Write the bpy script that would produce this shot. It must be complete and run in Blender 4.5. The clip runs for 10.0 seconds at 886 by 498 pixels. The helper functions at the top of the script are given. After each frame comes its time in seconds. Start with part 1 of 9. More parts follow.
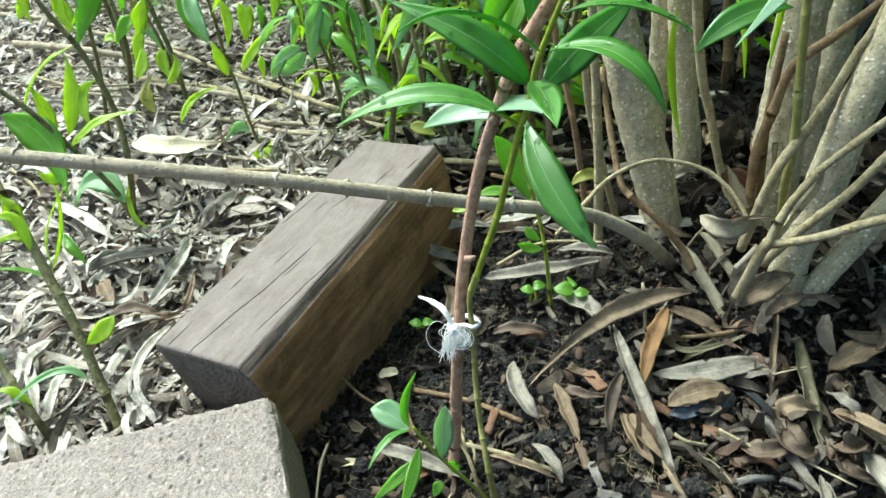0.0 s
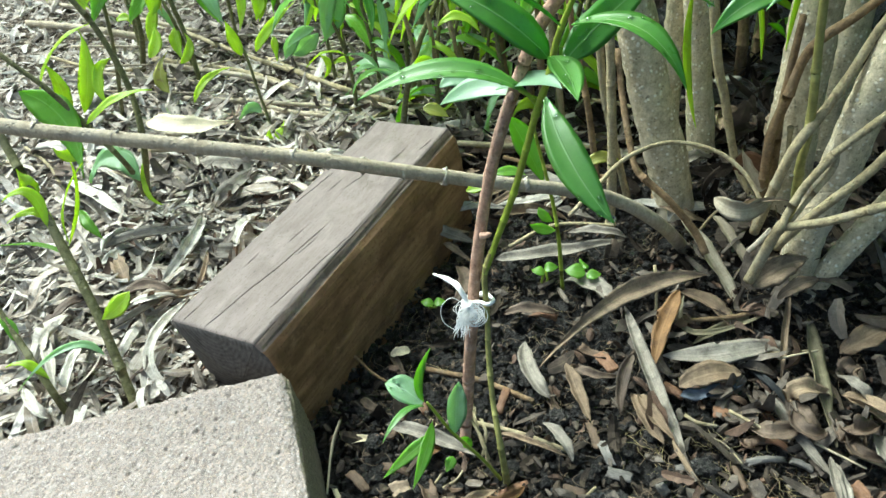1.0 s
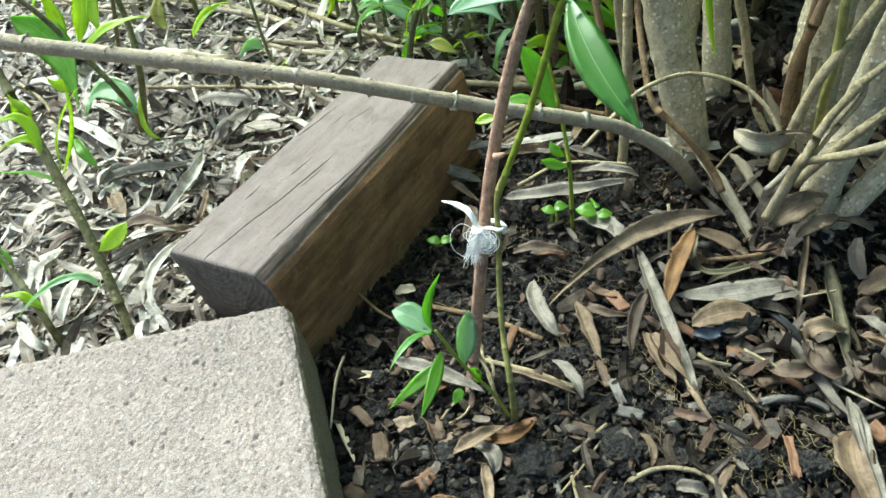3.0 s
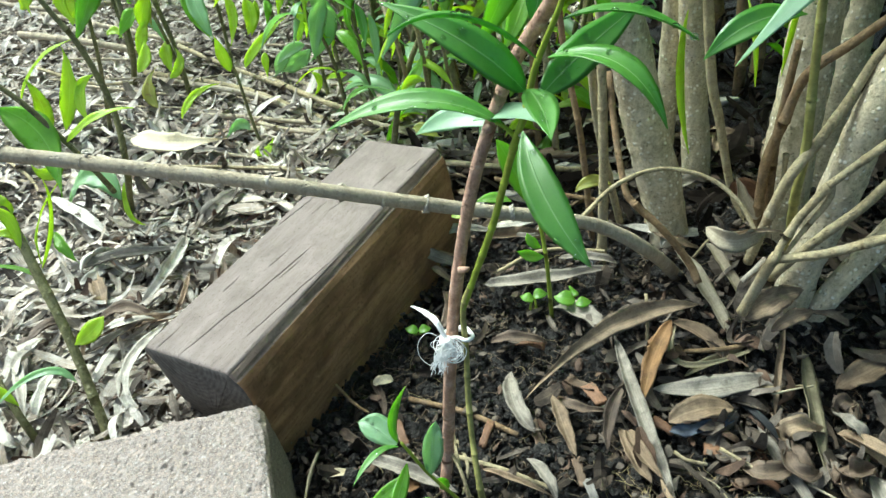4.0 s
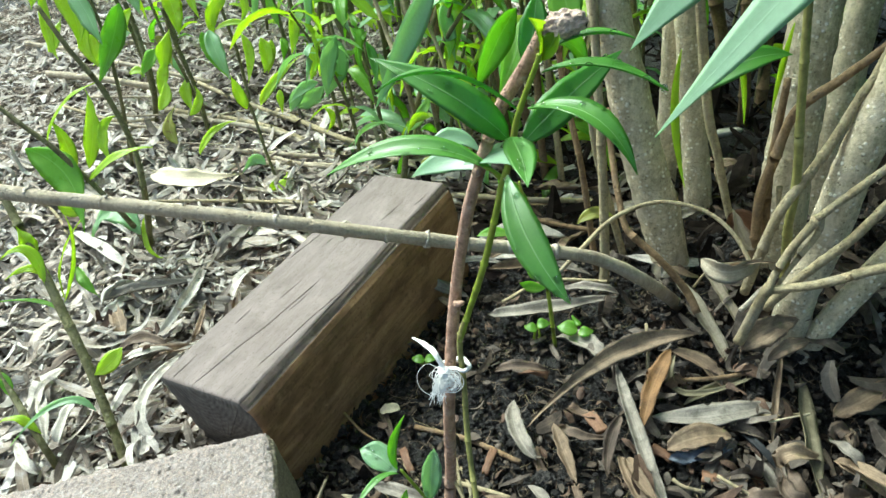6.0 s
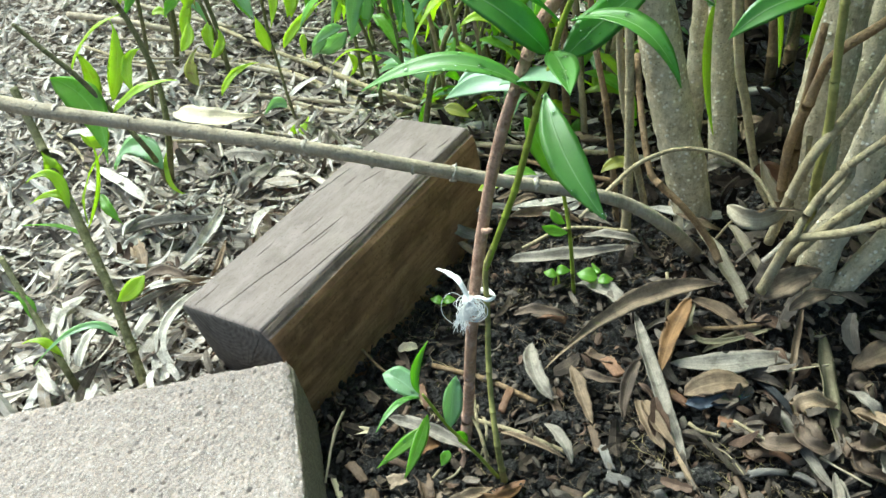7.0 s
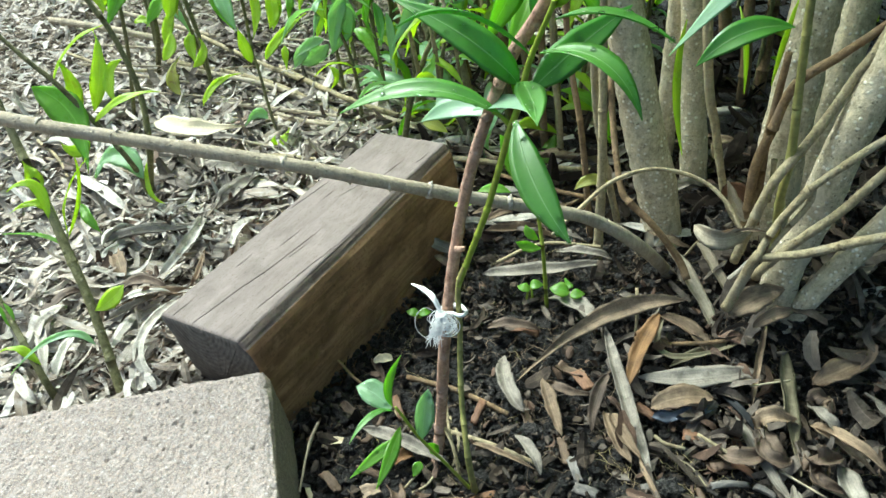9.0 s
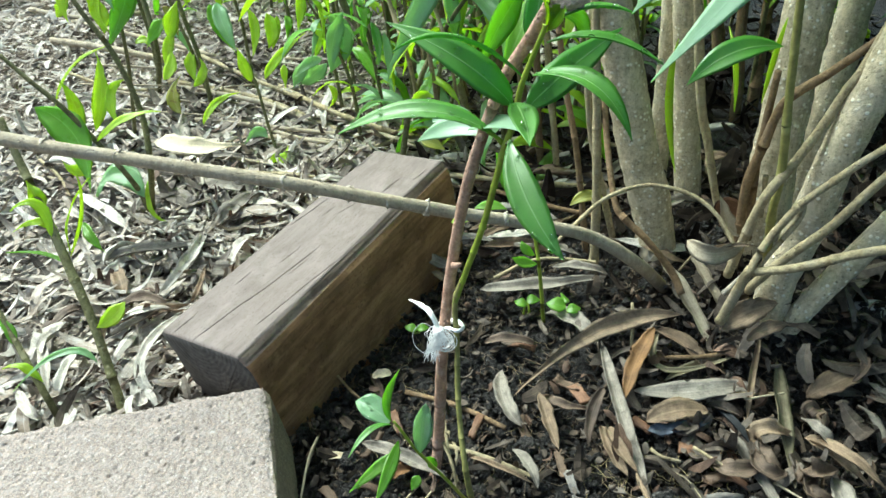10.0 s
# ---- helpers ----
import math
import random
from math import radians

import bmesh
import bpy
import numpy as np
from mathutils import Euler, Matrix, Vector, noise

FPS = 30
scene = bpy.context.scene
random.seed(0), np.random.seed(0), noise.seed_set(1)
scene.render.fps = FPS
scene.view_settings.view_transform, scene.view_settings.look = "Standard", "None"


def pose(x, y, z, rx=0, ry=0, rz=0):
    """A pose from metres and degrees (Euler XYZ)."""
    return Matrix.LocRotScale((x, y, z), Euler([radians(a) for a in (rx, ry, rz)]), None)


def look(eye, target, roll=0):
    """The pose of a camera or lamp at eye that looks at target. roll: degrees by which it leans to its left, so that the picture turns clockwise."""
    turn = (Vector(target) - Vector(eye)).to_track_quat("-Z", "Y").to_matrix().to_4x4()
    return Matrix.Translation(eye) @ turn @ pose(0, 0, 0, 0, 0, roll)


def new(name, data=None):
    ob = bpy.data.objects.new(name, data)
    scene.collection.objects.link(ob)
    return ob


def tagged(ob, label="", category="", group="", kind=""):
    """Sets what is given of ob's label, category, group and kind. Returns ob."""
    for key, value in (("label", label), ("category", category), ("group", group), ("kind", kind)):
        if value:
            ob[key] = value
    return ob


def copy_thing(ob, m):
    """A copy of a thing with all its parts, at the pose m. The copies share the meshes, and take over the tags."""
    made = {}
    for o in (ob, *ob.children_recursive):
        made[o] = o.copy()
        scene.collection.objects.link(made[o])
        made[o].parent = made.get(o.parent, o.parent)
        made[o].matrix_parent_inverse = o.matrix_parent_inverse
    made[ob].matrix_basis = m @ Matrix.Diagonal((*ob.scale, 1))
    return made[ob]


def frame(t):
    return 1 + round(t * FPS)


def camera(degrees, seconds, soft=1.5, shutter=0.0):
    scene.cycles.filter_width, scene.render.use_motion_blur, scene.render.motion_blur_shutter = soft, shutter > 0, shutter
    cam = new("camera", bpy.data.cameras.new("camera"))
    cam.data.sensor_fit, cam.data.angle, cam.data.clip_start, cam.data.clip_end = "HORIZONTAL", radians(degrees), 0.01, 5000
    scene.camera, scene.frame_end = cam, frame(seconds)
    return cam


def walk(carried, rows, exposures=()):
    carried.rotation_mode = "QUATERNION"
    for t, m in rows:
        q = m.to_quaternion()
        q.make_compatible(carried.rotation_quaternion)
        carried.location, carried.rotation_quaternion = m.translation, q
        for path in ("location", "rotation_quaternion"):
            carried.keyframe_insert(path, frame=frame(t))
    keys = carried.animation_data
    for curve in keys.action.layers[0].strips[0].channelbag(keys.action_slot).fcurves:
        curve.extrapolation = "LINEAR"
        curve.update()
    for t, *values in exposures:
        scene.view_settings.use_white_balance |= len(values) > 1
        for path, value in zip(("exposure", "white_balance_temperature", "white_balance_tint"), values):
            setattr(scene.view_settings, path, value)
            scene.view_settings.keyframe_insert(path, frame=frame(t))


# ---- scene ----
cam = camera(60.0, 10.0)
# seconds, place, turn (degrees)
ROWS = [
    (0, 0.0001, 0, 0.58, 52.94, 3.19, -2.41),
    (0.5, -0.0019, -0.0003, 0.578, 52.69, 3.01, -2.09),
    (1, -0.0066, -0.0068, 0.576, 52.06, 3, -1.63),
    (1.5, -0.0177, -0.0147, 0.5648, 51.18, 2.75, -1.48),
    (2, -0.0194, -0.012, 0.5411, 48.8, 2.6, -1.16),
    (2.2, -0.0163, -0.0137, 0.5378, 49.14, 3.18, -0.91),
    (3.3, -0.0145, 0.0032, 0.5426, 49.35, 2.32, -1.36),
    (3.5, -0.0079, 0.0105, 0.5512, 49.49, 2.27, -1.38),
    (4, 0.0114, 0.0201, 0.5751, 52.8, 2.61, -1.11),
    (4.5, 0.0317, 0.017, 0.5984, 53.88, 3.52, -1.09),
    (5, 0.0337, 0.0128, 0.6099, 54.6, 4, -0.93),
    (5.2, 0.0325, 0.0113, 0.6083, 55.34, 4.3, -0.92),
    (6.3, 0.0259, -0.0016, 0.5869, 54.44, 3.51, 0.49),
    (6.5, 0.021, -0.0044, 0.5798, 54.2, 3.24, 0.8),
    (7, 0.0147, -0.0151, 0.5705, 52.67, 2.6, 1.69),
    (7.5, 0.0125, -0.0265, 0.5592, 51.63, 2.19, 2.29),
    (8, 0.0139, -0.0272, 0.5569, 51.63, 1.86, 2.08),
    (8.5, 0.0148, -0.0267, 0.5558, 51.63, 1.12, 1.27),
    (9, 0.0202, -0.0241, 0.5868, 53.15, 1.08, 1.01),
    (9.5, 0.0212, -0.0308, 0.5911, 53.86, 0.96, 0.72),
    (10, 0.0219, -0.0324, 0.5941, 54.28, 1.26, 0.76),
]
walk(cam, [(t, pose(x, y, z, rx, ry, rz)) for t, x, y, z, rx, ry, rz in ROWS], [(0.0, 0.9, 5720, -9), (10.0, 0.9, 5720, -9)])

# ---- light ----
SUN_UP, SUN_ROUND = 52.0, -50.0
world = bpy.data.worlds.new("sky")
scene.world = world
world.use_nodes = True
wn = world.node_tree
sky = wn.nodes.new("ShaderNodeTexSky")
sky.sky_type, sky.sun_disc = "NISHITA", False
sky.sun_elevation, sky.sun_rotation = radians(SUN_UP), radians(SUN_ROUND)
sky.air_density, sky.dust_density, sky.ozone_density = 1.0, 7.0, 0.6
wn.links.new(sky.outputs["Color"], wn.nodes["Background"].inputs["Color"])
wn.nodes["Background"].inputs["Strength"].default_value = 0.125
sun = new("sun", bpy.data.lights.new("sun", "SUN"))
sun.data.energy, sun.data.angle, sun.data.color = 3.2, radians(26), (1.0, 0.975, 0.94)
a, b = radians(SUN_UP), radians(SUN_ROUND)
sun.matrix_world = look((4 * math.sin(b) * math.cos(a), 4 * math.cos(b) * math.cos(a), 4 * math.sin(a)), (0, 0, 0))

# ---- materials ----
def ramp(nt, fac, stops):
    n = nt.nodes.new("ShaderNodeValToRGB")
    while len(n.color_ramp.elements) < len(stops):
        n.color_ramp.elements.new(0.5)
    for e, (at, colour) in zip(n.color_ramp.elements, stops):
        e.position, e.color = at, (*colour, 1)
    nt.links.new(fac, n.inputs["Fac"])
    return n.outputs["Color"]


def mix(nt, fac, a, b, how="MIX"):
    n = nt.nodes.new("ShaderNodeMix")
    n.data_type, n.blend_type = "RGBA", how
    for socket, value in ((n.inputs[0], fac), (n.inputs[6], a), (n.inputs[7], b)):
        if isinstance(value, (int, float)):
            socket.default_value = value
        elif isinstance(value, tuple):
            socket.default_value = (*value, 1)
        else:
            nt.links.new(value, socket)
    return n.outputs[2]


def math_node(nt, op, a, b=0.0, clamp=False):
    n = nt.nodes.new("ShaderNodeMath")
    n.operation, n.use_clamp = op, clamp
    for socket, value in ((n.inputs[0], a), (n.inputs[1], b)):
        if isinstance(value, (int, float)):
            socket.default_value = value
        else:
            nt.links.new(value, socket)
    return n.outputs[0]


def material(name, rough=0.7, spec=0.4):
    m = bpy.data.materials.new(name)
    m.use_nodes = True
    nt = m.node_tree
    p = nt.nodes["Principled BSDF"]
    p.inputs["Roughness"].default_value, p.inputs["Specular IOR Level"].default_value = rough, spec
    return m, nt, p


def coords(nt, scale=(1, 1, 1)):
    c = nt.nodes.new("ShaderNodeTexCoord")
    mp = nt.nodes.new("ShaderNodeMapping")
    mp.inputs["Scale"].default_value = scale
    nt.links.new(c.outputs["Object"], mp.inputs["Vector"])
    return mp.outputs["Vector"]


def noise_tex(nt, vec, scale, detail=4.0, rough=0.6):
    n = nt.nodes.new("ShaderNodeTexNoise")
    n.inputs["Scale"].default_value, n.inputs["Detail"].default_value, n.inputs["Roughness"].default_value = scale, detail, rough
    if vec is not None:
        nt.links.new(vec, n.inputs["Vector"])
    return n.outputs["Fac"]


def bump(nt, p, height, strength, dist):
    n = nt.nodes.new("ShaderNodeBump")
    n.inputs["Strength"].default_value, n.inputs["Distance"].default_value = strength, dist
    nt.links.new(height, n.inputs["Height"])
    nt.links.new(n.outputs["Normal"], p.inputs["Normal"])
    return n


def bark(name, dark, light, spot, scale=1.0, rough=0.85, pores=0.75, warts=0.85, mottled=1.0):
    """Stem bark: blotches, streaks, grey lichen, dark pores and small pale warts."""
    m, nt, p = material(name, rough, 0.25)
    v = coords(nt)
    blotch = noise_tex(nt, v, 38 * scale, 6, 0.65)
    fine = noise_tex(nt, v, 380 * scale, 5, 0.7)
    streak = noise_tex(nt, coords(nt, (1, 1, 0.18)), 160 * scale, 4, 0.6)
    base = ramp(nt, blotch, [(0.3, dark), (0.5, light), (0.72, tuple(min(1, c * 1.25) for c in light))])
    base = mix(nt, 0.4, base, ramp(nt, streak, [(0.3, tuple(c * 0.6 for c in dark)), (0.7, tuple(min(1, c * 1.2) for c in light))]))
    base = mix(nt, 0.45 * mottled, base, ramp(nt, fine, [(0.34, (0.35, 0.33, 0.3)), (0.52, (1, 1, 1))]), "MULTIPLY")
    mottle = noise_tex(nt, v, 150 * scale, 4, 0.7)
    base = mix(nt, 0.4 * mottled, base, ramp(nt, mottle, [(0.36, (0.42, 0.4, 0.36)), (0.5, (0.95, 0.95, 0.95)), (0.66, (1.35, 1.33, 1.28))]), "MULTIPLY")
    grey = ramp(nt, noise_tex(nt, v, 22 * scale, 4), [(0.52, (0, 0, 0)), (0.66, (1, 1, 1))])
    base = mix(nt, math_node(nt, "MULTIPLY", grey, 0.45), base, tuple(0.6 * c + 0.4 * sum(light) / 3 for c in light))
    vo = nt.nodes.new("ShaderNodeTexVoronoi")
    vo.inputs["Scale"].default_value = 150
    nt.links.new(v, vo.inputs["Vector"])
    wart = ramp(nt, vo.outputs["Distance"], [(0.17, (1, 1, 1)), (0.34, (0, 0, 0))])
    pick = ramp(nt, noise_tex(nt, v, 55 * scale, 2), [(0.43, (0, 0, 0)), (0.52, (1, 1, 1))])
    wart = mix(nt, 1.0, wart, pick, "MULTIPLY")
    vp = nt.nodes.new("ShaderNodeTexVoronoi")
    vp.inputs["Scale"].default_value = 210
    nt.links.new(v, vp.inputs["Vector"])
    pore = mix(nt, 1.0, ramp(nt, vp.outputs["Distance"], [(0.12, (1, 1, 1)), (0.26, (0, 0, 0))]), ramp(nt, noise_tex(nt, v, 80, 2), [(0.46, (0, 0, 0)), (0.54, (1, 1, 1))]), "MULTIPLY")
    colour = mix(nt, math_node(nt, "MULTIPLY", wart, warts), base, spot)
    colour = mix(nt, math_node(nt, "MULTIPLY", pore, pores), colour, tuple(c * 0.25 for c in dark))
    nt.links.new(colour, p.inputs["Base Color"])
    h = math_node(nt, "ADD", math_node(nt, "ADD", fine, blotch), math_node(nt, "MULTIPLY", wart, 0.95 * warts))
    bump(nt, p, math_node(nt, "SUBTRACT", h, pore), 0.7, 0.002)
    return m


def leaf_green(name, top, young, vein, gloss=0.35, shine=0.35, patch=None, veins=1.0, ribs=1.0):
    """A living leaf: pale midrib and side veins along the UV, light shining through."""
    m, nt, p = material(name, gloss, 1.0)
    uv = nt.nodes.new("ShaderNodeUVMap")
    uv.uv_map = "leaf"
    sep = nt.nodes.new("ShaderNodeSeparateXYZ")
    nt.links.new(uv.outputs["UV"], sep.inputs[0])
    off = math_node(nt, "ABSOLUTE", math_node(nt, "SUBTRACT", sep.outputs[0], 0.5))
    rib = ramp(nt, off, [(0.01, (1, 1, 1)), (0.03, (0, 0, 0))])
    slant = math_node(nt, "ADD", math_node(nt, "MULTIPLY", sep.outputs[1], 16), math_node(nt, "MULTIPLY", off, -9))
    side = math_node(nt, "ABSOLUTE", math_node(nt, "SUBTRACT", math_node(nt, "FRACT", slant), 0.5))
    side = ramp(nt, side, [(0.0, (1, 1, 1)), (0.09, (0, 0, 0))])
    info = nt.nodes.new("ShaderNodeObjectInfo")
    v = coords(nt)
    tone = noise_tex(nt, v, 70, 4)
    fine = noise_tex(nt, v, 600, 3)
    base = mix(nt, ramp(nt, tone, [(0.35, (0, 0, 0)), (0.7, (1, 1, 1))]), top, young)
    base = mix(nt, math_node(nt, "MULTIPLY", info.outputs["Random"], 0.45), base, young)
    base = mix(nt, 0.25, base, ramp(nt, fine, [(0.3, tuple(c * 0.6 for c in top)), (0.7, tuple(c * 1.25 for c in top))]))
    if patch:
        spots = ramp(nt, noise_tex(nt, v, 90, 3), [(0.58, (0, 0, 0)), (0.68, (1, 1, 1))])
        base = mix(nt, spots, base, patch)
    base = mix(nt, math_node(nt, "MULTIPLY", side, 0.07 * veins), base, vein)
    base = mix(nt, math_node(nt, "MULTIPLY", rib, 0.75 * ribs), base, vein)
    nt.links.new(base, p.inputs["Base Color"])
    h = math_node(nt, "ADD", math_node(nt, "ADD", math_node(nt, "MULTIPLY", side, -0.12 * veins), math_node(nt, "MULTIPLY", rib, -0.5 * ribs)), math_node(nt, "MULTIPLY", tone, 0.6))
    b = bump(nt, p, h, 0.35, 0.0012)
    nt.links.new(ramp(nt, tone, [(0.3, (gloss * 0.7,) * 3), (0.8, (min(1, gloss * 1.5),) * 3)]), p.inputs["Roughness"])
    tr = nt.nodes.new("ShaderNodeBsdfTranslucent")
    nt.links.new(mix(nt, 0.6, base, (young[0] * 1.6, young[1] * 1.5, young[2] * 0.7)), tr.inputs["Color"])
    nt.links.new(b.outputs["Normal"], tr.inputs["Normal"])
    ms = nt.nodes.new("ShaderNodeMixShader")
    ms.inputs[0].default_value = shine
    nt.links.new(p.outputs[0], ms.inputs[1])
    nt.links.new(tr.outputs[0], ms.inputs[2])
    nt.links.new(ms.outputs[0], nt.nodes["Material Output"].inputs["Surface"])
    return m


def leaf_dry(name, a, b, c, island=False, wear=1.0, rough=0.65, spec=0.35):
    """A dead leaf: streaked lengthwise, blotched, with a thin midrib; each one a little different."""
    m, nt, p = material(name, rough, spec)
    uv = nt.nodes.new("ShaderNodeUVMap")
    uv.uv_map = "leaf"
    sep = nt.nodes.new("ShaderNodeSeparateXYZ")
    nt.links.new(uv.outputs["UV"], sep.inputs[0])
    off = math_node(nt, "ABSOLUTE", math_node(nt, "SUBTRACT", sep.outputs[0], 0.5))
    rib = ramp(nt, off, [(0.015, (1, 1, 1)), (0.06, (0, 0, 0))])
    rnd = nt.nodes.new("ShaderNodeNewGeometry").outputs["Random Per Island"] if island else nt.nodes.new("ShaderNodeObjectInfo").outputs["Random"]
    v = coords(nt)
    blotch = noise_tex(nt, v, 75, 5, 0.65)
    fine = noise_tex(nt, v, 700, 3)
    streak = nt.nodes.new("ShaderNodeTexNoise")
    streak.inputs["Scale"].default_value, streak.inputs["Detail"].default_value = 9, 3
    mp = nt.nodes.new("ShaderNodeMapping")
    mp.inputs["Scale"].default_value = (3, 0.35, 1)
    nt.links.new(uv.outputs["UV"], mp.inputs["Vector"])
    nt.links.new(mp.outputs["Vector"], streak.inputs["Vector"])
    base = ramp(nt, rnd, [(0.0, a), (0.36 if island else 0.5, b), (1.0, c)])
    base = mix(nt, 0.45 * wear, base, ramp(nt, blotch, [(0.3, tuple(k * 0.4 for k in b)), (0.5, b), (0.7, tuple(min(1, k * 1.35) for k in a))]), "MIX")
    base = mix(nt, 0.4 * wear, base, ramp(nt, streak.outputs["Fac"], [(0.3, (0.35, 0.33, 0.3)), (0.65, (1, 1, 1))]), "MULTIPLY")
    base = mix(nt, 0.3, base, ramp(nt, fine, [(0.35, (0.4, 0.38, 0.35)), (0.6, (1, 1, 1))]), "MULTIPLY")
    stain = ramp(nt, noise_tex(nt, v, 48, 5, 0.7), [(0.5, (0, 0, 0)), (0.62, (1, 1, 1))])
    base = mix(nt, math_node(nt, "MULTIPLY", stain, 0.5 * wear), base, tuple(k * 0.35 for k in c))
    base = mix(nt, math_node(nt, "MULTIPLY", rib, 0.12 if island else 0.2), base, tuple(min(1, k * 1.3) for k in a))
    nt.links.new(base, p.inputs["Base Color"])
    bump(nt, p, math_node(nt, "ADD", streak.outputs["Fac"], math_node(nt, "MULTIPLY", blotch, 0.8)), 0.5, 0.0015)
    return m


def soil_material(name="damp_soil", k=0.47):
    m, nt, p = material(name, 0.8, 0.4)
    tones = lambda stops: [(at, tuple(v * k for v in c)) for at, c in stops]
    v = coords(nt)
    big = noise_tex(nt, v, 9, 5)
    mid = noise_tex(nt, v, 90, 7, 0.75)
    fine = noise_tex(nt, v, 380, 6, 0.75)
    vo = nt.nodes.new("ShaderNodeTexVoronoi")
    vo.inputs["Scale"].default_value = 260
    nt.links.new(v, vo.inputs["Vector"])
    c = ramp(nt, mid, tones([(0.38, (0.004, 0.0039, 0.0038)), (0.52, (0.036, 0.0345, 0.0325)), (0.68, (0.16, 0.154, 0.146))]))
    c = mix(nt, 0.45, c, ramp(nt, fine, tones([(0.4, (0.004, 0.0039, 0.0038)), (0.66, (0.125, 0.12, 0.114))])))
    c = mix(nt, 0.5, c, ramp(nt, vo.outputs["Color"], [(0.0, (0.35, 0.34, 0.33)), (1.0, (1.5, 1.45, 1.4))]), "MULTIPLY")
    c = mix(nt, math_node(nt, "MULTIPLY", big, 0.3), c, (0.03, 0.022, 0.016))
    nt.links.new(c, p.inputs["Base Color"])
    nt.links.new(ramp(nt, fine, [(0.35, (0.85,) * 3), (0.62, (0.28,) * 3)]), p.inputs["Roughness"])
    h = math_node(nt, "ADD", mid, math_node(nt, "MULTIPLY", fine, 0.6))
    bump(nt, p, math_node(nt, "SUBTRACT", h, math_node(nt, "MULTIPLY", vo.outputs["Distance"], 0.5)), 1.0, 0.006)
    return m


def mulch_material():
    """Fine brown and pale bark dust between the larger mulch pieces."""
    m, nt, p = material("mulch_dust", 0.9, 0.2)
    v = coords(nt)
    vo = nt.nodes.new("ShaderNodeTexVoronoi")
    vo.inputs["Scale"].default_value = 190
    nt.links.new(coords(nt, (1, 0.55, 1)), vo.inputs["Vector"])
    sep = nt.nodes.new("ShaderNodeSeparateXYZ")
    nt.links.new(vo.outputs["Color"], sep.inputs[0])
    c = ramp(nt, sep.outputs[0], [(0.0, (0.06, 0.045, 0.033)), (0.45, (0.17, 0.135, 0.1)), (0.8, (0.34, 0.29, 0.23)), (1.0, (0.55, 0.5, 0.42))])
    c = mix(nt, 0.5, c, ramp(nt, noise_tex(nt, v, 40, 6, 0.7), [(0.35, (0.4, 0.37, 0.34)), (0.6, (1, 1, 1))]), "MULTIPLY")
    nt.links.new(c, p.inputs["Base Color"])
    bump(nt, p, math_node(nt, "ADD", vo.outputs["Distance"], noise_tex(nt, v, 160, 5, 0.7)), 1.0, 0.006)
    return m


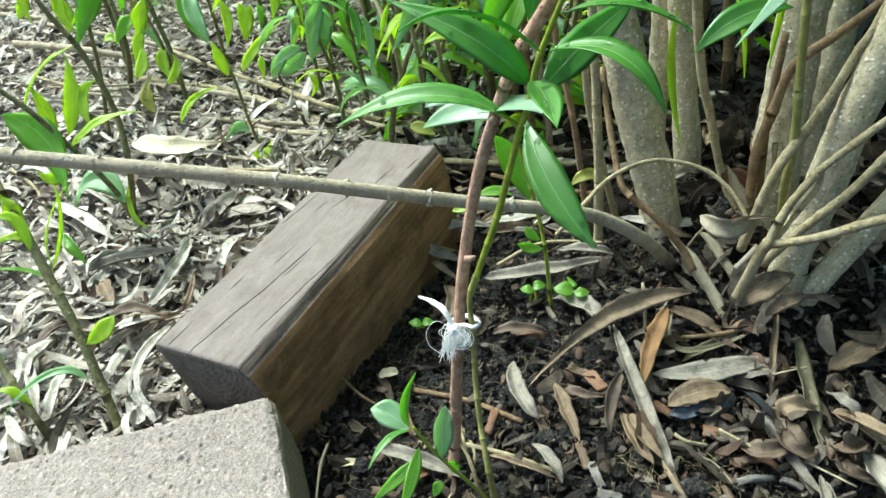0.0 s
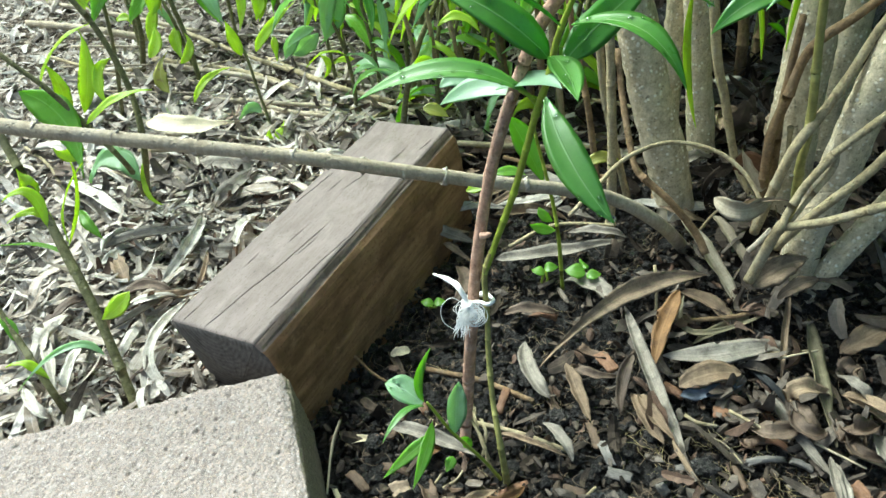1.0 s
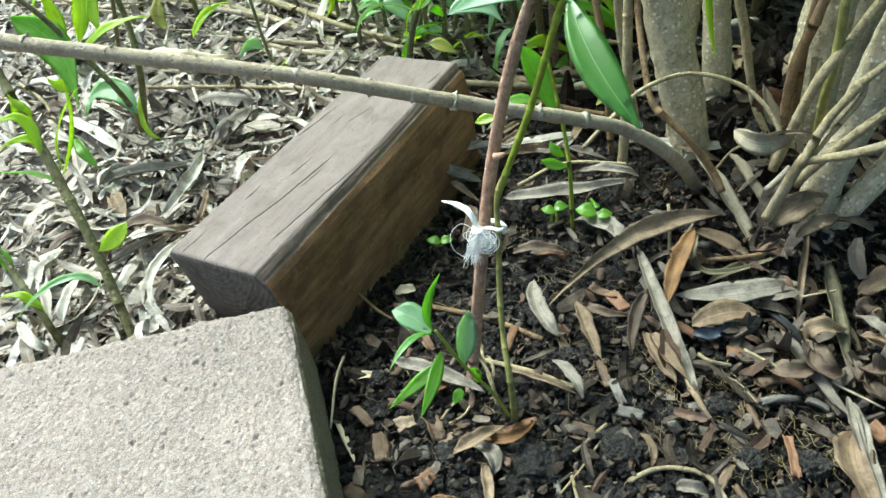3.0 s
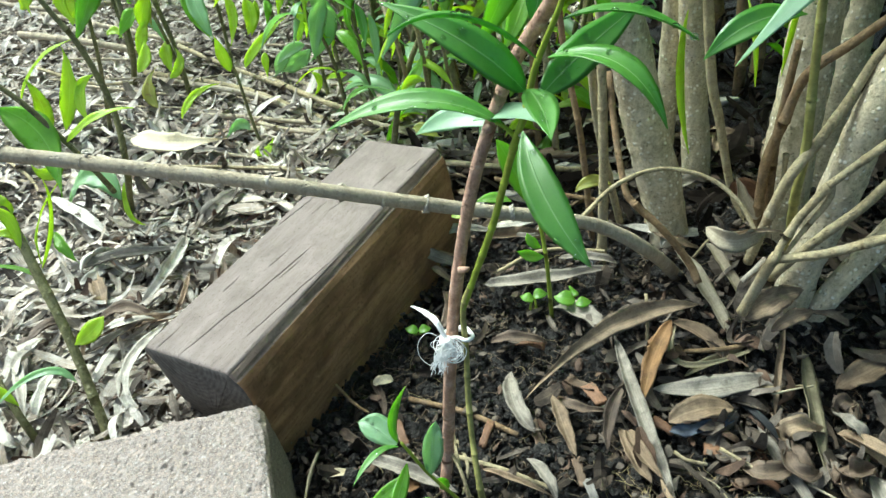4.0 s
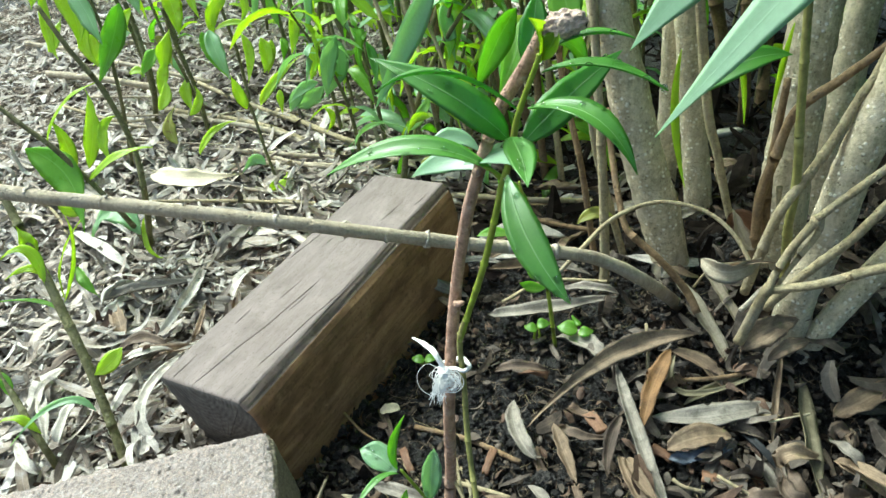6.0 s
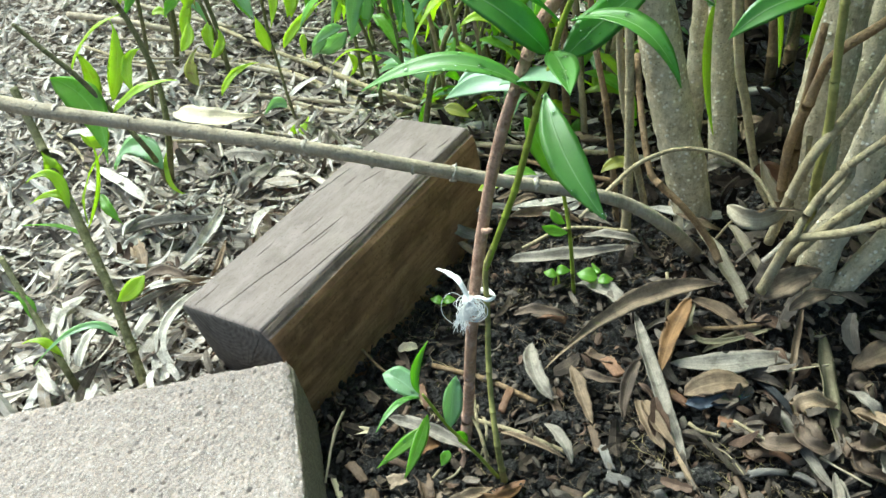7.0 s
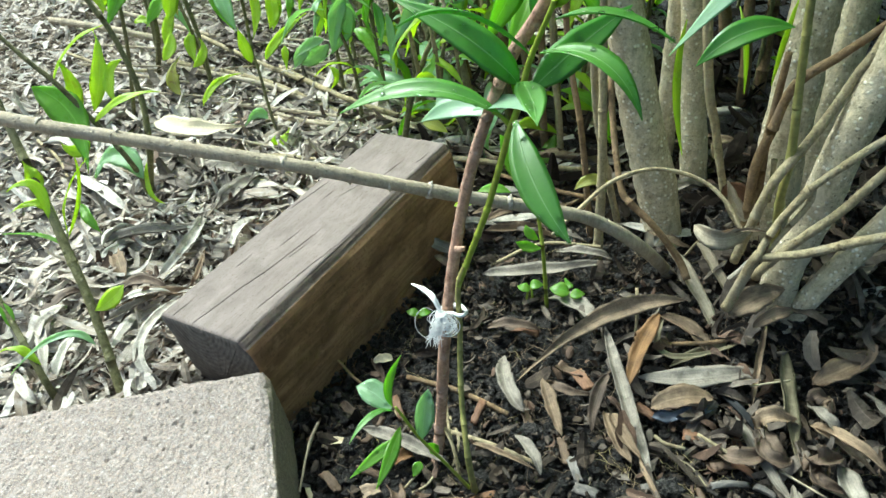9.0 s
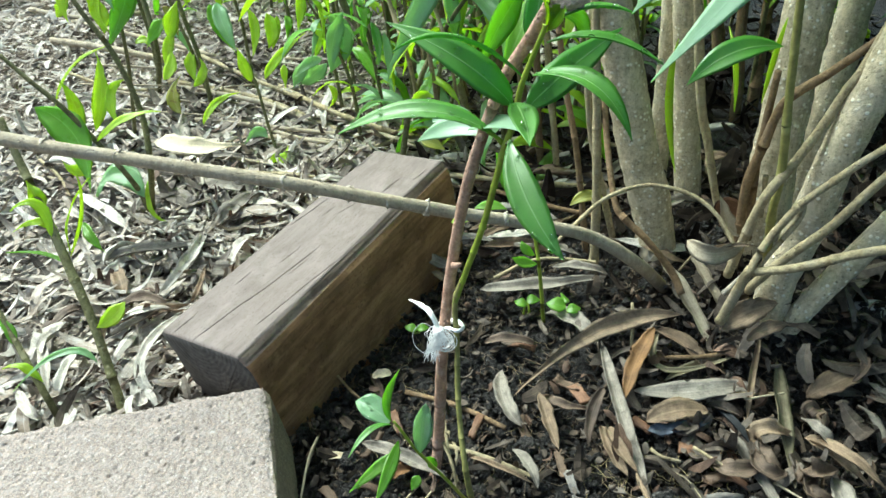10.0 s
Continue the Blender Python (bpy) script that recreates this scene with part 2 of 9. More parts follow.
def concrete_material(name="concrete", tone=(0.375, 0.319, 0.285), grime=0.0):
    """Coarse sandy concrete: sand grains of many tones, faint stains; the shade in gaps and open pores is put into the
    colour.
    """
    m, nt, p = material(name, 0.95, 0.12)
    v = coords(nt)
    big = noise_tex(nt, v, 12, 5)
    wob = nt.nodes.new("ShaderNodeTexNoise")
    wob.inputs["Scale"].default_value, wob.inputs["Detail"].default_value = 260, 3
    nt.links.new(v, wob.inputs["Vector"])
    bent = nt.nodes.new("ShaderNodeVectorMath")
    bent.operation = "MULTIPLY_ADD"
    bent.inputs[1].default_value = (0.003, 0.003, 0.003)
    nt.links.new(wob.outputs["Color"], bent.inputs[0])
    nt.links.new(v, bent.inputs[2])

    def cells(scale, feature):
        n = nt.nodes.new("ShaderNodeTexVoronoi")
        n.feature = feature
        n.inputs["Scale"].default_value = scale
        nt.links.new(bent.outputs[0], n.inputs["Vector"])
        return n

    grain, gap = cells(560, "F1"), cells(560, "DISTANCE_TO_EDGE")
    mid = noise_tex(nt, v, 430, 6, 0.8)
    fine = noise_tex(nt, v, 1100, 5, 0.8)
    c = ramp(nt, big, [(0.3, tuple(k * 0.86 for k in tone)), (0.7, tuple(min(1, k * 1.08) for k in tone))])
    sep = nt.nodes.new("ShaderNodeSeparateXYZ")
    nt.links.new(grain.outputs["Color"], sep.inputs[0])
    c = mix(nt, 0.24, c, ramp(nt, sep.outputs[0], [(0.0, tuple(k * 0.38 for k in tone)), (0.22, tuple(k * 0.8 for k in tone)), (0.55, tone), (0.9, tuple(min(1, k * 1.4) for k in tone)), (1.0, (0.86, 0.83, 0.78))]))
    c = mix(nt, 0.35, c, ramp(nt, sep.outputs[1], [(0.0, (0.85, 0.95, 1.05)), (0.6, (1, 1, 1)), (1.0, (1.1, 0.96, 0.8))]), "MULTIPLY")
    open_gap = mix(nt, 1.0, ramp(nt, gap.outputs["Distance"], [(0.03, (1, 1, 1)), (0.2, (0, 0, 0))]), ramp(nt, noise_tex(nt, v, 150, 4, 0.7), [(0.38, (0, 0, 0)), (0.54, (1, 1, 1))]), "MULTIPLY")
    c = mix(nt, math_node(nt, "MULTIPLY", open_gap, 0.6), c, tuple(k * 0.3 for k in tone))
    c = mix(nt, 0.5, c, ramp(nt, mid, [(0.33, (0.12, 0.11, 0.1)), (0.40, (0.95, 0.95, 0.95)), (0.7, (1.1, 1.1, 1.1))]), "MULTIPLY")
    c = mix(nt, 0.3, c, ramp(nt, fine, [(0.34, (0.3, 0.28, 0.26)), (0.48, (1, 1, 1))]), "MULTIPLY")
    hole = mix(nt, 1.0, ramp(nt, cells(400, "F1").outputs["Distance"], [(0.12, (1, 1, 1)), (0.26, (0, 0, 0))]), ramp(nt, noise_tex(nt, v, 120, 3), [(0.5, (0, 0, 0)), (0.56, (1, 1, 1))]), "MULTIPLY")
    c = mix(nt, math_node(nt, "MULTIPLY", hole, 0.8), c, tuple(k * 0.12 for k in tone))
    if grime:
        c = mix(nt, math_node(nt, "MULTIPLY", ramp(nt, noise_tex(nt, v, 25, 5, 0.7), [(0.3, (0.4, 0.4, 0.4)), (0.6, (1, 1, 1))]), grime), c, (0.26, 0.225, 0.145))
    nt.links.new(c, p.inputs["Base Color"])
    h = math_node(nt, "ADD", mid, math_node(nt, "MULTIPLY", fine, 0.6))
    h = math_node(nt, "SUBTRACT", h, math_node(nt, "ADD", math_node(nt, "MULTIPLY", hole, 0.9), math_node(nt, "MULTIPLY", open_gap, 0.5)))
    bump(nt, p, math_node(nt, "SUBTRACT", h, math_node(nt, "MULTIPLY", grain.outputs["Distance"], 0.6)), 0.4, 0.0018)
    return m


def timber_material():
    """Weathered sawn hardwood; x runs along the grain."""
    m, nt, p = material("weathered_timber", 0.75, 0.3)
    v = coords(nt, (1.0, 9, 9))
    grain = noise_tex(nt, v, 16, 6, 0.6)
    thin = noise_tex(nt, coords(nt, (1.5, 40, 40)), 28, 4, 0.6)
    blot = noise_tex(nt, coords(nt), 24, 5)
    c = ramp(nt, grain, [(0.25, (0.132, 0.102, 0.092)), (0.5, (0.18, 0.144, 0.131)), (0.75, (0.218, 0.179, 0.166))])
    c = mix(nt, 0.35, c, ramp(nt, thin, [(0.3, (0.13, 0.107, 0.09)), (0.7, (0.26, 0.226, 0.2))]))
    pale = ramp(nt, noise_tex(nt, coords(nt, (1, 2.2, 2.2)), 13, 6, 0.65), [(0.48, (0, 0, 0)), (0.66, (1, 1, 1))])
    c = mix(nt, math_node(nt, "MULTIPLY", pale, 0.55), c, (0.275, 0.232, 0.213))
    c = mix(nt, math_node(nt, "MULTIPLY", ramp(nt, blot, [(0.52, (0, 0, 0)), (0.68, (1, 1, 1))]), 0.5), c, (0.115, 0.092, 0.076))
    speck = ramp(nt, noise_tex(nt, coords(nt, (1, 1.6, 1.6)), 300, 4, 0.7), [(0.33, (0.35, 0.33, 0.3)), (0.44, (1, 1, 1))])
    c = mix(nt, 0.6, c, speck, "MULTIPLY")
    nt.links.new(c, p.inputs["Base Color"])
    bump(nt, p, math_node(nt, "ADD", grain, math_node(nt, "MULTIPLY", thin, 0.7)), 0.5, 0.002)
    return m


def timber_side_material(name="damp_timber", dark=(0.17, 0.095, 0.045), mid=(0.34, 0.2, 0.098), light=(0.45, 0.285, 0.15)):
    """The damper faces of the same timber: browner, with mud stains."""
    m, nt, p = material(name, 0.7, 0.3)
    v = coords(nt, (1.0, 12, 12))
    grain = noise_tex(nt, v, 14, 6, 0.65)
    blot = noise_tex(nt, coords(nt, (1, 2, 2)), 16, 5)
    c = ramp(nt, grain, [(0.25, dark), (0.55, mid), (0.8, light)])
    c = mix(nt, math_node(nt, "MULTIPLY", ramp(nt, blot, [(0.42, (0, 0, 0)), (0.6, (1, 1, 1))]), 0.6), c, tuple(k * 0.62 for k in dark))
    c = mix(nt, math_node(nt, "MULTIPLY", ramp(nt, noise_tex(nt, coords(nt, (1, 1.5, 1.5)), 30, 6, 0.7), [(0.55, (0, 0, 0)), (0.66, (1, 1, 1))]), 0.4), c, tuple(k * 1.05 for k in light))
    c = mix(nt, 0.6, c, ramp(nt, noise_tex(nt, coords(nt), 260, 4, 0.7), [(0.33, (0.35, 0.33, 0.3)), (0.45, (1, 1, 1))]), "MULTIPLY")
    nt.links.new(c, p.inputs["Base Color"])
    bump(nt, p, grain, 0.5, 0.002)
    return m


def end_grain_material():
    m, nt, p = material("end_grain", 0.85, 0.2)
    v = coords(nt)
    w = nt.nodes.new("ShaderNodeTexWave")
    w.wave_type, w.rings_direction = "RINGS", "X"
    w.inputs["Scale"].default_value, w.inputs["Distortion"].default_value, w.inputs["Detail"].default_value = 60, 5, 3
    nt.links.new(v, w.inputs["Vector"])
    n = noise_tex(nt, v, 160, 5)
    c = ramp(nt, w.outputs["Fac"], [(0.2, (0.075, 0.068, 0.062)), (0.8, (0.13, 0.118, 0.108))])
    c = mix(nt, 0.55, c, ramp(nt, n, [(0.3, (0.05, 0.045, 0.041)), (0.75, (0.19, 0.172, 0.156))]))
    nt.links.new(c, p.inputs["Base Color"])
    bump(nt, p, math_node(nt, "ADD", math_node(nt, "MULTIPLY", w.outputs["Fac"], 0.25), n), 0.6, 0.0015)
    return m


def plain(name, colour, rough=0.7, vary=0.3, scale=200):
    m, nt, p = material(name, rough, 0.4)
    n = noise_tex(nt, coords(nt), scale, 4)
    nt.links.new(ramp(nt, n, [(0.3, tuple(c * (1 - vary) for c in colour)), (0.7, tuple(min(1, c * (1 + vary)) for c in colour))]), p.inputs["Base Color"])
    bump(nt, p, n, 0.3, 0.001)
    return m


def water_material():
    m, nt, p = material("water_drop", 0.02, 0.5)
    p.inputs["Transmission Weight"].default_value, p.inputs["IOR"].default_value = 1.0, 1.33
    p.inputs["Base Color"].default_value = (0.95, 1, 0.97, 1)
    return m


CLOD = soil_material("grey_soil_clod", 1.1)
SOIL, CONCRETE, TIMBER, TIMBER_SIDE, END_GRAIN = soil_material(), concrete_material(), timber_material(), timber_side_material(), end_grain_material()
MULCH = mulch_material()
TIMBER_EDGE = timber_side_material("splintered_timber", (0.18, 0.13, 0.1), (0.29, 0.222, 0.176), (0.38, 0.305, 0.25))
# slab sides: mossy grime, plus their shade put into a darker tone
MOSSY_SHADED_CONCRETE = concrete_material("mossy_shaded_concrete", (0.33, 0.28, 0.225), 0.4)
BARK_TRUNK = bark("shrub_bark", (0.4, 0.335, 0.215), (0.66, 0.58, 0.4), (0.95, 0.91, 0.78), pores=0.6)
BARK_CANE = bark("dry_cane_bark", (0.26, 0.205, 0.115), (0.43, 0.365, 0.22), (0.54, 0.47, 0.31), 1.4, pores=0.4, warts=0.35)
BARK_BROWN = bark("brown_cane_bark", (0.15, 0.095, 0.05), (0.27, 0.185, 0.10), (0.36, 0.275, 0.16), 1.4, pores=0.4, warts=0.3)
BARK_BRANCH = bark("grey_branch_bark", (0.35, 0.29, 0.2), (0.48, 0.41, 0.295), (0.58, 0.51, 0.41), 1.6, pores=0.12, warts=0.25, mottled=0.5)
BARK_RING = bark("pale_node_ring", (0.4, 0.34, 0.26), (0.62, 0.56, 0.46), (0.7, 0.65, 0.56), 1.6, pores=0.2)
BARK_RED = bark("reddish_stake_bark", (0.21, 0.085, 0.052), (0.6, 0.39, 0.285), (0.74, 0.62, 0.52), 1.7, pores=0.35, warts=0.35, mottled=0.8)
BARK_STUB = bark("pale_stub_bark", (0.5, 0.33, 0.245), (0.84, 0.645, 0.51), (0.92, 0.8, 0.69), 2.2, pores=0.4)
BARK_OLIVE = bark("olive_stalk_bark", (0.11, 0.108, 0.048), (0.2, 0.195, 0.09), (0.27, 0.26, 0.15), 1.6, pores=0.3)
STEM_GREEN = plain("green_stem", (0.27, 0.34, 0.035), 0.4, 0.25, 120)
STEM_OLD = plain("olive_green_stem", (0.27, 0.255, 0.08), 0.6, 0.3, 150)
LEAF_DARK = leaf_green("dark_green_leaf", (0.115, 0.31, 0.05), (0.185, 0.425, 0.06), (0.42, 0.64, 0.26), 0.36, 0.5, veins=0.4)
# pale leaf, its colour whitened further to hold a soft sky sheen
LEAF_PALE_SHEEN = leaf_green("pale_sheen_leaf", (0.32, 0.5, 0.35), (0.38, 0.57, 0.37), (0.4, 0.58, 0.39), 0.42, 0.5, veins=0.25, ribs=0.15)
LEAF_MID = leaf_green("mid_green_leaf", (0.2, 0.41, 0.06), (0.32, 0.56, 0.08), (0.44, 0.65, 0.18), 0.32, 0.68)
LEAF_YOUNG = leaf_green("young_green_leaf", (0.4, 0.59, 0.05), (0.53, 0.71, 0.085), (0.62, 0.77, 0.2), 0.33, 0.66, (0.36, 0.44, 0.05))
LEAF_BLUE = leaf_green("bluish_green_leaf", (0.31, 0.5, 0.31), (0.4, 0.6, 0.38), (0.5, 0.68, 0.46), 0.34, 0.6)
LEAF_SICK = leaf_green("yellowing_leaf", (0.24, 0.30, 0.03), (0.38, 0.37, 0.04), (0.46, 0.45, 0.14), 0.5, 0.4, (0.16, 0.08, 0.03))
DRY_GREY = leaf_dry("grey_dry_leaf", (0.37, 0.335, 0.28), (0.285, 0.252, 0.205), (0.19, 0.165, 0.13), wear=1.1)
DRY_CREAM = leaf_dry("cream_dry_leaf", (0.54, 0.475, 0.35), (0.45, 0.385, 0.275), (0.36, 0.3, 0.21), wear=0.7)
DRY_OLIVE = leaf_dry("olive_dry_leaf", (0.33, 0.29, 0.18), (0.24, 0.21, 0.125), (0.17, 0.145, 0.085), wear=0.8)
DRY_TAN = leaf_dry("tan_dry_leaf", (0.38, 0.285, 0.185), (0.29, 0.21, 0.132), (0.2, 0.14, 0.088), wear=1.1)
DRY_ORANGE = leaf_dry("orange_brown_dry_leaf", (0.29, 0.165, 0.065), (0.21, 0.11, 0.042), (0.14, 0.07, 0.028))
DRY_BROWN = leaf_dry("brown_dry_leaf", (0.215, 0.16, 0.115), (0.14, 0.1, 0.07), (0.085, 0.06, 0.043))
DRY_YELLOW = leaf_dry("pale_yellow_leaf", (0.8, 0.7, 0.5), (0.76, 0.65, 0.44), (0.7, 0.57, 0.36), wear=0.35)
DRY_WHITE = leaf_dry("bleached_dry_leaf", (0.74, 0.71, 0.63), (0.62, 0.58, 0.50), (0.5, 0.45, 0.37))
LITTER_PALE = leaf_dry("pale_litter", (0.86, 0.83, 0.76), (0.54, 0.475, 0.39), (0.22, 0.165, 0.115), True, 0.75)
DRY_ISLAND = leaf_dry("mixed_dry_leaf", (0.25, 0.215, 0.175), (0.12, 0.095, 0.072), (0.05, 0.038, 0.029), True)
LITTER_DARK = leaf_dry("dark_litter", (0.18, 0.14, 0.1), (0.065, 0.05, 0.037), (0.018, 0.015, 0.012), True, rough=0.8, spec=0.2)
# near-black litter colour: holds the deep shade under and behind the shrub
LITTER_SHADED = leaf_dry("shaded_litter", (0.045, 0.035, 0.026), (0.018, 0.014, 0.011), (0.008, 0.006, 0.005), True, rough=0.95, spec=0.08)
CHIP_BROWN = leaf_dry("brown_bark_chip", (0.24, 0.17, 0.11), (0.15, 0.1, 0.063), (0.09, 0.06, 0.04))
CHIP_RED = leaf_dry("reddish_bark_chip", (0.34, 0.19, 0.11), (0.22, 0.115, 0.062), (0.13, 0.075, 0.045))
CHIP_GREY = leaf_dry("grey_bark_chip", (0.3, 0.28, 0.25), (0.2, 0.185, 0.165), (0.12, 0.11, 0.1))
CHIP_TAN = leaf_dry("tan_bark_chip", (0.46, 0.37, 0.27), (0.34, 0.26, 0.18), (0.24, 0.175, 0.12))
CHIP_BLACK = leaf_dry("black_rotten_wood", (0.03, 0.033, 0.036), (0.018, 0.02, 0.023), (0.01, 0.011, 0.013))
DRY_STRAW = plain("pale_straw", (0.5, 0.43, 0.29), 0.6, 0.25, 150)
TWINE = plain("white_twine", (0.86, 0.85, 0.82), 0.8, 0.1, 900)
BLUE_FILM = plain("dull_blue_plastic", (0.085, 0.1, 0.125), 0.75, 0.7, 110)
LITTER_RED = leaf_dry("reddish_litter", (0.24, 0.16, 0.11), (0.13, 0.08, 0.053), (0.06, 0.038, 0.027), True)
ROOT = plain("pale_rootlet", (0.33, 0.27, 0.13), 0.7, 0.3, 300)
FIBRE = plain("brown_fibre", (0.2, 0.15, 0.095), 0.7, 0.5, 90)
WATER = water_material()


# ---- builders ----
def part(name, bm, material_, parent=None, label="", smooth=True):
    me = bpy.data.meshes.new(name)
    bm.to_mesh(me)
    bm.free()
    for m in material_ if isinstance(material_, (list, tuple)) else [material_]:
        me.materials.append(m)
    if smooth:
        me.polygons.foreach_set("use_smooth", [True] * len(me.polygons))
    ob = new(name, me)
    if parent is not None:
        ob.parent = parent
    if label:
        ob["label"] = label
    return ob


def thing(name, label, category, group="", at=(0, 0, 0)):
    ob = new(name)
    ob.location = at
    ob.empty_display_size = 0.02
    bpy.context.view_layer.update()
    return tagged(ob, label, category, group)


def put_under(ob, parent):
    """Parent that keeps world coordinates."""
    ob.parent = parent
    ob.matrix_parent_inverse = Matrix.Translation(parent.location).inverted()
    return ob


def spline(points, steps):
    """Catmull-Rom through rows of numbers."""
    p = [np.array(q, float) for q in points]
    p = [2 * p[0] - p[1]] + p + [2 * p[-1] - p[-2]]
    out = []
    for a, b, c, d in zip(p, p[1:], p[2:], p[3:]):
        for k in range(steps):
            t = k / steps
            out.append(0.5 * (2 * b + (c - a) * t + (2 * a - 5 * b + 4 * c - d) * t * t + (3 * b - a - 3 * c + d) * t**3))
    out.append(p[-2])
    return out


def tube_bm(points, sides=10, step=0.008, gap=0.0, bulge=1.28, rough=0.06, seed=0, cap=True, warts=0.0):
    """A knotty tapered stem through rows of x, y, z, radius. gap: metres between its nodes (0: none)."""
    rnd = random.Random(seed)
    raw = spline(points, 14)
    # even steps along the length
    place, at = [raw[0]], 0.0
    for a, b in zip(raw, raw[1:]):
        at += np.linalg.norm(b[:3] - a[:3])
        if at >= step:
            place.append(b)
            at = 0.0
    if np.linalg.norm(place[-1][:3] - raw[-1][:3]) > 1e-5:
        place.append(raw[-1])
    rows, run, nxt = [], 0.0, gap * rnd.uniform(0.3, 0.9) if gap else 1e9
    for n, q in enumerate(place):
        if n:
            d = np.linalg.norm(q[:3] - place[n - 1][:3])
            run += d
            if run >= nxt:
                f = 1 - (run - nxt) / d
                a = place[n - 1]
                w = q - a
                for off, k in ((-0.16, 1.02), (-0.05, bulge), (0.03, bulge * 1.02), (0.09, 1.06)):
                    g = np.array(a + w * f)
                    g[:3] += w[:3] / d * off * min(q[3], 0.006) * 3
                    g[3] *= k
                    rows.append(g)
                nxt = run + gap * rnd.uniform(0.7, 1.3)
                continue
        rows.append(np.array(q))
    bm = bmesh.new()
    rings, side = [], None
    for n, q in enumerate(rows):
        a, b = rows[max(0, n - 1)][:3], rows[min(len(rows) - 1, n + 1)][:3]
        d = Vector(b - a)
        if d.length < 1e-7:
            d = Vector((0, 0, 1))
        d.normalize()
        side = d.orthogonal() if side is None else side - d * side.dot(d)
        side.normalize()
        other = d.cross(side)
        ring = []
        for k in range(sides):
            t = 2 * math.pi * k / sides
            w = side * math.cos(t) + other * math.sin(t)
            c = Vector(q[:3])
            lump = 1 + rough * (noise.noise((c + w * q[3]) * 90 + Vector((seed, 0, 0))) + 0.6 * noise.noise((c + w * q[3]) * 25))
            if warts:
                near, spot = noise.voronoi((c + w * q[3]) * 150)
                if near[0] < 0.3 and noise.noise(spot[0] * 5.3) > 0.02:
                    lump += warts * (1 - near[0] / 0.3) / q[3]
            ring.append(bm.verts.new(c + w * q[3] * lump))
        rings.append(ring)
    for r, s in zip(rings, rings[1:]):
        for k in range(sides):
            bm.faces.new((r[k], r[(k + 1) % sides], s[(k + 1) % sides], s[k]))
    if cap:
        bm.faces.new(rings[0][::-1])
        bm.faces.new(rings[-1])
    return bm


SEED = [0]


def stem(parent, name, mat, gap, points, sides=10, step=0.008, bulge=1.16, rough=0.06, label="", cap=True, warts=0.0):
    SEED[0] += 1
    ob = part(name, tube_bm(points, sides, step, gap, bulge, rough, SEED[0], cap, warts), mat, None, label)
    return put_under(ob, parent) if parent else ob


def leaf_bm(base, mid, tip, width, face, cup=0.25, wave=0.0, thick=0.0004, along=14, across=6, seed=0, shape=1.1, twist=0.0, end=1.15, bow=0.0, rag=0.05):
    """A lance-shaped leaf along the arc base - mid - tip, its upper side towards face; a closed thin shell with UVs."""
    b, m, t = Vector(base), Vector(mid), Vector(tip)
    ctrl = m * 2 - (b + t) / 2
    face = Vector(face)
    bm = bmesh.new()
    uv = bm.loops.layers.uv.new("leaf")
    top, low = [], []
    for i in range(along + 1):
        s = i / along
        c = b * (1 - s) ** 2 + ctrl * 2 * s * (1 - s) + t * s * s
        d = ((ctrl - b) * (1 - s) + (t - ctrl) * s).normalized()
        x = d.cross(face)
        if x.length < 1e-4:
            x = d.orthogonal()
        x.normalize()
        if twist:
            x = Matrix.Rotation(twist * s, 3, d) @ x
        n = x.cross(d).normalized()
        w = width / 2 * ((s**shape * (1 - s) ** end) / (shape / (shape + end)) ** shape / (end / (shape + end)) ** end + 0.03 * (1 - s))
        w *= 1 + 0.05 * noise.noise(Vector((s * 9, seed, 0)))
        up, dn = [], []
        for j in range(across + 1):
            u = 2 * j / across - 1
            lift = cup * w * (abs(u) ** 1.6) + wave * width * 0.14 * math.sin(s * 15 + seed + (1.5 if u > 0 else 0)) * abs(u) ** 1.5
            lift += wave * width * 0.12 * noise.noise(Vector((s * 6, u * 1.5, seed * 3.7)))
            ww = w * (1 + rag * noise.noise(Vector((s * 7, seed * 1.7, 3 if u > 0 else -3))) + 0.5 * rag * noise.noise(Vector((s * 19, seed * 2.3, 3 if u > 0 else -3))))
            p = c + x * (u * ww + bow * width * (4 * s * (1 - s) - 0.5)) + n * lift
            up.append(bm.verts.new(p + n * thick))
            dn.append(up[-1] if abs(u) == 1 else bm.verts.new(p - n * thick))
        top.append(up)
        low.append(dn)

    def quad(rows, i, j, flip):
        vs = [(rows[i][j], i, j), (rows[i][j + 1], i, j + 1), (rows[i + 1][j + 1], i + 1, j + 1), (rows[i + 1][j], i + 1, j)]
        vs = vs[::-1] if flip else vs
        f = bm.faces.new([v for v, _, _ in vs])
        for loop, (_, a, c) in zip(f.loops, vs):
            loop[uv].uv = (c / across, a / along)

    for i in range(along):
        for j in range(across):
            quad(top, i, j, True)
            quad(low, i, j, False)
    return bm


def drop_bm(at, normal, r):
    bm = bmesh.new()
    bmesh.ops.create_icosphere(bm, subdivisions=2, radius=r)
    turn = normal.to_track_quat("Z", "Y").to_matrix()
    for v in bm.verts:
        v.co.z = v.co.z * 0.55 + r * 0.3
        v.co = turn @ v.co + at
    return bm


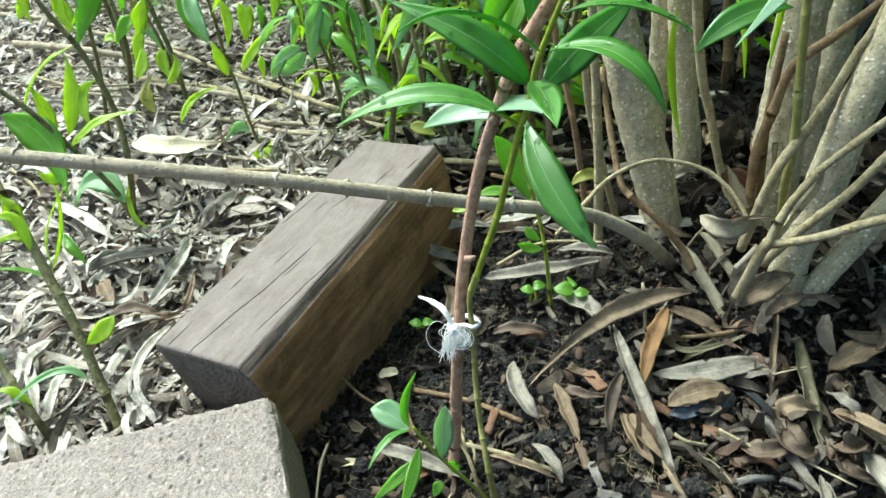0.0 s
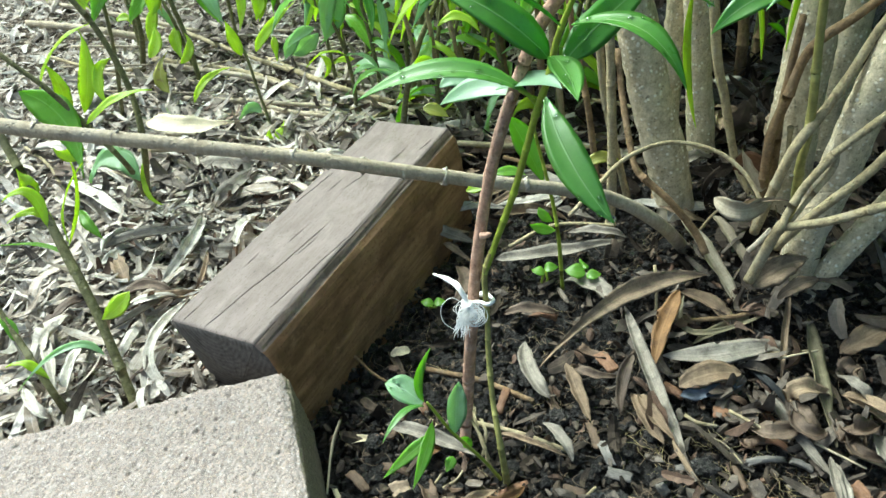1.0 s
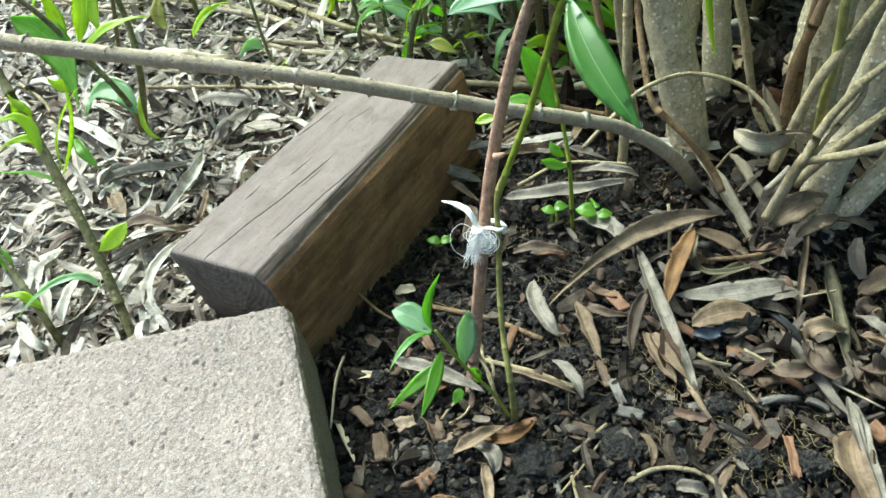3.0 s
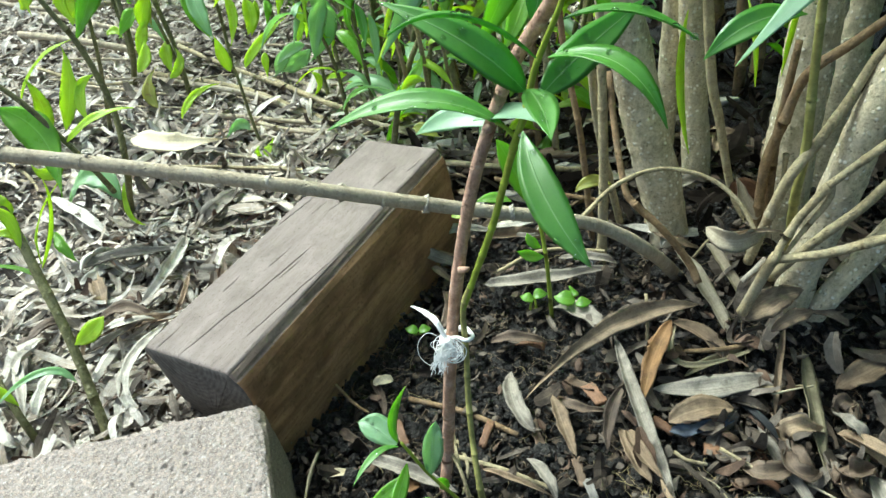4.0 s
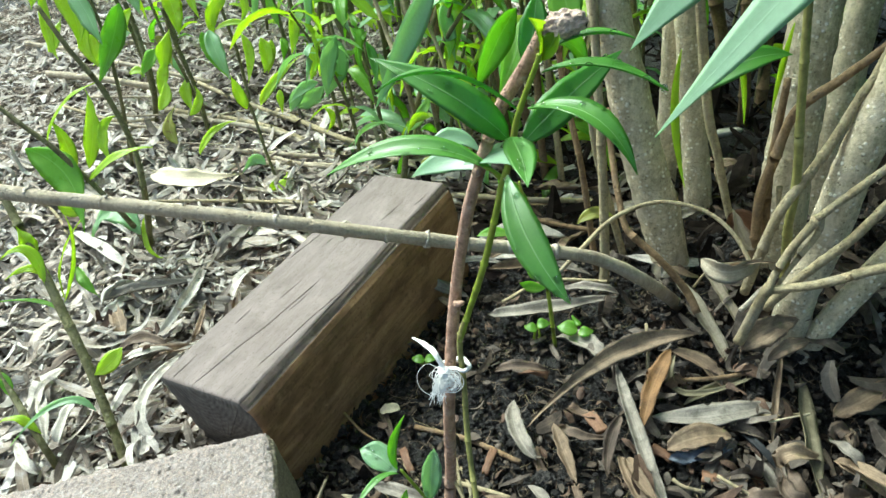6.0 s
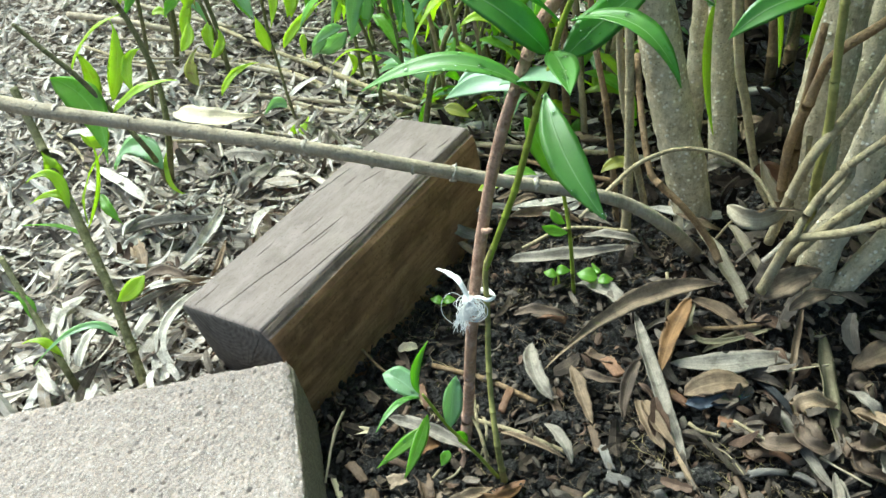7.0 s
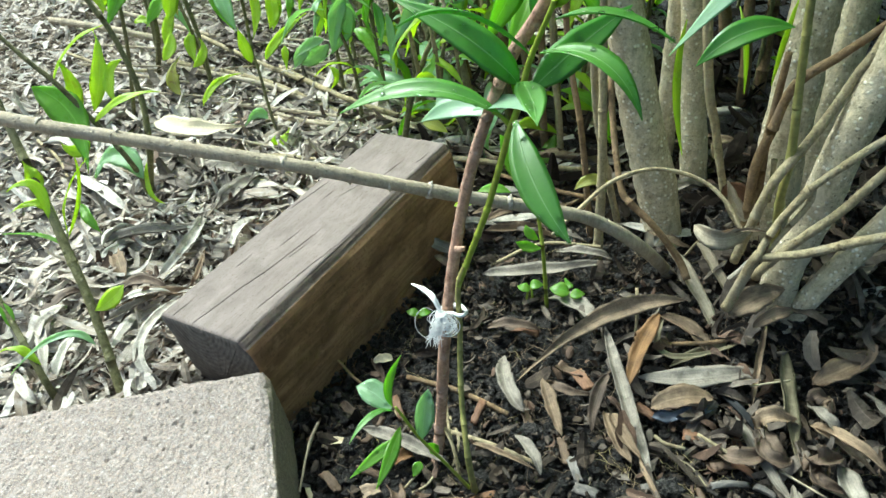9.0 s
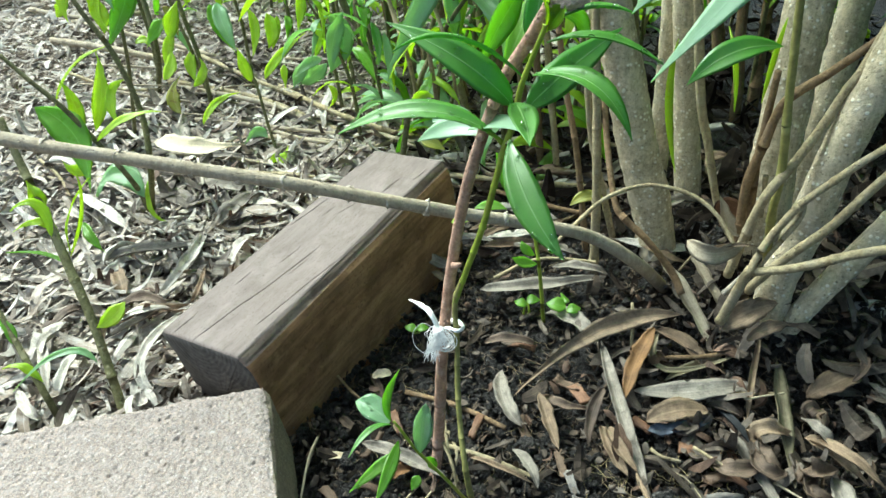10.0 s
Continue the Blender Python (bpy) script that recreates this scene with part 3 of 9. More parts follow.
def leaf(parent, name, mat, base, mid, tip, width, face, label="", drops=0, big=0.0024, **kw):
    SEED[0] += 1
    if parent and parent.name.startswith("garden_shoot"):
        r = random.Random(SEED[0] * 7)
        width *= r.uniform(0.78, 0.95)
        kw = dict(dict(shape=r.uniform(0.75, 1.0), end=r.uniform(1.15, 1.6), wave=r.uniform(0.2, 0.7), twist=r.uniform(-0.6, 0.6), bow=r.uniform(-0.5, 0.5), rag=0.09), **kw)
    bm = leaf_bm(base, mid, tip, width, face, seed=SEED[0], **kw)
    wet = []
    if drops:
        bm.normal_update()
        rnd = random.Random(SEED[0])
        upper = [f for f in bm.faces if f.normal.dot(Vector(face)) > 0 and f.calc_area() > 2e-6]
        for f in rnd.sample(upper, min(drops, len(upper))):
            wet.append((f.calc_center_median(), f.normal.copy(), big * rnd.uniform(0.3, 1.0)))
    ob = part(name, bm, mat, None, label)
    if parent:
        put_under(ob, parent)
    for at, n, r in wet:
        d = part("water_drop", drop_bm(at, n, r), WATER)
        d.parent = ob
        d.matrix_parent_inverse = Matrix.Identity(4)
    return ob


def fallen(parent, name, mat, base, mid, tip, width, face, label="", category="dead leaf", **kw):
    """A loose dead leaf, a thing of its own."""
    rnd = random.Random(SEED[0])
    opts = dict(cup=0.75, wave=0.5, thick=0.0005, shape=rnd.uniform(0.5, 0.8), end=rnd.uniform(0.6, 0.95), bow=rnd.uniform(-0.5, 0.5), rag=0.28)
    opts.update(kw)
    ob = leaf(None, name, mat, base, mid, tip, width, face, **opts)
    return tagged(ob, label or "dry fallen leaf lying on the litter", category, "fallen leaves")


def chip(at, lx, ly, lz, turn):
    """A large crumbly lump of soil lying on the bed."""
    bm = bmesh.new()
    bmesh.ops.create_icosphere(bm, subdivisions=5, radius=1)
    o = Vector(at) * 50
    for v in bm.verts:
        p = v.co.copy()
        n = 1 + 0.35 * noise.noise(p * 1.7 + o) + 0.22 * noise.noise(p * 4 + o * 2) + 0.16 * noise.noise(p * 9 + o) + 0.1 * noise.noise(p * 19 + o) + 0.06 * noise.noise(p * 40)
        near, spot = noise.voronoi(p * 5 + o)
        n += 0.1 * (0.5 - near[0])
        v.co = Vector([math.copysign(abs(c) ** 0.7, c) for c in p]) * n
        v.co = Vector((v.co.x * lx / 2, v.co.y * ly / 2, v.co.z * lz / 2))
    ob = tagged(part("soil_lump", bm, CLOD), "large grey lump of damp crumbly soil on the bed", "soil lump", "soil lumps")
    ob.matrix_world = pose(*at, 0, 0, turn)


def wood_chip(at, lx, ly, lz, turn, tilt, mat, label):
    """A broken flake of bark: an uneven, split-edged plate."""
    SEED[0] += 1
    rnd = random.Random(SEED[0])
    bm = bmesh.new()
    uv = bm.loops.layers.uv.new("leaf")
    n, m = 12, 6
    skew, thin = rnd.uniform(-0.25, 0.25), rnd.uniform(0.0, 0.35)
    bow, roll = rnd.uniform(-0.12, 0.2) * lx, rnd.uniform(-0.2, 0.45) * ly
    g = []
    for side in (1, -1):
        rows = []
        for i in range(n + 1):
            s = i / n
            row = []
            for j in range(m + 1):
                u = 2 * j / m - 1
                w = ly / 2 * (1 - thin * s) * (1 + 0.3 * noise.noise(Vector((s * 5, SEED[0] * 1.3, 2 if u > 0 else -2))) + 0.15 * noise.noise(Vector((s * 17, SEED[0], 5 if u > 0 else -5))))
                x = (s - 0.5) * lx + lx * 0.16 * (noise.noise(Vector((u * 3, SEED[0] * 2.1, 9 if s > 0.5 else -9))) + skew * u) * abs(2 * s - 1)
                z = bow * (1 - (2 * s - 1) ** 2) + roll * u * u + 0.12 * ly * noise.noise(Vector((s * 4, u * 2, SEED[0]))) + side * lz / 2 * (0.4 + 0.6 * (1 - u * u))
                row.append(bm.verts.new((x, u * w, z)))
            rows.append(row)
        g.append(rows)
    top, low = g

    def face(vs):
        f = bm.faces.new(vs)
        for loop in f.loops:
            loop[uv].uv = (0.1 + 0.3 * (loop.vert.co.y / ly + 0.5), loop.vert.co.x / lx + 0.5)

    for i in range(n):
        for j in range(m):
            face((top[i][j], top[i + 1][j], top[i + 1][j + 1], top[i][j + 1]))
            face((low[i][j + 1], low[i + 1][j + 1], low[i + 1][j], low[i][j]))
        face((low[i][0], low[i + 1][0], top[i + 1][0], top[i][0]))
        face((top[i][m], top[i + 1][m], low[i + 1][m], low[i][m]))
    for j in range(m):
        face((top[0][j], top[0][j + 1], low[0][j + 1], low[0][j]))
        face((low[n][j], low[n][j + 1], top[n][j + 1], top[n][j]))
    bmesh.ops.recalc_face_normals(bm, faces=bm.faces)
    ob = tagged(part("wood_chip", bm, mat), label, "wood chip", "wood chips")
    ob.matrix_world = pose(*at, rnd.uniform(-16, 16) + tilt[0], rnd.uniform(-10, 10) + tilt[1], turn)


def seed_nut(at, r):
    """A round, slightly ribbed brown seed with a pale scar at one end."""
    bm = bmesh.new()
    bmesh.ops.create_icosphere(bm, subdivisions=3, radius=r)
    for v in bm.verts:
        a = math.atan2(v.co.y, v.co.x)
        v.co *= 1 + 0.03 * math.cos(a * 6) + 0.06 * noise.noise(v.co * 180)
        v.co.z *= 0.88
        v.co += Vector(at)
    tagged(part("seed", bm, CHIP_TAN), "round brown seed lying on the leaf litter", "seed")


def knob(parent, c, along):
    """A gnarled, scarred stub at the head of a cut stem, lying along the given way."""
    bm = bmesh.new()
    bmesh.ops.create_icosphere(bm, subdivisions=5, radius=1)
    long = Vector(along).normalized()
    turn = long.to_track_quat("X", "Z").to_matrix()
    for v in bm.verts:
        p = v.co.copy()
        lump = 1 + 0.25 * noise.noise(p * 1.6 + Vector((4, 0, 0))) + 0.2 * noise.noise(p * 3.6) + 0.06 * noise.noise(p * 9)
        near, spot = noise.voronoi(p * 2.4)
        lump += 0.24 * max(0, 1 - near[0] / 0.4) - 0.04 * max(0, 1 - (near[1] - near[0]) / 0.12)
        p = p * lump
        v.co = turn @ Vector((p.x * Vector(along).length * 0.48, p.y * 0.0062, p.z * 0.0064)) + Vector(c)
    put_under(part("cut_stub", bm, BARK_STUB, None, "gnarled pale cut stub"), parent)


# ---- setting ----
def height(x, y):
    """Lie of the ground: a slight dip beside the timber, a mound under the shrub."""
    p = Vector((x, y, 0))
    h = 0.012 * noise.noise(p * 4.0) + 0.005 * noise.noise(p * 13 + Vector((3, 1, 0)))
    d = ((x - 0.40) ** 2 + (y - 0.77) ** 2) / 0.035
    h += 0.065 * math.exp(-d) + 0.045 * math.exp(-((x - 0.375) ** 2 + (y - 0.625) ** 2) / 0.0045)
    s = (x + 0.187) * 0.899 - (y - 0.49) * 0.438
    if s > -0.1 and 0.2 < y < 1.0:
        h -= 0.014 * math.exp(-(((s - 0.02) / 0.085) ** 2)) * min(1, (y - 0.2) / 0.2, (1.0 - y) / 0.15)
    far = max(0.0, math.hypot(x, y - 0.6) - 2.5)
    return h + 0.03 * far * noise.noise(p * 0.25)


def patch(x, y):
    """Ragged outline of the mulched ground, thinning out."""
    p = Vector((x, y, 0))
    return 1.25 - math.hypot((x + 0.25) / 1.2, (y - 1.35) / 1.2) + 0.35 * noise.noise(p * 2.3) + 0.2 * noise.noise(p * 7)


def edge(y):
    """x of the line between the pale mulch and the dark bed."""
    return -0.23 + (y - 0.5) * 0.49 + 0.02 * math.sin(y * 21)


def ground():
    xs = sorted({round(v, 4) for v in list(np.arange(-1.4, 1.41, 0.02)) + [s * 1.4 * 1.45**k for k in range(1, 18) for s in (-1, 1)]})
    ys = sorted({round(v, 4) for v in list(np.arange(0.0, 2.41, 0.02)) + [2.4 + 0.5 * 1.5**k for k in range(0, 17)] + [-0.3 * 1.55**k for k in range(0, 17)]})
    fx = [x for x in np.arange(-0.16, 0.56, 0.0022)]
    fy = [y for y in np.arange(0.28, 0.78, 0.0022)]
    xs = sorted(set(np.round(xs, 4)) | set(np.round(fx, 4)))
    ys = sorted(set(np.round(ys, 4)) | set(np.round(fy, 4)))
    verts, faces = [], []
    for y in ys:
        for x in xs:
            z = height(x, y)
            if -0.3 < x < 0.8 and 0.2 < y < 1.1:
                p = Vector((x, y, 0))
                z += 0.011 * noise.noise(p * 24) + 0.009 * noise.noise(p * 52) + 0.005 * noise.noise(p * 130) + 0.0035 * noise.noise(p * 270) - 0.008
            verts.append((x, y, z))
    n = len(xs)
    for j in range(len(ys) - 1):
        for i in range(n - 1):
            faces.append((j * n + i, j * n + i + 1, (j + 1) * n + i + 1, (j + 1) * n + i))
    me = bpy.data.meshes.new("ground")
    me.from_pydata(verts, [], faces)
    me.materials.append(SOIL)
    me.materials.append(MULCH)
    me.polygons.foreach_set("use_smooth", [True] * len(me.polygons))
    mulched = []
    for f in faces:
        x, y = verts[f[0]][:2]
        mulched.append(1 if x < edge(max(y, 0.5)) - 0.02 and patch(x, y) > 0.2 + 1.5 * max(0.0, y - 2.05) else 0)
    me.polygons.foreach_set("material_index", mulched)
    return tagged(new("ground", me), "dark damp crumbly garden soil, mulched on one side", "ground", kind="structure")


ground()


def timber():
    """A short offcut of squared sleeper timber: a cracked top, one worn and splintered long edge, end grain at the ends."""
    length, nx = 0.381, 210
    # outline of the end, from the foot of one side over the top to the foot of the other
    corners = [(0.034, -0.160), (0.047, -0.045), (0.0515, -0.004), (0.048, 0.0), (-0.0505, 0.0), (-0.0535, -0.002), (-0.0588, -0.0112), (-0.0625, -0.0175), (-0.0640, -0.024), (-0.0655, -0.160)]
    counts = (16, 10, 4, 230, 4, 22, 12, 5, 60)
    kinds = (1, 1, 0, 0, 0, 3, 1, 1, 1)
    cracks = [(-0.192, 0.0065, -0.016, -0.017, 0.0034), (-0.107, 0.0282, -0.077, 0.0261, 0.003), (0.001, 0.0442, 0.071, 0.034, 0.003), (0.040, 0.0023, 0.079, -0.0076, 0.003), (0.141, 0.0459, 0.195, 0.0447, 0.003), (-0.144, 0.0186, -0.126, 0.0142, 0.0024), (-0.150, -0.0384, -0.007, -0.0525, 0.0026), (0.134, -0.0428, 0.166, -0.046, 0.0028), (-0.074, -0.0145, -0.033, -0.0181, 0.0024), (0.093, -0.0217, 0.141, -0.0251, 0.0026), (-0.192, 0.0345, -0.15, 0.033, 0.0022), (0.03, 0.018, 0.06, 0.0155, 0.002), (-0.06, 0.008, -0.02, 0.004, 0.0022)]
    line = []
    for (a, b), n, k in zip(zip(corners, corners[1:]), counts, kinds):
        line += [(a[0] + (b[0] - a[0]) * i / n, a[1] + (b[1] - a[1]) * i / n, k) for i in range(n)]
    line.append((*corners[-1], 1))
    bm = bmesh.new()

    def surf(x, y, z, kind):
        p = Vector((x, y, z))
        side = Vector((0, 0.6, 0.8)) if kind == 3 else Vector((0, 0, 1)) if kind == 0 else Vector((0, -1 if y < 0 else 1, 0))
        if kind == 3:
            side.y = -0.8
        lift = 0.0005 * noise.noise(Vector((x * 6, y * 70, z * 70))) + 0.0016 * noise.noise(p * 9)
        if kind == 0:
            for x0, y0, x1, y1, d in cracks:
                if x0 < x < x1:
                    k = min(1, (x - x0) / 0.012, (x1 - x) / 0.02)
                    yc = y0 + (y1 - y0) * (x - x0) / (x1 - x0) + 0.0013 * noise.noise(Vector((x * 45, y0 * 90, 0))) + 0.0005 * noise.noise(Vector((x * 260, y0 * 90, 0)))
                    g = abs(y - yc) / (0.0005 + 0.0005 * abs(noise.noise(Vector((x * 40, y0 * 50, 3)))))
                    if g < 1:
                        lift -= d * k * (1 - g)
        elif kind == 3:
            # splintered strips along the worn edge
            t = (y + z * 0.4) * 900 + 2.0 * noise.noise(Vector((x * 5, 0, 4)))
            lift -= 0.0007 * max(0, math.sin(t) - 0.1) * (0.6 + 0.5 * noise.noise(Vector((x * 14, t * 0.3, 0))))
            lift += 0.0007 * noise.noise(Vector((x * 16, y * 300, z * 300)))
        else:
            lift += 0.0012 * noise.noise(Vector((x * 5, y * 50, z * 60 + 7)))
            t = math.sin(z * 190 + 2.5 * noise.noise(Vector((x * 7, 0, z * 20))))
            lift -= 0.0012 * max(0, t - 0.55)
        end = max(0.0, abs(x) - (length / 2 - 0.004)) / 0.004
        return p + side * (lift - 0.0016 * end * end) + Vector((0.35 * max(0.0, -x - 0.11) / 0.08 * max(0.0, -z) * 0.25, 0, 0))

    rings = []
    for i in range(nx + 1):
        x = length * (i / nx - 0.5)
        rings.append([bm.verts.new(surf(x, y, z, k)) for y, z, k in line])
    for r, q in zip(rings, rings[1:]):
        for n in range(len(line) - 1):
            bm.faces.new((r[n], q[n], q[n + 1], r[n + 1])).material_index = (0, 1, 2, 3)[line[n][2]]
        bm.faces.new((r[-1], q[-1], q[0], r[0])).material_index = 1
    for ring, flip in ((rings[0], False), (rings[-1], True)):
        # end faces: rows of quads from the middle line outwards
        mid = [Vector((v.co.x, -0.008, -0.07)) for v in ring]
        last = ring
        for step in range(1, 9):
            s = step / 9
            row = [bm.verts.new(v.co.lerp(m, s) + Vector((0.0008 * noise.noise(v.co * 200 + Vector((step, 0, 0))), 0, 0))) for v, m in zip(ring, mid)]
            for n in range(len(ring)):
                m = (n + 1) % len(ring)
                f = (last[n], last[m], row[m], row[n])
                bm.faces.new(f[::-1] if flip else f).material_index = 2
            last = row
        bm.faces.new(last[::-1] if flip else last).material_index = 2
    bmesh.ops.recalc_face_normals(bm, faces=bm.faces)
    ob = part("timber_block", bm, [TIMBER, TIMBER_SIDE, END_GRAIN, TIMBER_EDGE])
    return tagged(ob, "weathered brown timber offcut with drying cracks, lying on the soil", "timber block")


def paver():
    """A rough concrete slab with worn, slightly ragged edges."""
    lx, ly, lz = 0.40, 0.30, 0.095
    bm = bmesh.new()

    def surf(u, v, w):
        x, y, z = u * lx / 2, v * ly / 2, w * lz / 2
        r = 0.008
        e = [max(0.0, abs(x) - (lx / 2 - r)) / r, max(0.0, abs(y) - (ly / 2 - r)) / r, max(0.0, abs(z) - (lz / 2 - r)) / r]
        p = Vector((x, y, z))
        x += (1 - w) * 0.006 * u
        rag = 1 + 0.9 * noise.noise(p * 60)
        x -= math.copysign(r * 0.35 * rag * (e[0] * e[1] + 0.6 * e[0] * e[2]), x)
        y -= math.copysign(r * 0.35 * rag * (e[0] * e[1] + 0.6 * e[1] * e[2]), y)
        z -= math.copysign(r * 0.35 * rag * (e[2] * max(e[0], e[1])), z)
        q = 0.0008 * noise.noise(p * 330) + 0.0008 * noise.noise(p * 640) + 0.0012 * noise.noise(p * 30)
        k = noise.noise(p * 240 + Vector((9, 0, 0)))
        if k > 0.42:
            q -= 0.006 * (k - 0.42)
        return Vector((x + q * (abs(u) == 1), y + q * (abs(v) == 1), z + q * (abs(w) == 1)))

    def sheet(n, m, at, flip, mat=1):
        g = [[bm.verts.new(surf(*at(2 * i / n - 1, 2 * j / m - 1))) for j in range(m + 1)] for i in range(n + 1)]
        for i in range(n):
            for j in range(m):
                q = [g[i][j], g[i + 1][j], g[i + 1][j + 1], g[i][j + 1]]
                bm.faces.new(q[::-1] if flip else q).material_index = mat

    sheet(380, 290, lambda a, b: (a, b, 1), False, 0)
    sheet(10, 8, lambda a, b: (a, b, -1), True)
    sheet(380, 60, lambda a, b: (a, 1, b), True, 0)
    sheet(60, 10, lambda a, b: (a, -1, b), False)
    sheet(290, 60, lambda a, b: (1, a, b), False)
    sheet(40, 10, lambda a, b: (-1, a, b), True)
    bmesh.ops.remove_doubles(bm, verts=bm.verts, dist=0.0001)
    ob = part("concrete_paver", bm, [CONCRETE, MOSSY_SHADED_CONCRETE])
    return tagged(ob, "rough grey concrete paving slab leaning against the timber", "paver")



# ---- timber and slab ----
timber().matrix_world = pose(-0.1379, 0.6696, 0.1109, -6.23, -2.72, 61.24)
paver().matrix_world = pose(-0.3124, 0.2703, 0.0385, 0, 0, 15)

# ---- bare branch, stake, sapling ----
branch = thing("bare_branch", "bare grey-brown branch with ringed nodes, bent down to the soil", "branch", at=(0.24, 0.72, 0.05))
stem(branch, "branch_stem", BARK_BRANCH, 0, [(-0.454, 0.553, 0.317, 0.0062), (-0.335, 0.529, 0.302, 0.0061), (-0.262, 0.524, 0.291, 0.0059), (-0.126, 0.517, 0.269, 0.0057), (-0.040, 0.532, 0.240, 0.0058), (0.030, 0.550, 0.213, 0.0059), (0.092, 0.569, 0.189, 0.0061), (0.148, 0.587, 0.162, 0.0064), (0.199, 0.604, 0.119, 0.0067), (0.255, 0.675, 0.030, 0.0074), (0.281, 0.708, -0.020, 0.0079)], sides=16, step=0.004, bulge=1.13, warts=0.0005)
stem(branch, "node_ring", BARK_RING, 0, [(-0.386, 0.540, 0.309, 0.0061), (-0.385, 0.539, 0.308, 0.0069), (-0.384, 0.539, 0.308, 0.0070), (-0.383, 0.539, 0.308, 0.0061)], sides=14, step=0.0012, rough=0.3)
stem(branch, "bud_stub", BARK_RING, 0, [(-0.381, 0.538, 0.3130, 0.0010), (-0.379, 0.539, 0.3160, 0.0008), (-0.379, 0.540, 0.3170, 0.0004)], sides=6, step=0.001, rough=0.2)
stem(branch, "node_ring", BARK_RING, 0, [(-0.324, 0.529, 0.301, 0.0060), (-0.323, 0.529, 0.301, 0.0068), (-0.322, 0.529, 0.300, 0.0070), (-0.321, 0.528, 0.300, 0.0060)], sides=14, step=0.0012, rough=0.3)
stem(branch, "bud_stub", BARK_RING, 0, [(-0.320, 0.528, 0.3050, 0.0010), (-0.318, 0.529, 0.3080, 0.0008), (-0.318, 0.529, 0.3090, 0.0004)], sides=6, step=0.001, rough=0.2)
stem(branch, "node_ring", BARK_RING, 0, [(-0.263, 0.524, 0.291, 0.0059), (-0.262, 0.524, 0.291, 0.0067), (-0.261, 0.524, 0.291, 0.0068), (-0.260, 0.523, 0.291, 0.0059)], sides=14, step=0.0012, rough=0.3)
stem(branch, "bud_stub", BARK_RING, 0, [(-0.259, 0.523, 0.2960, 0.0010), (-0.257, 0.524, 0.2980, 0.0008), (-0.257, 0.524, 0.2990, 0.0004)], sides=6, step=0.001, rough=0.2)
stem(branch, "node_ring", BARK_RING, 0, [(-0.202, 0.521, 0.281, 0.0058), (-0.201, 0.521, 0.281, 0.0066), (-0.200, 0.520, 0.281, 0.0067), (-0.199, 0.520, 0.281, 0.0058)], sides=14, step=0.0012, rough=0.3)
stem(branch, "bud_stub", BARK_RING, 0, [(-0.198, 0.520, 0.2850, 0.0010), (-0.197, 0.520, 0.2880, 0.0008), (-0.196, 0.521, 0.2890, 0.0004)], sides=6, step=0.001, rough=0.2)
stem(branch, "node_ring", BARK_RING, 0, [(-0.163, 0.519, 0.275, 0.0058), (-0.162, 0.518, 0.274, 0.0065), (-0.160, 0.518, 0.274, 0.0067), (-0.159, 0.518, 0.274, 0.0058)], sides=14, step=0.0012, rough=0.3)
stem(branch, "node_ring", BARK_RING, 0, [(-0.128, 0.517, 0.269, 0.0057), (-0.126, 0.517, 0.269, 0.0065), (-0.125, 0.517, 0.269, 0.0066), (-0.124, 0.517, 0.269, 0.0057)], sides=14, step=0.0012, rough=0.3)
stem(branch, "bud_stub", BARK_RING, 0, [(-0.124, 0.516, 0.2730, 0.0011), (-0.123, 0.517, 0.2760, 0.0008), (-0.122, 0.517, 0.2770, 0.0004)], sides=6, step=0.001, rough=0.2)
stem(branch, "node_ring", BARK_RING, 0, [(-0.102, 0.522, 0.260, 0.0057), (-0.100, 0.522, 0.260, 0.0065), (-0.099, 0.522, 0.260, 0.0066), (-0.098, 0.522, 0.260, 0.0057)], sides=14, step=0.0012, rough=0.3)
stem(branch, "bud_stub", BARK_RING, 0, [(-0.098, 0.521, 0.2640, 0.0011), (-0.097, 0.522, 0.2670, 0.0008), (-0.097, 0.522, 0.2680, 0.0004)], sides=6, step=0.001, rough=0.2)
stem(branch, "node_ring", BARK_RING, 0, [(-0.076, 0.527, 0.251, 0.0058), (-0.075, 0.527, 0.251, 0.0065), (-0.073, 0.527, 0.251, 0.0067), (-0.072, 0.526, 0.251, 0.0058)], sides=14, step=0.0012, rough=0.3)
stem(branch, "bud_stub", BARK_RING, 0, [(-0.073, 0.526, 0.2560, 0.0011), (-0.072, 0.527, 0.2580, 0.0008), (-0.071, 0.527, 0.2590, 0.0004)], sides=6, step=0.001, rough=0.2)
stem(branch, "node_ring", BARK_RING, 0, [(-0.043, 0.532, 0.240, 0.0058), (-0.042, 0.532, 0.240, 0.0066), (-0.041, 0.532, 0.240, 0.0067), (-0.040, 0.532, 0.240, 0.0058)], sides=14, step=0.0012, rough=0.3)
stem(branch, "node_ring", BARK_RING, 0, [(-0.010, 0.541, 0.228, 0.0059), (-0.009, 0.541, 0.228, 0.0067), (-0.008, 0.541, 0.227, 0.0068), (-0.006, 0.541, 0.227, 0.0059)], sides=14, step=0.0012, rough=0.3)
stem(branch, "bud_stub", BARK_RING, 0, [(-0.007, 0.540, 0.2320, 0.0011), (-0.006, 0.541, 0.2350, 0.0009), (-0.006, 0.542, 0.2360, 0.0004)], sides=6, step=0.001, rough=0.2)
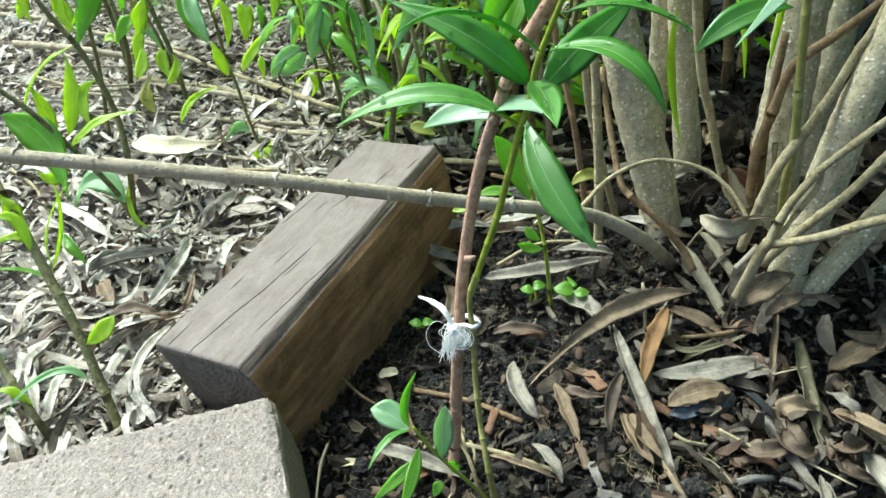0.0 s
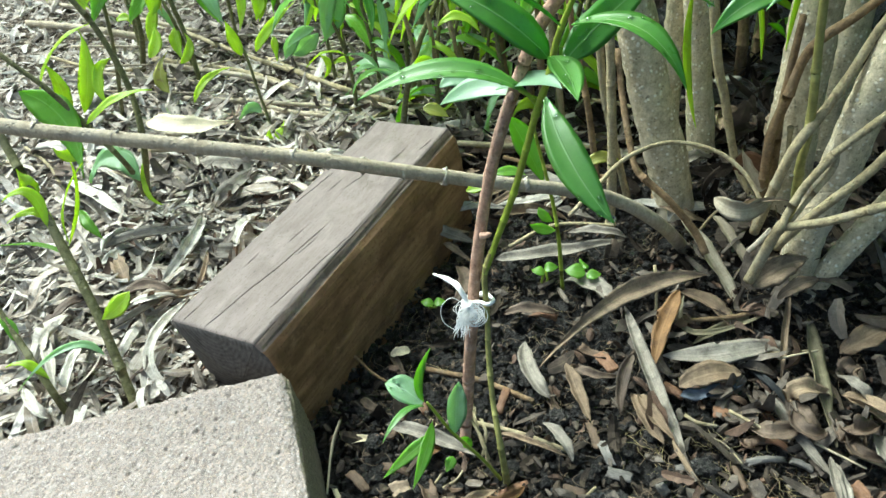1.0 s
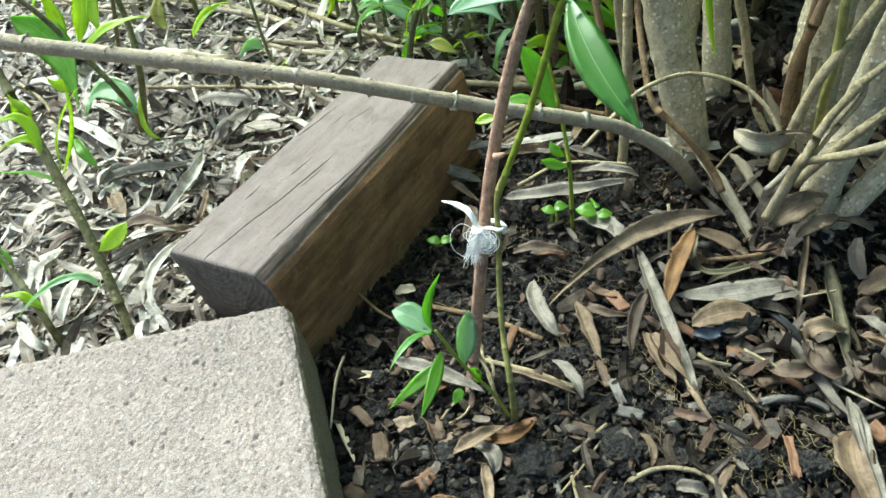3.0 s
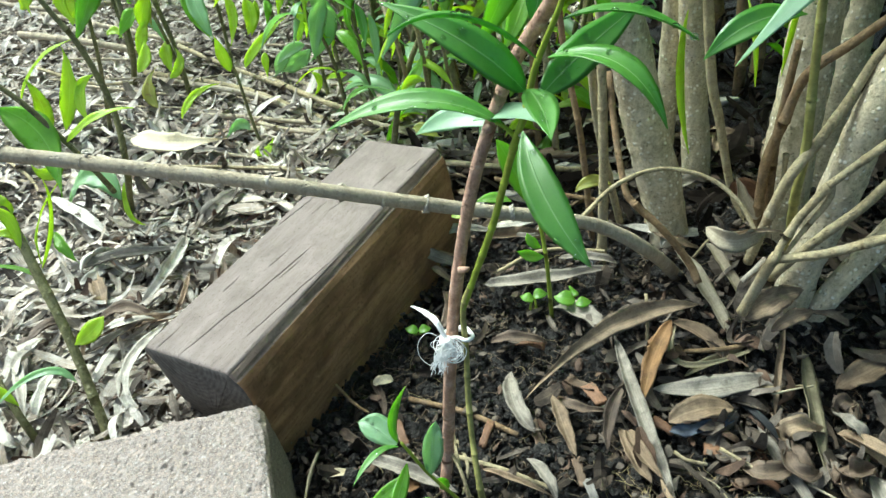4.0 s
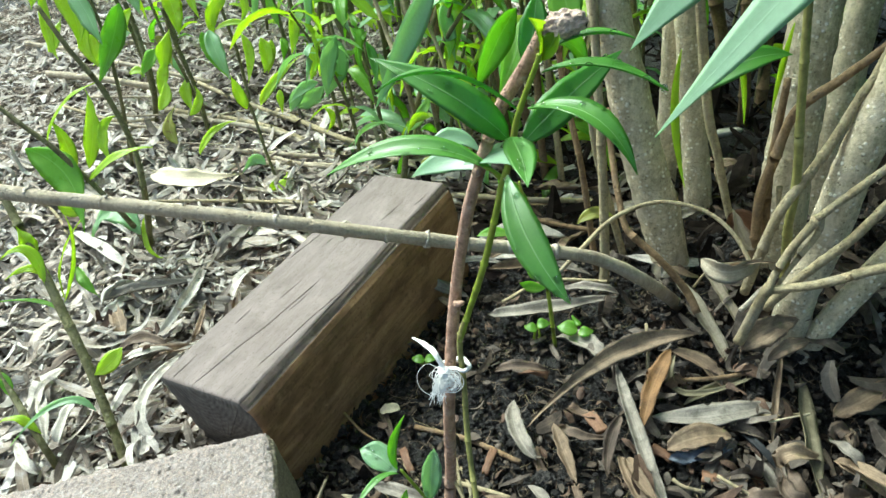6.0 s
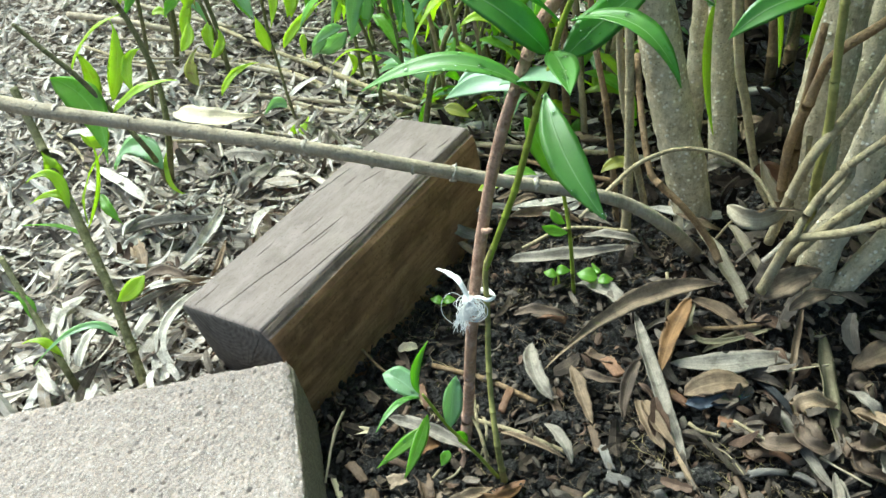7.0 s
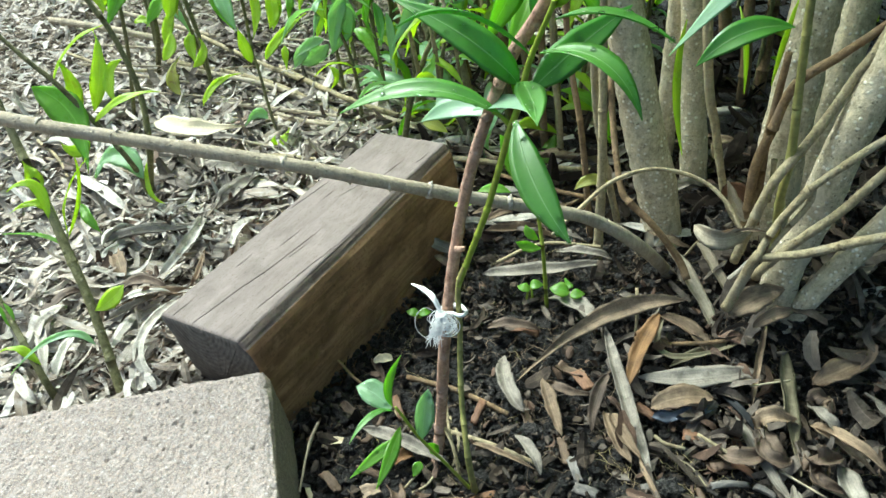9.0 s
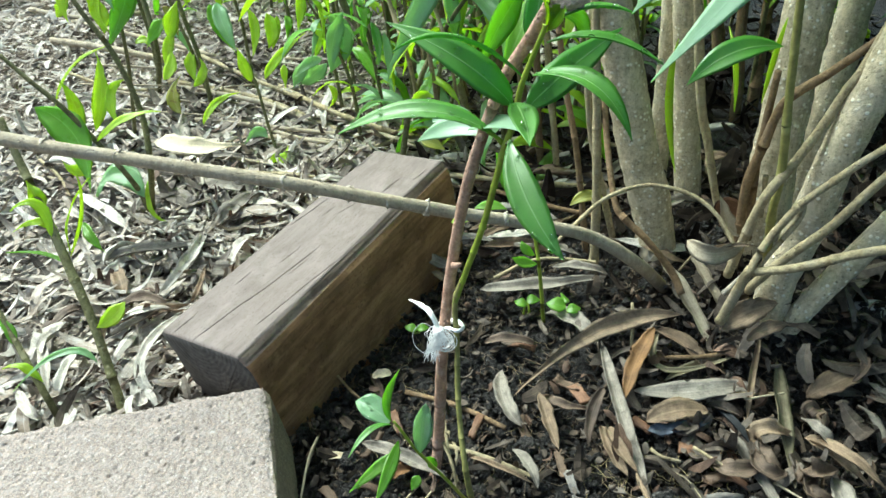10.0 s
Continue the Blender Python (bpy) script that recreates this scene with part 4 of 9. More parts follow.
stem(branch, "node_ring", BARK_RING, 0, [(0.023, 0.549, 0.216, 0.0059), (0.024, 0.549, 0.215, 0.0067), (0.026, 0.549, 0.215, 0.0069), (0.027, 0.549, 0.215, 0.0059)], sides=14, step=0.0012, rough=0.3)
stem(branch, "bud_stub", BARK_RING, 0, [(0.026, 0.548, 0.2200, 0.0011), (0.027, 0.549, 0.2230, 0.0009), (0.028, 0.550, 0.2240, 0.0004)], sides=6, step=0.001, rough=0.2)
stem(branch, "node_ring", BARK_RING, 0, [(0.061, 0.561, 0.200, 0.0061), (0.062, 0.561, 0.200, 0.0069), (0.064, 0.560, 0.200, 0.0070), (0.065, 0.560, 0.200, 0.0061)], sides=14, step=0.0012, rough=0.3)
stem(branch, "bud_stub", BARK_RING, 0, [(0.063, 0.560, 0.2050, 0.0012), (0.064, 0.561, 0.2080, 0.0010), (0.065, 0.562, 0.2090, 0.0004)], sides=6, step=0.001, rough=0.2)
stem(branch, "node_ring", BARK_RING, 0, [(0.103, 0.574, 0.183, 0.0062), (0.105, 0.574, 0.183, 0.0070), (0.106, 0.574, 0.182, 0.0071), (0.108, 0.574, 0.182, 0.0062)], sides=14, step=0.0012, rough=0.3)
stem(branch, "bud_stub", BARK_RING, 0, [(0.106, 0.573, 0.1870, 0.0012), (0.107, 0.574, 0.1900, 0.0010), (0.107, 0.575, 0.1910, 0.0005)], sides=6, step=0.001, rough=0.2)
stake = thing("plant_stake", "reddish-brown cut stem used as a stake, pushed into the soil", "stake", at=(-0.004, 0.405, 0))
stem(stake, "stake_stem", BARK_RED, 0.075, [(-0.008, 0.416, -0.020, 0.0050), (-0.001, 0.445, 0.030, 0.0052), (0.005, 0.422, 0.152, 0.0046), (0.011, 0.429, 0.214, 0.0046), (0.019, 0.430, 0.275, 0.0043), (0.028, 0.423, 0.327, 0.0041), (0.037, 0.416, 0.364, 0.0040), (0.049, 0.408, 0.404, 0.0039), (0.061, 0.402, 0.428, 0.0039), (0.073, 0.386, 0.459, 0.0039)], sides=14, step=0.005, bulge=1.06, rough=0.1)
knob(stake, (0.082, 0.385, 0.461), (0.021, -0.002, 0.005))
stem(stake, "side_knob", BARK_RED, 0, [(0.015, 0.422, 0.252, 0.0030), (0.020, 0.420, 0.254, 0.0026), (0.022, 0.419, 0.256, 0.0010)], sides=8, step=0.002, rough=0.4)
stem(stake, "side_knob", BARK_RED, 0, [(0.035, 0.410, 0.364, 0.0030), (0.034, 0.407, 0.366, 0.0024)], sides=8, step=0.002, rough=0.4)
sapling = thing("sapling", "young green shrub cutting with glossy wet leaves, tied to a stake", "sapling", at=(0.026, 0.395, 0))
stem(sapling, "stem", STEM_OLD, 0.03, [(0.032, 0.397, -0.010, 0.0032), (0.025, 0.372, 0.069, 0.0026), (0.020, 0.391, 0.107, 0.0022), (0.018, 0.406, 0.143, 0.0022), (0.018, 0.416, 0.181, 0.0021), (0.017, 0.417, 0.222, 0.0022), (0.025, 0.417, 0.249, 0.0021)], sides=10, step=0.004, bulge=1.18, label="woody olive lower stem")
stem(sapling, "stem", STEM_GREEN, 0.032, [(0.017, 0.417, 0.222, 0.0024), (0.025, 0.417, 0.249, 0.0024), (0.037, 0.414, 0.291, 0.0024), (0.044, 0.409, 0.326, 0.0023), (0.050, 0.403, 0.359, 0.0023), (0.055, 0.399, 0.379, 0.0022), (0.058, 0.393, 0.404, 0.0019), (0.062, 0.388, 0.421, 0.0016), (0.068, 0.383, 0.441, 0.0015), (0.070, 0.383, 0.448, 0.0013)], sides=10, step=0.004, bulge=1.16, label="fresh green upper stem")
stem(sapling, "petiole", STEM_GREEN, 0, [(0.050, 0.405, 0.361, 0.0020), (0.044, 0.406, 0.367, 0.0013), (0.039, 0.405, 0.370, 0.0010)], sides=8, step=0.004)
leaf(sapling, "leaf", LEAF_DARK, (0.046, 0.405, 0.366), (-0.002, 0.414, 0.381), (-0.058, 0.419, 0.363), 0.0166, (0.1, -0.35, 1), drops=14, cup=0.3)
leaf(sapling, "leaf", LEAF_PALE_SHEEN, (0.039, 0.422, 0.358), (0.017, 0.439, 0.356), (-0.008, 0.447, 0.342), 0.0164, (0, -0.6, 0.8), cup=0.2)
leaf(sapling, "leaf", LEAF_DARK, (0.053, 0.385, 0.398), (0.022, 0.386, 0.426), (-0.021, 0.408, 0.441), 0.0194, (-0.1, -0.65, 0.75), drops=9, cup=0.25, shape=0.7)
leaf(sapling, "leaf", LEAF_DARK, (0.057, 0.376, 0.42), (0.019, 0.374, 0.443), (-0.015, 0.374, 0.436), 0.0112, (-0.3, 0.25, 1), drops=9, cup=0.35)
leaf(sapling, "leaf", LEAF_DARK, (0.063, 0.376, 0.42), (0.092, 0.351, 0.426), (0.113, 0.333, 0.401), 0.0153, (0.25, -0.45, 0.9), drops=9, cup=0.25)
leaf(sapling, "leaf", LEAF_DARK, (0.052, 0.385, 0.375), (0.06, 0.344, 0.358), (0.08, 0.315, 0.335), 0.0197, (-0.15, -0.8, 0.6), drops=9, cup=0.2)
leaf(sapling, "leaf", LEAF_DARK, (0.054, 0.381, 0.401), (0.057, 0.353, 0.405), (0.058, 0.322, 0.404), 0.0164, (0, -0.5, 0.85), drops=9, cup=0.25)
leaf(sapling, "leaf", LEAF_DARK, (0.06, 0.387, 0.392), (0.085, 0.41, 0.406), (0.124, 0.437, 0.425), 0.0209, (0.35, -0.6, 0.7), drops=12, big=0.0035, cup=0.15)
leaf(sapling, "leaf", LEAF_DARK, (0.072, 0.392, 0.433), (0.103, 0.384, 0.438), (0.136, 0.376, 0.425), 0.0115, (0.1, 0, 1), drops=9, cup=0.3)
leaf(sapling, "leaf", LEAF_DARK, (0.075, 0.385, 0.448), (0.096, 0.385, 0.455), (0.118, 0.383, 0.452), 0.0084, (0, 0.1, 1), drops=9, cup=0.4)
leaf(sapling, "leaf", LEAF_YOUNG, (0.07, 0.386, 0.441), (0.071, 0.384, 0.455), (0.064, 0.38, 0.467), 0.0112, (0.5, -0.7, 0.4), drops=9, cup=0.5)
leaf(sapling, "leaf", LEAF_YOUNG, (0.071, 0.387, 0.442), (0.076, 0.382, 0.452), (0.079, 0.381, 0.459), 0.0118, (-0.4, -0.7, 0.5), drops=9, cup=0.5)
leaf(sapling, "leaf", LEAF_MID, (0.08, 0.401, 0.445), (0.09, 0.41, 0.44), (0.099, 0.41, 0.43), 0.0145, (0, -0.6, 0.7))
leaf(sapling, "leaf", LEAF_PALE_SHEEN, (0.06, 0.38, 0.382), (0.047, 0.401, 0.378), (0.027, 0.426, 0.361), 0.0130, (0, -0.5, 0.8))
stem(sapling, "sprout_stem", STEM_GREEN, 0, [(0.025, 0.393, 0.010, 0.0018), (0.009, 0.358, 0.085, 0.0014), (-0.013, 0.358, 0.120, 0.0013), (-0.025, 0.358, 0.145, 0.0012), (-0.030, 0.359, 0.154, 0.0010)], sides=8, step=0.004)
# the two broad sprout leaves: bluish colour stands in for their whitish sheen
leaf(sapling, "leaf", LEAF_BLUE, (-0.033, 0.358, 0.153), (-0.047, 0.368, 0.159), (-0.060, 0.374, 0.159), 0.0195, (0, -0.35, 0.95), along=12, drops=9, big=0.002, cup=0.3, wave=0.3, shape=0.75, end=0.95)
leaf(sapling, "leaf", LEAF_MID, (-0.032, 0.359, 0.154), (-0.035, 0.366, 0.171), (-0.025, 0.379, 0.188), 0.0073, (0.4, -0.7, 0.4), along=12, drops=5, big=0.0018, cup=0.2)
leaf(sapling, "leaf", LEAF_DARK, (-0.032, 0.357, 0.152), (-0.047, 0.347, 0.157), (-0.061, 0.328, 0.15), 0.0053, (0.3, 0.2, 1), along=12, drops=5, big=0.0018, cup=0.2)
leaf(sapling, "leaf", LEAF_MID, (-0.027, 0.353, 0.139), (-0.032, 0.331, 0.136), (-0.042, 0.308, 0.124), 0.0099, (0.2, -0.7, 0.6), along=12, drops=5, big=0.0018, cup=0.2)
leaf(sapling, "leaf", LEAF_MID, (-0.025, 0.348, 0.132), (-0.041, 0.341, 0.124), (-0.065, 0.331, 0.106), 0.0095, (0, -0.5, 0.8), along=12, drops=5, big=0.0018, cup=0.2)
leaf(sapling, "leaf", LEAF_BLUE, (-0.011, 0.355, 0.123), (-0.009, 0.365, 0.143), (-0.006, 0.375, 0.156), 0.0150, (0.2, -0.7, 0.6), along=12, drops=8, big=0.002, cup=0.3, wave=0.3, shape=0.75, end=0.95)
leaf(sapling, "leaf", LEAF_MID, (-0.008, 0.359, 0.112), (-0.003, 0.36, 0.105), (-0.001, 0.359, 0.096), 0.0078, (0, -0.6, 0.8), along=12, drops=5, big=0.0018, cup=0.2)
leaf(sapling, "leaf", LEAF_MID, (-0.014, 0.363, 0.085), (-0.016, 0.36, 0.082), (-0.02, 0.355, 0.076), 0.0087, (0, -0.6, 0.8), along=12, drops=5, big=0.0018, cup=0.2)

# ---- the shrub ----
shrub = thing("shrub", "old multi-stemmed shrub with pale warty trunks and dry canes", "shrub", at=(0.40, 0.80, 0))
stem(shrub, "trunk", BARK_TRUNK, 0, [(0.270, 0.730, -0.001, 0.0285), (0.259, 0.735, 0.055, 0.0226), (0.243, 0.740, 0.115, 0.0234), (0.221, 0.750, 0.182, 0.0226), (0.202, 0.760, 0.257, 0.0218), (0.180, 0.770, 0.337, 0.0208), (0.162, 0.800, 0.453, 0.0213), (0.147, 0.840, 0.580, 0.0200)], sides=56, step=0.0035, rough=0.07, warts=0.0011)
stem(shrub, "trunk", BARK_TRUNK, 0, [(0.340, 0.840, -0.043, 0.0196), (0.327, 0.850, 0.042, 0.0178), (0.316, 0.860, 0.119, 0.0166), (0.306, 0.870, 0.191, 0.0160), (0.289, 0.870, 0.293, 0.0150), (0.263, 0.890, 0.484, 0.0153)], sides=56, step=0.0035, rough=0.07, warts=0.0011)
stem(shrub, "trunk", BARK_TRUNK, 0, [(0.299, 0.920, 0.002, 0.0159), (0.296, 0.920, 0.131, 0.0148), (0.293, 0.920, 0.208, 0.0141), (0.279, 0.920, 0.372, 0.0127)], sides=56, step=0.0035, rough=0.07, warts=0.0011)
stem(shrub, "trunk", BARK_TRUNK, 0, [(0.378, 0.690, -0.040, 0.0300), (0.370, 0.690, 0.038, 0.0280), (0.362, 0.690, 0.102, 0.0261), (0.361, 0.700, 0.170, 0.0246), (0.364, 0.710, 0.232, 0.0237), (0.366, 0.720, 0.290, 0.0236), (0.369, 0.730, 0.344, 0.0234), (0.375, 0.750, 0.403, 0.0228)], sides=56, step=0.0035, rough=0.07, warts=0.0011)
stem(shrub, "trunk", BARK_TRUNK, 0, [(0.470, 0.800, -0.040, 0.0240), (0.457, 0.800, 0.087, 0.0220), (0.452, 0.800, 0.173, 0.0201), (0.456, 0.810, 0.246, 0.0187), (0.461, 0.820, 0.314, 0.0181), (0.472, 0.840, 0.374, 0.0170), (0.49, 0.86, 0.48, 0.016)], sides=56, step=0.0035, rough=0.07, warts=0.0011)
stem(shrub, "trunk", BARK_TRUNK, 0, [(0.352, 0.592, -0.030, 0.0200), (0.345, 0.590, 0.066, 0.0184), (0.347, 0.590, 0.115, 0.0177), (0.360, 0.595, 0.166, 0.0182), (0.370, 0.600, 0.227, 0.0175), (0.382, 0.605, 0.275, 0.0174), (0.394, 0.610, 0.317, 0.0169), (0.408, 0.620, 0.359, 0.0160), (0.422, 0.630, 0.403, 0.0151)], sides=56, step=0.0035, rough=0.07, warts=0.0011)
stem(shrub, "trunk", BARK_TRUNK, 0, [(0.352, 0.580, 0.000, 0.0103), (0.361, 0.576, 0.045, 0.0105), (0.372, 0.575, 0.075, 0.0114), (0.393, 0.580, 0.108, 0.0122), (0.418, 0.585, 0.144, 0.0124), (0.443, 0.590, 0.179, 0.0126), (0.469, 0.600, 0.210, 0.0125), (0.497, 0.610, 0.246, 0.0118), (0.56, 0.64, 0.36, 0.012)], sides=56, step=0.0035, rough=0.07, warts=0.0011)
stem(shrub, "cane", BARK_BROWN, 0.12, [(0.326, 0.655, 0.027, 0.0054), (0.324, 0.655, 0.096, 0.0051), (0.318, 0.655, 0.176, 0.0051), (0.323, 0.651, 0.222, 0.0050), (0.331, 0.647, 0.272, 0.0047), (0.360, 0.643, 0.301, 0.0043), (0.385, 0.639, 0.326, 0.0038), (0.415, 0.639, 0.356, 0.0037)], sides=12, step=0.006, bulge=1.14, rough=0.1)
stem(shrub, "cane", BARK_CANE, 0.11, [(0.297, 0.600, 0.102, 0.0050), (0.307, 0.588, 0.197, 0.0047), (0.330, 0.599, 0.228, 0.0044), (0.349, 0.605, 0.261, 0.0042), (0.369, 0.615, 0.299, 0.0041), (0.378, 0.616, 0.318, 0.0040), (0.417, 0.655, 0.369, 0.0037)], sides=12, step=0.006, bulge=1.14, rough=0.1)
stem(shrub, "cane", BARK_BROWN, 0.12, [(0.335, 0.660, 0.106, 0.0047), (0.326, 0.660, 0.185, 0.0043), (0.324, 0.660, 0.238, 0.0039), (0.324, 0.660, 0.300, 0.0033)], sides=12, step=0.006, bulge=1.14, rough=0.1)
stem(shrub, "cane", BARK_CANE, 0.05, [(0.290, 0.539, 0.149, 0.0036), (0.297, 0.546, 0.166, 0.0036), (0.308, 0.550, 0.189, 0.0039), (0.326, 0.551, 0.221, 0.0037)], sides=12, step=0.006, rough=0.25, label="broken splintered cane")
stem(shrub, "cane", BARK_CANE, 0.1, [(0.300, 0.543, 0.155, 0.0020), (0.312, 0.547, 0.176, 0.0023), (0.328, 0.550, 0.205, 0.0025), (0.328, 0.552, 0.224, 0.0021)], sides=12, step=0.006, rough=0.35)
stem(shrub, "cane", BARK_CANE, 0.1, [(0.323, 0.549, 0.220, 0.0034), (0.345, 0.551, 0.240, 0.0034), (0.370, 0.551, 0.264, 0.0033), (0.400, 0.551, 0.289, 0.0032)], sides=12, step=0.006, bulge=1.14, rough=0.1)
stem(shrub, "cane", BARK_CANE, 0.11, [(0.311, 0.575, 0.102, 0.0047), (0.310, 0.566, 0.117, 0.0046), (0.328, 0.556, 0.155, 0.0043), (0.356, 0.549, 0.195, 0.0042), (0.380, 0.550, 0.230, 0.0043), (0.404, 0.551, 0.264, 0.0040)], sides=12, step=0.006, bulge=1.14, rough=0.1)
stem(shrub, "cane", BARK_CANE, 0.1, [(0.294, 0.543, 0.150, 0.0042), (0.324, 0.527, 0.166, 0.0042), (0.350, 0.516, 0.184, 0.0043), (0.368, 0.507, 0.197, 0.0042), (0.397, 0.498, 0.210, 0.0042)], sides=12, step=0.006, bulge=1.14, rough=0.1)
stem(shrub, "cane", BARK_CANE, 0.1, [(0.294, 0.545, 0.153, 0.0048), (0.289, 0.550, 0.125, 0.0050), (0.284, 0.553, 0.094, 0.0054), (0.281, 0.555, 0.078, 0.0054)], sides=12, step=0.006, bulge=1.14, rough=0.1)
stem(shrub, "cane", BARK_CANE, 0, [(0.107, 0.579, 0.151, 0.0020), (0.135, 0.602, 0.166, 0.0022), (0.170, 0.631, 0.179, 0.0022), (0.216, 0.651, 0.181, 0.0023), (0.259, 0.640, 0.175, 0.0023), (0.284, 0.617, 0.160, 0.0022), (0.298, 0.592, 0.136, 0.0022)], sides=8, step=0.008)
stem(shrub, "cane", BARK_BROWN, 0.1, [(0.179, 0.746, 0.240, 0.0034), (0.181, 0.705, 0.195, 0.0034), (0.187, 0.666, 0.151, 0.0034), (0.196, 0.656, 0.138, 0.0037), (0.221, 0.641, 0.118, 0.0037), (0.249, 0.629, 0.085, 0.0041), (0.259, 0.614, 0.066, 0.0041)], sides=12, step=0.006, bulge=1.14, rough=0.1)
stem(shrub, "cane", BARK_CANE, 0.08, [(0.185, 0.720, -0.003, 0.0061), (0.179, 0.720, 0.110, 0.0052), (0.172, 0.730, 0.209, 0.0049), (0.166, 0.740, 0.280, 0.0047), (0.158, 0.760, 0.388, 0.0044)], sides=12, step=0.006, bulge=1.14, rough=0.1)
stem(shrub, "cane", BARK_BROWN, 0.07, [(0.185, 0.760, -0.017, 0.0041), (0.172, 0.770, 0.079, 0.0038), (0.158, 0.780, 0.165, 0.0037), (0.143, 0.800, 0.232, 0.0036), (0.130, 0.810, 0.317, 0.0034)], sides=12, step=0.006, bulge=1.14, rough=0.1)
stem(shrub, "cane", BARK_CANE, 0.08, [(0.230, 0.770, -0.019, 0.0047), (0.202, 0.770, 0.076, 0.0045), (0.175, 0.770, 0.176, 0.0042), (0.161, 0.770, 0.268, 0.0039)], sides=12, step=0.006, bulge=1.14, rough=0.1)
stem(shrub, "green_cane", STEM_OLD, 0.06, [(0.357, 0.640, 0.067, 0.0048), (0.326, 0.600, 0.174, 0.0043), (0.324, 0.600, 0.222, 0.0041), (0.314, 0.600, 0.294, 0.0038), (0.306, 0.600, 0.352, 0.0036), (0.301, 0.600, 0.392, 0.0035)], sides=12, step=0.006, bulge=1.14, rough=0.1, label="living olive-green cane")
stem(shrub, "cane", BARK_CANE, 0, [(0.339, 0.650, 0.141, 0.0024), (0.335, 0.650, 0.175, 0.0023), (0.333, 0.650, 0.191, 0.0032)], sides=8)
stem(shrub, "cane", BARK_CANE, 0.0, [(0.267, 0.800, 0.398, 0.0054), (0.295, 0.780, 0.223, 0.0056), (0.311, 0.770, 0.165, 0.0052), (0.332, 0.750, 0.086, 0.0044), (0.351, 0.730, 0.050, 0.0038)], sides=10)
stem(shrub, "cane", BARK_BROWN, 0.11, [(0.103, 0.920, -0.010, 0.0064), (0.104, 1.100, -0.017, 0.0073), (0.085, 1.100, 0.111, 0.0068), (0.080, 1.120, 0.190, 0.0067), (0.061, 1.150, 0.339, 0.0056)], sides=8, step=0.012, bulge=1.2)
stem(shrub, "cane", BARK_BROWN, 0.11, [(0.060, 1.039, -0.010, 0.0070), (0.043, 1.200, -0.010, 0.0077), (0.015, 1.200, 0.101, 0.0073), (-0.007, 1.220, 0.170, 0.0072), (-0.042, 1.250, 0.332, 0.0061)], sides=8, step=0.012, bulge=1.2)
stem(shrub, "cane", BARK_CANE, 0.11, [(0.026, 1.062, -0.010, 0.0062), (0.008, 1.250, -0.027, 0.0070), (-0.033, 1.250, 0.081, 0.0067), (-0.050, 1.270, 0.147, 0.0066), (-0.087, 1.300, 0.317, 0.0056)], sides=8, step=0.012, bulge=1.2)
stem(shrub, "cane", BARK_BROWN, 0.11, [(-0.008, 1.104, -0.010, 0.0064), (-0.031, 1.350, -0.049, 0.0075), (-0.045, 1.350, 0.063, 0.0072), (-0.062, 1.370, 0.134, 0.0070), (-0.084, 1.400, 0.314, 0.0059)], sides=8, step=0.012, bulge=1.2)
stem(shrub, "cane", BARK_CANE, 0.11, [(0.041, 1.097, -0.010, 0.0063), (0.034, 1.150, 0.024, 0.0065), (0.017, 1.150, 0.103, 0.0062), (0.013, 1.170, 0.151, 0.0061), (0.002, 1.200, 0.309, 0.0052)], sides=8, step=0.012, bulge=1.2)
stem(shrub, "cane", BARK_BROWN, 0.11, [(0.125, 0.902, -0.010, 0.0055), (0.132, 1.020, 0.005, 0.0060), (0.116, 1.020, 0.116, 0.0056), (0.105, 1.040, 0.184, 0.0055), (0.090, 1.070, 0.326, 0.0047)], sides=8, step=0.012, bulge=1.2)
stem(shrub, "cane", BARK_BROWN, 0.11, [(0.138, 0.858, -0.010, 0.0054), (0.146, 0.980, -0.005, 0.0059), (0.134, 0.980, 0.101, 0.0055), (0.132, 1.000, 0.165, 0.0054), (0.121, 1.030, 0.306, 0.0046)], sides=8, step=0.012, bulge=1.2)
stem(shrub, "cane", BARK_CANE, 0.11, [(0.153, 0.829, -0.010, 0.0045), (0.168, 0.960, -0.020, 0.0050), (0.158, 0.960, 0.080, 0.0047), (0.149, 0.980, 0.140, 0.0046), (0.137, 1.010, 0.282, 0.0039)], sides=8, step=0.012, bulge=1.2)
stem(shrub, "cane", BARK_CANE, 0.11, [(0.182, 0.909, -0.010, 0.0072), (0.225, 1.100, -0.046, 0.0083), (0.218, 1.100, 0.062, 0.0079), (0.225, 1.120, 0.127, 0.0077), (0.230, 1.150, 0.283, 0.0065)], sides=8, step=0.012, bulge=1.2)
stem(shrub, "cane", BARK_CANE, 0.11, [(0.083, 1.002, -0.010, 0.0068), (0.088, 1.300, -0.075, 0.0084), (0.075, 1.300, 0.058, 0.0080), (0.056, 1.320, 0.142, 0.0078), (0.033, 1.350, 0.316, 0.0066)], sides=8, step=0.012, bulge=1.2)
stem(shrub, "cane", BARK_BROWN, 0.11, [(-0.045, 1.149, -0.010, 0.0084), (-0.071, 1.400, -0.053, 0.0099), (-0.100, 1.400, 0.054, 0.0095), (-0.116, 1.420, 0.121, 0.0093), (-0.141, 1.450, 0.308, 0.0079)], sides=8, step=0.012, bulge=1.2)
stem(shrub, "cane", BARK_OLIVE, 0.11, [(-0.074, 1.239, -0.010, 0.0069), (-0.134, 1.500, -0.059, 0.0082), (-0.169, 1.500, 0.035, 0.0079), (-0.212, 1.520, 0.095, 0.0078), (-0.265, 1.550, 0.296, 0.0065)], sides=8, step=0.012, bulge=1.2)
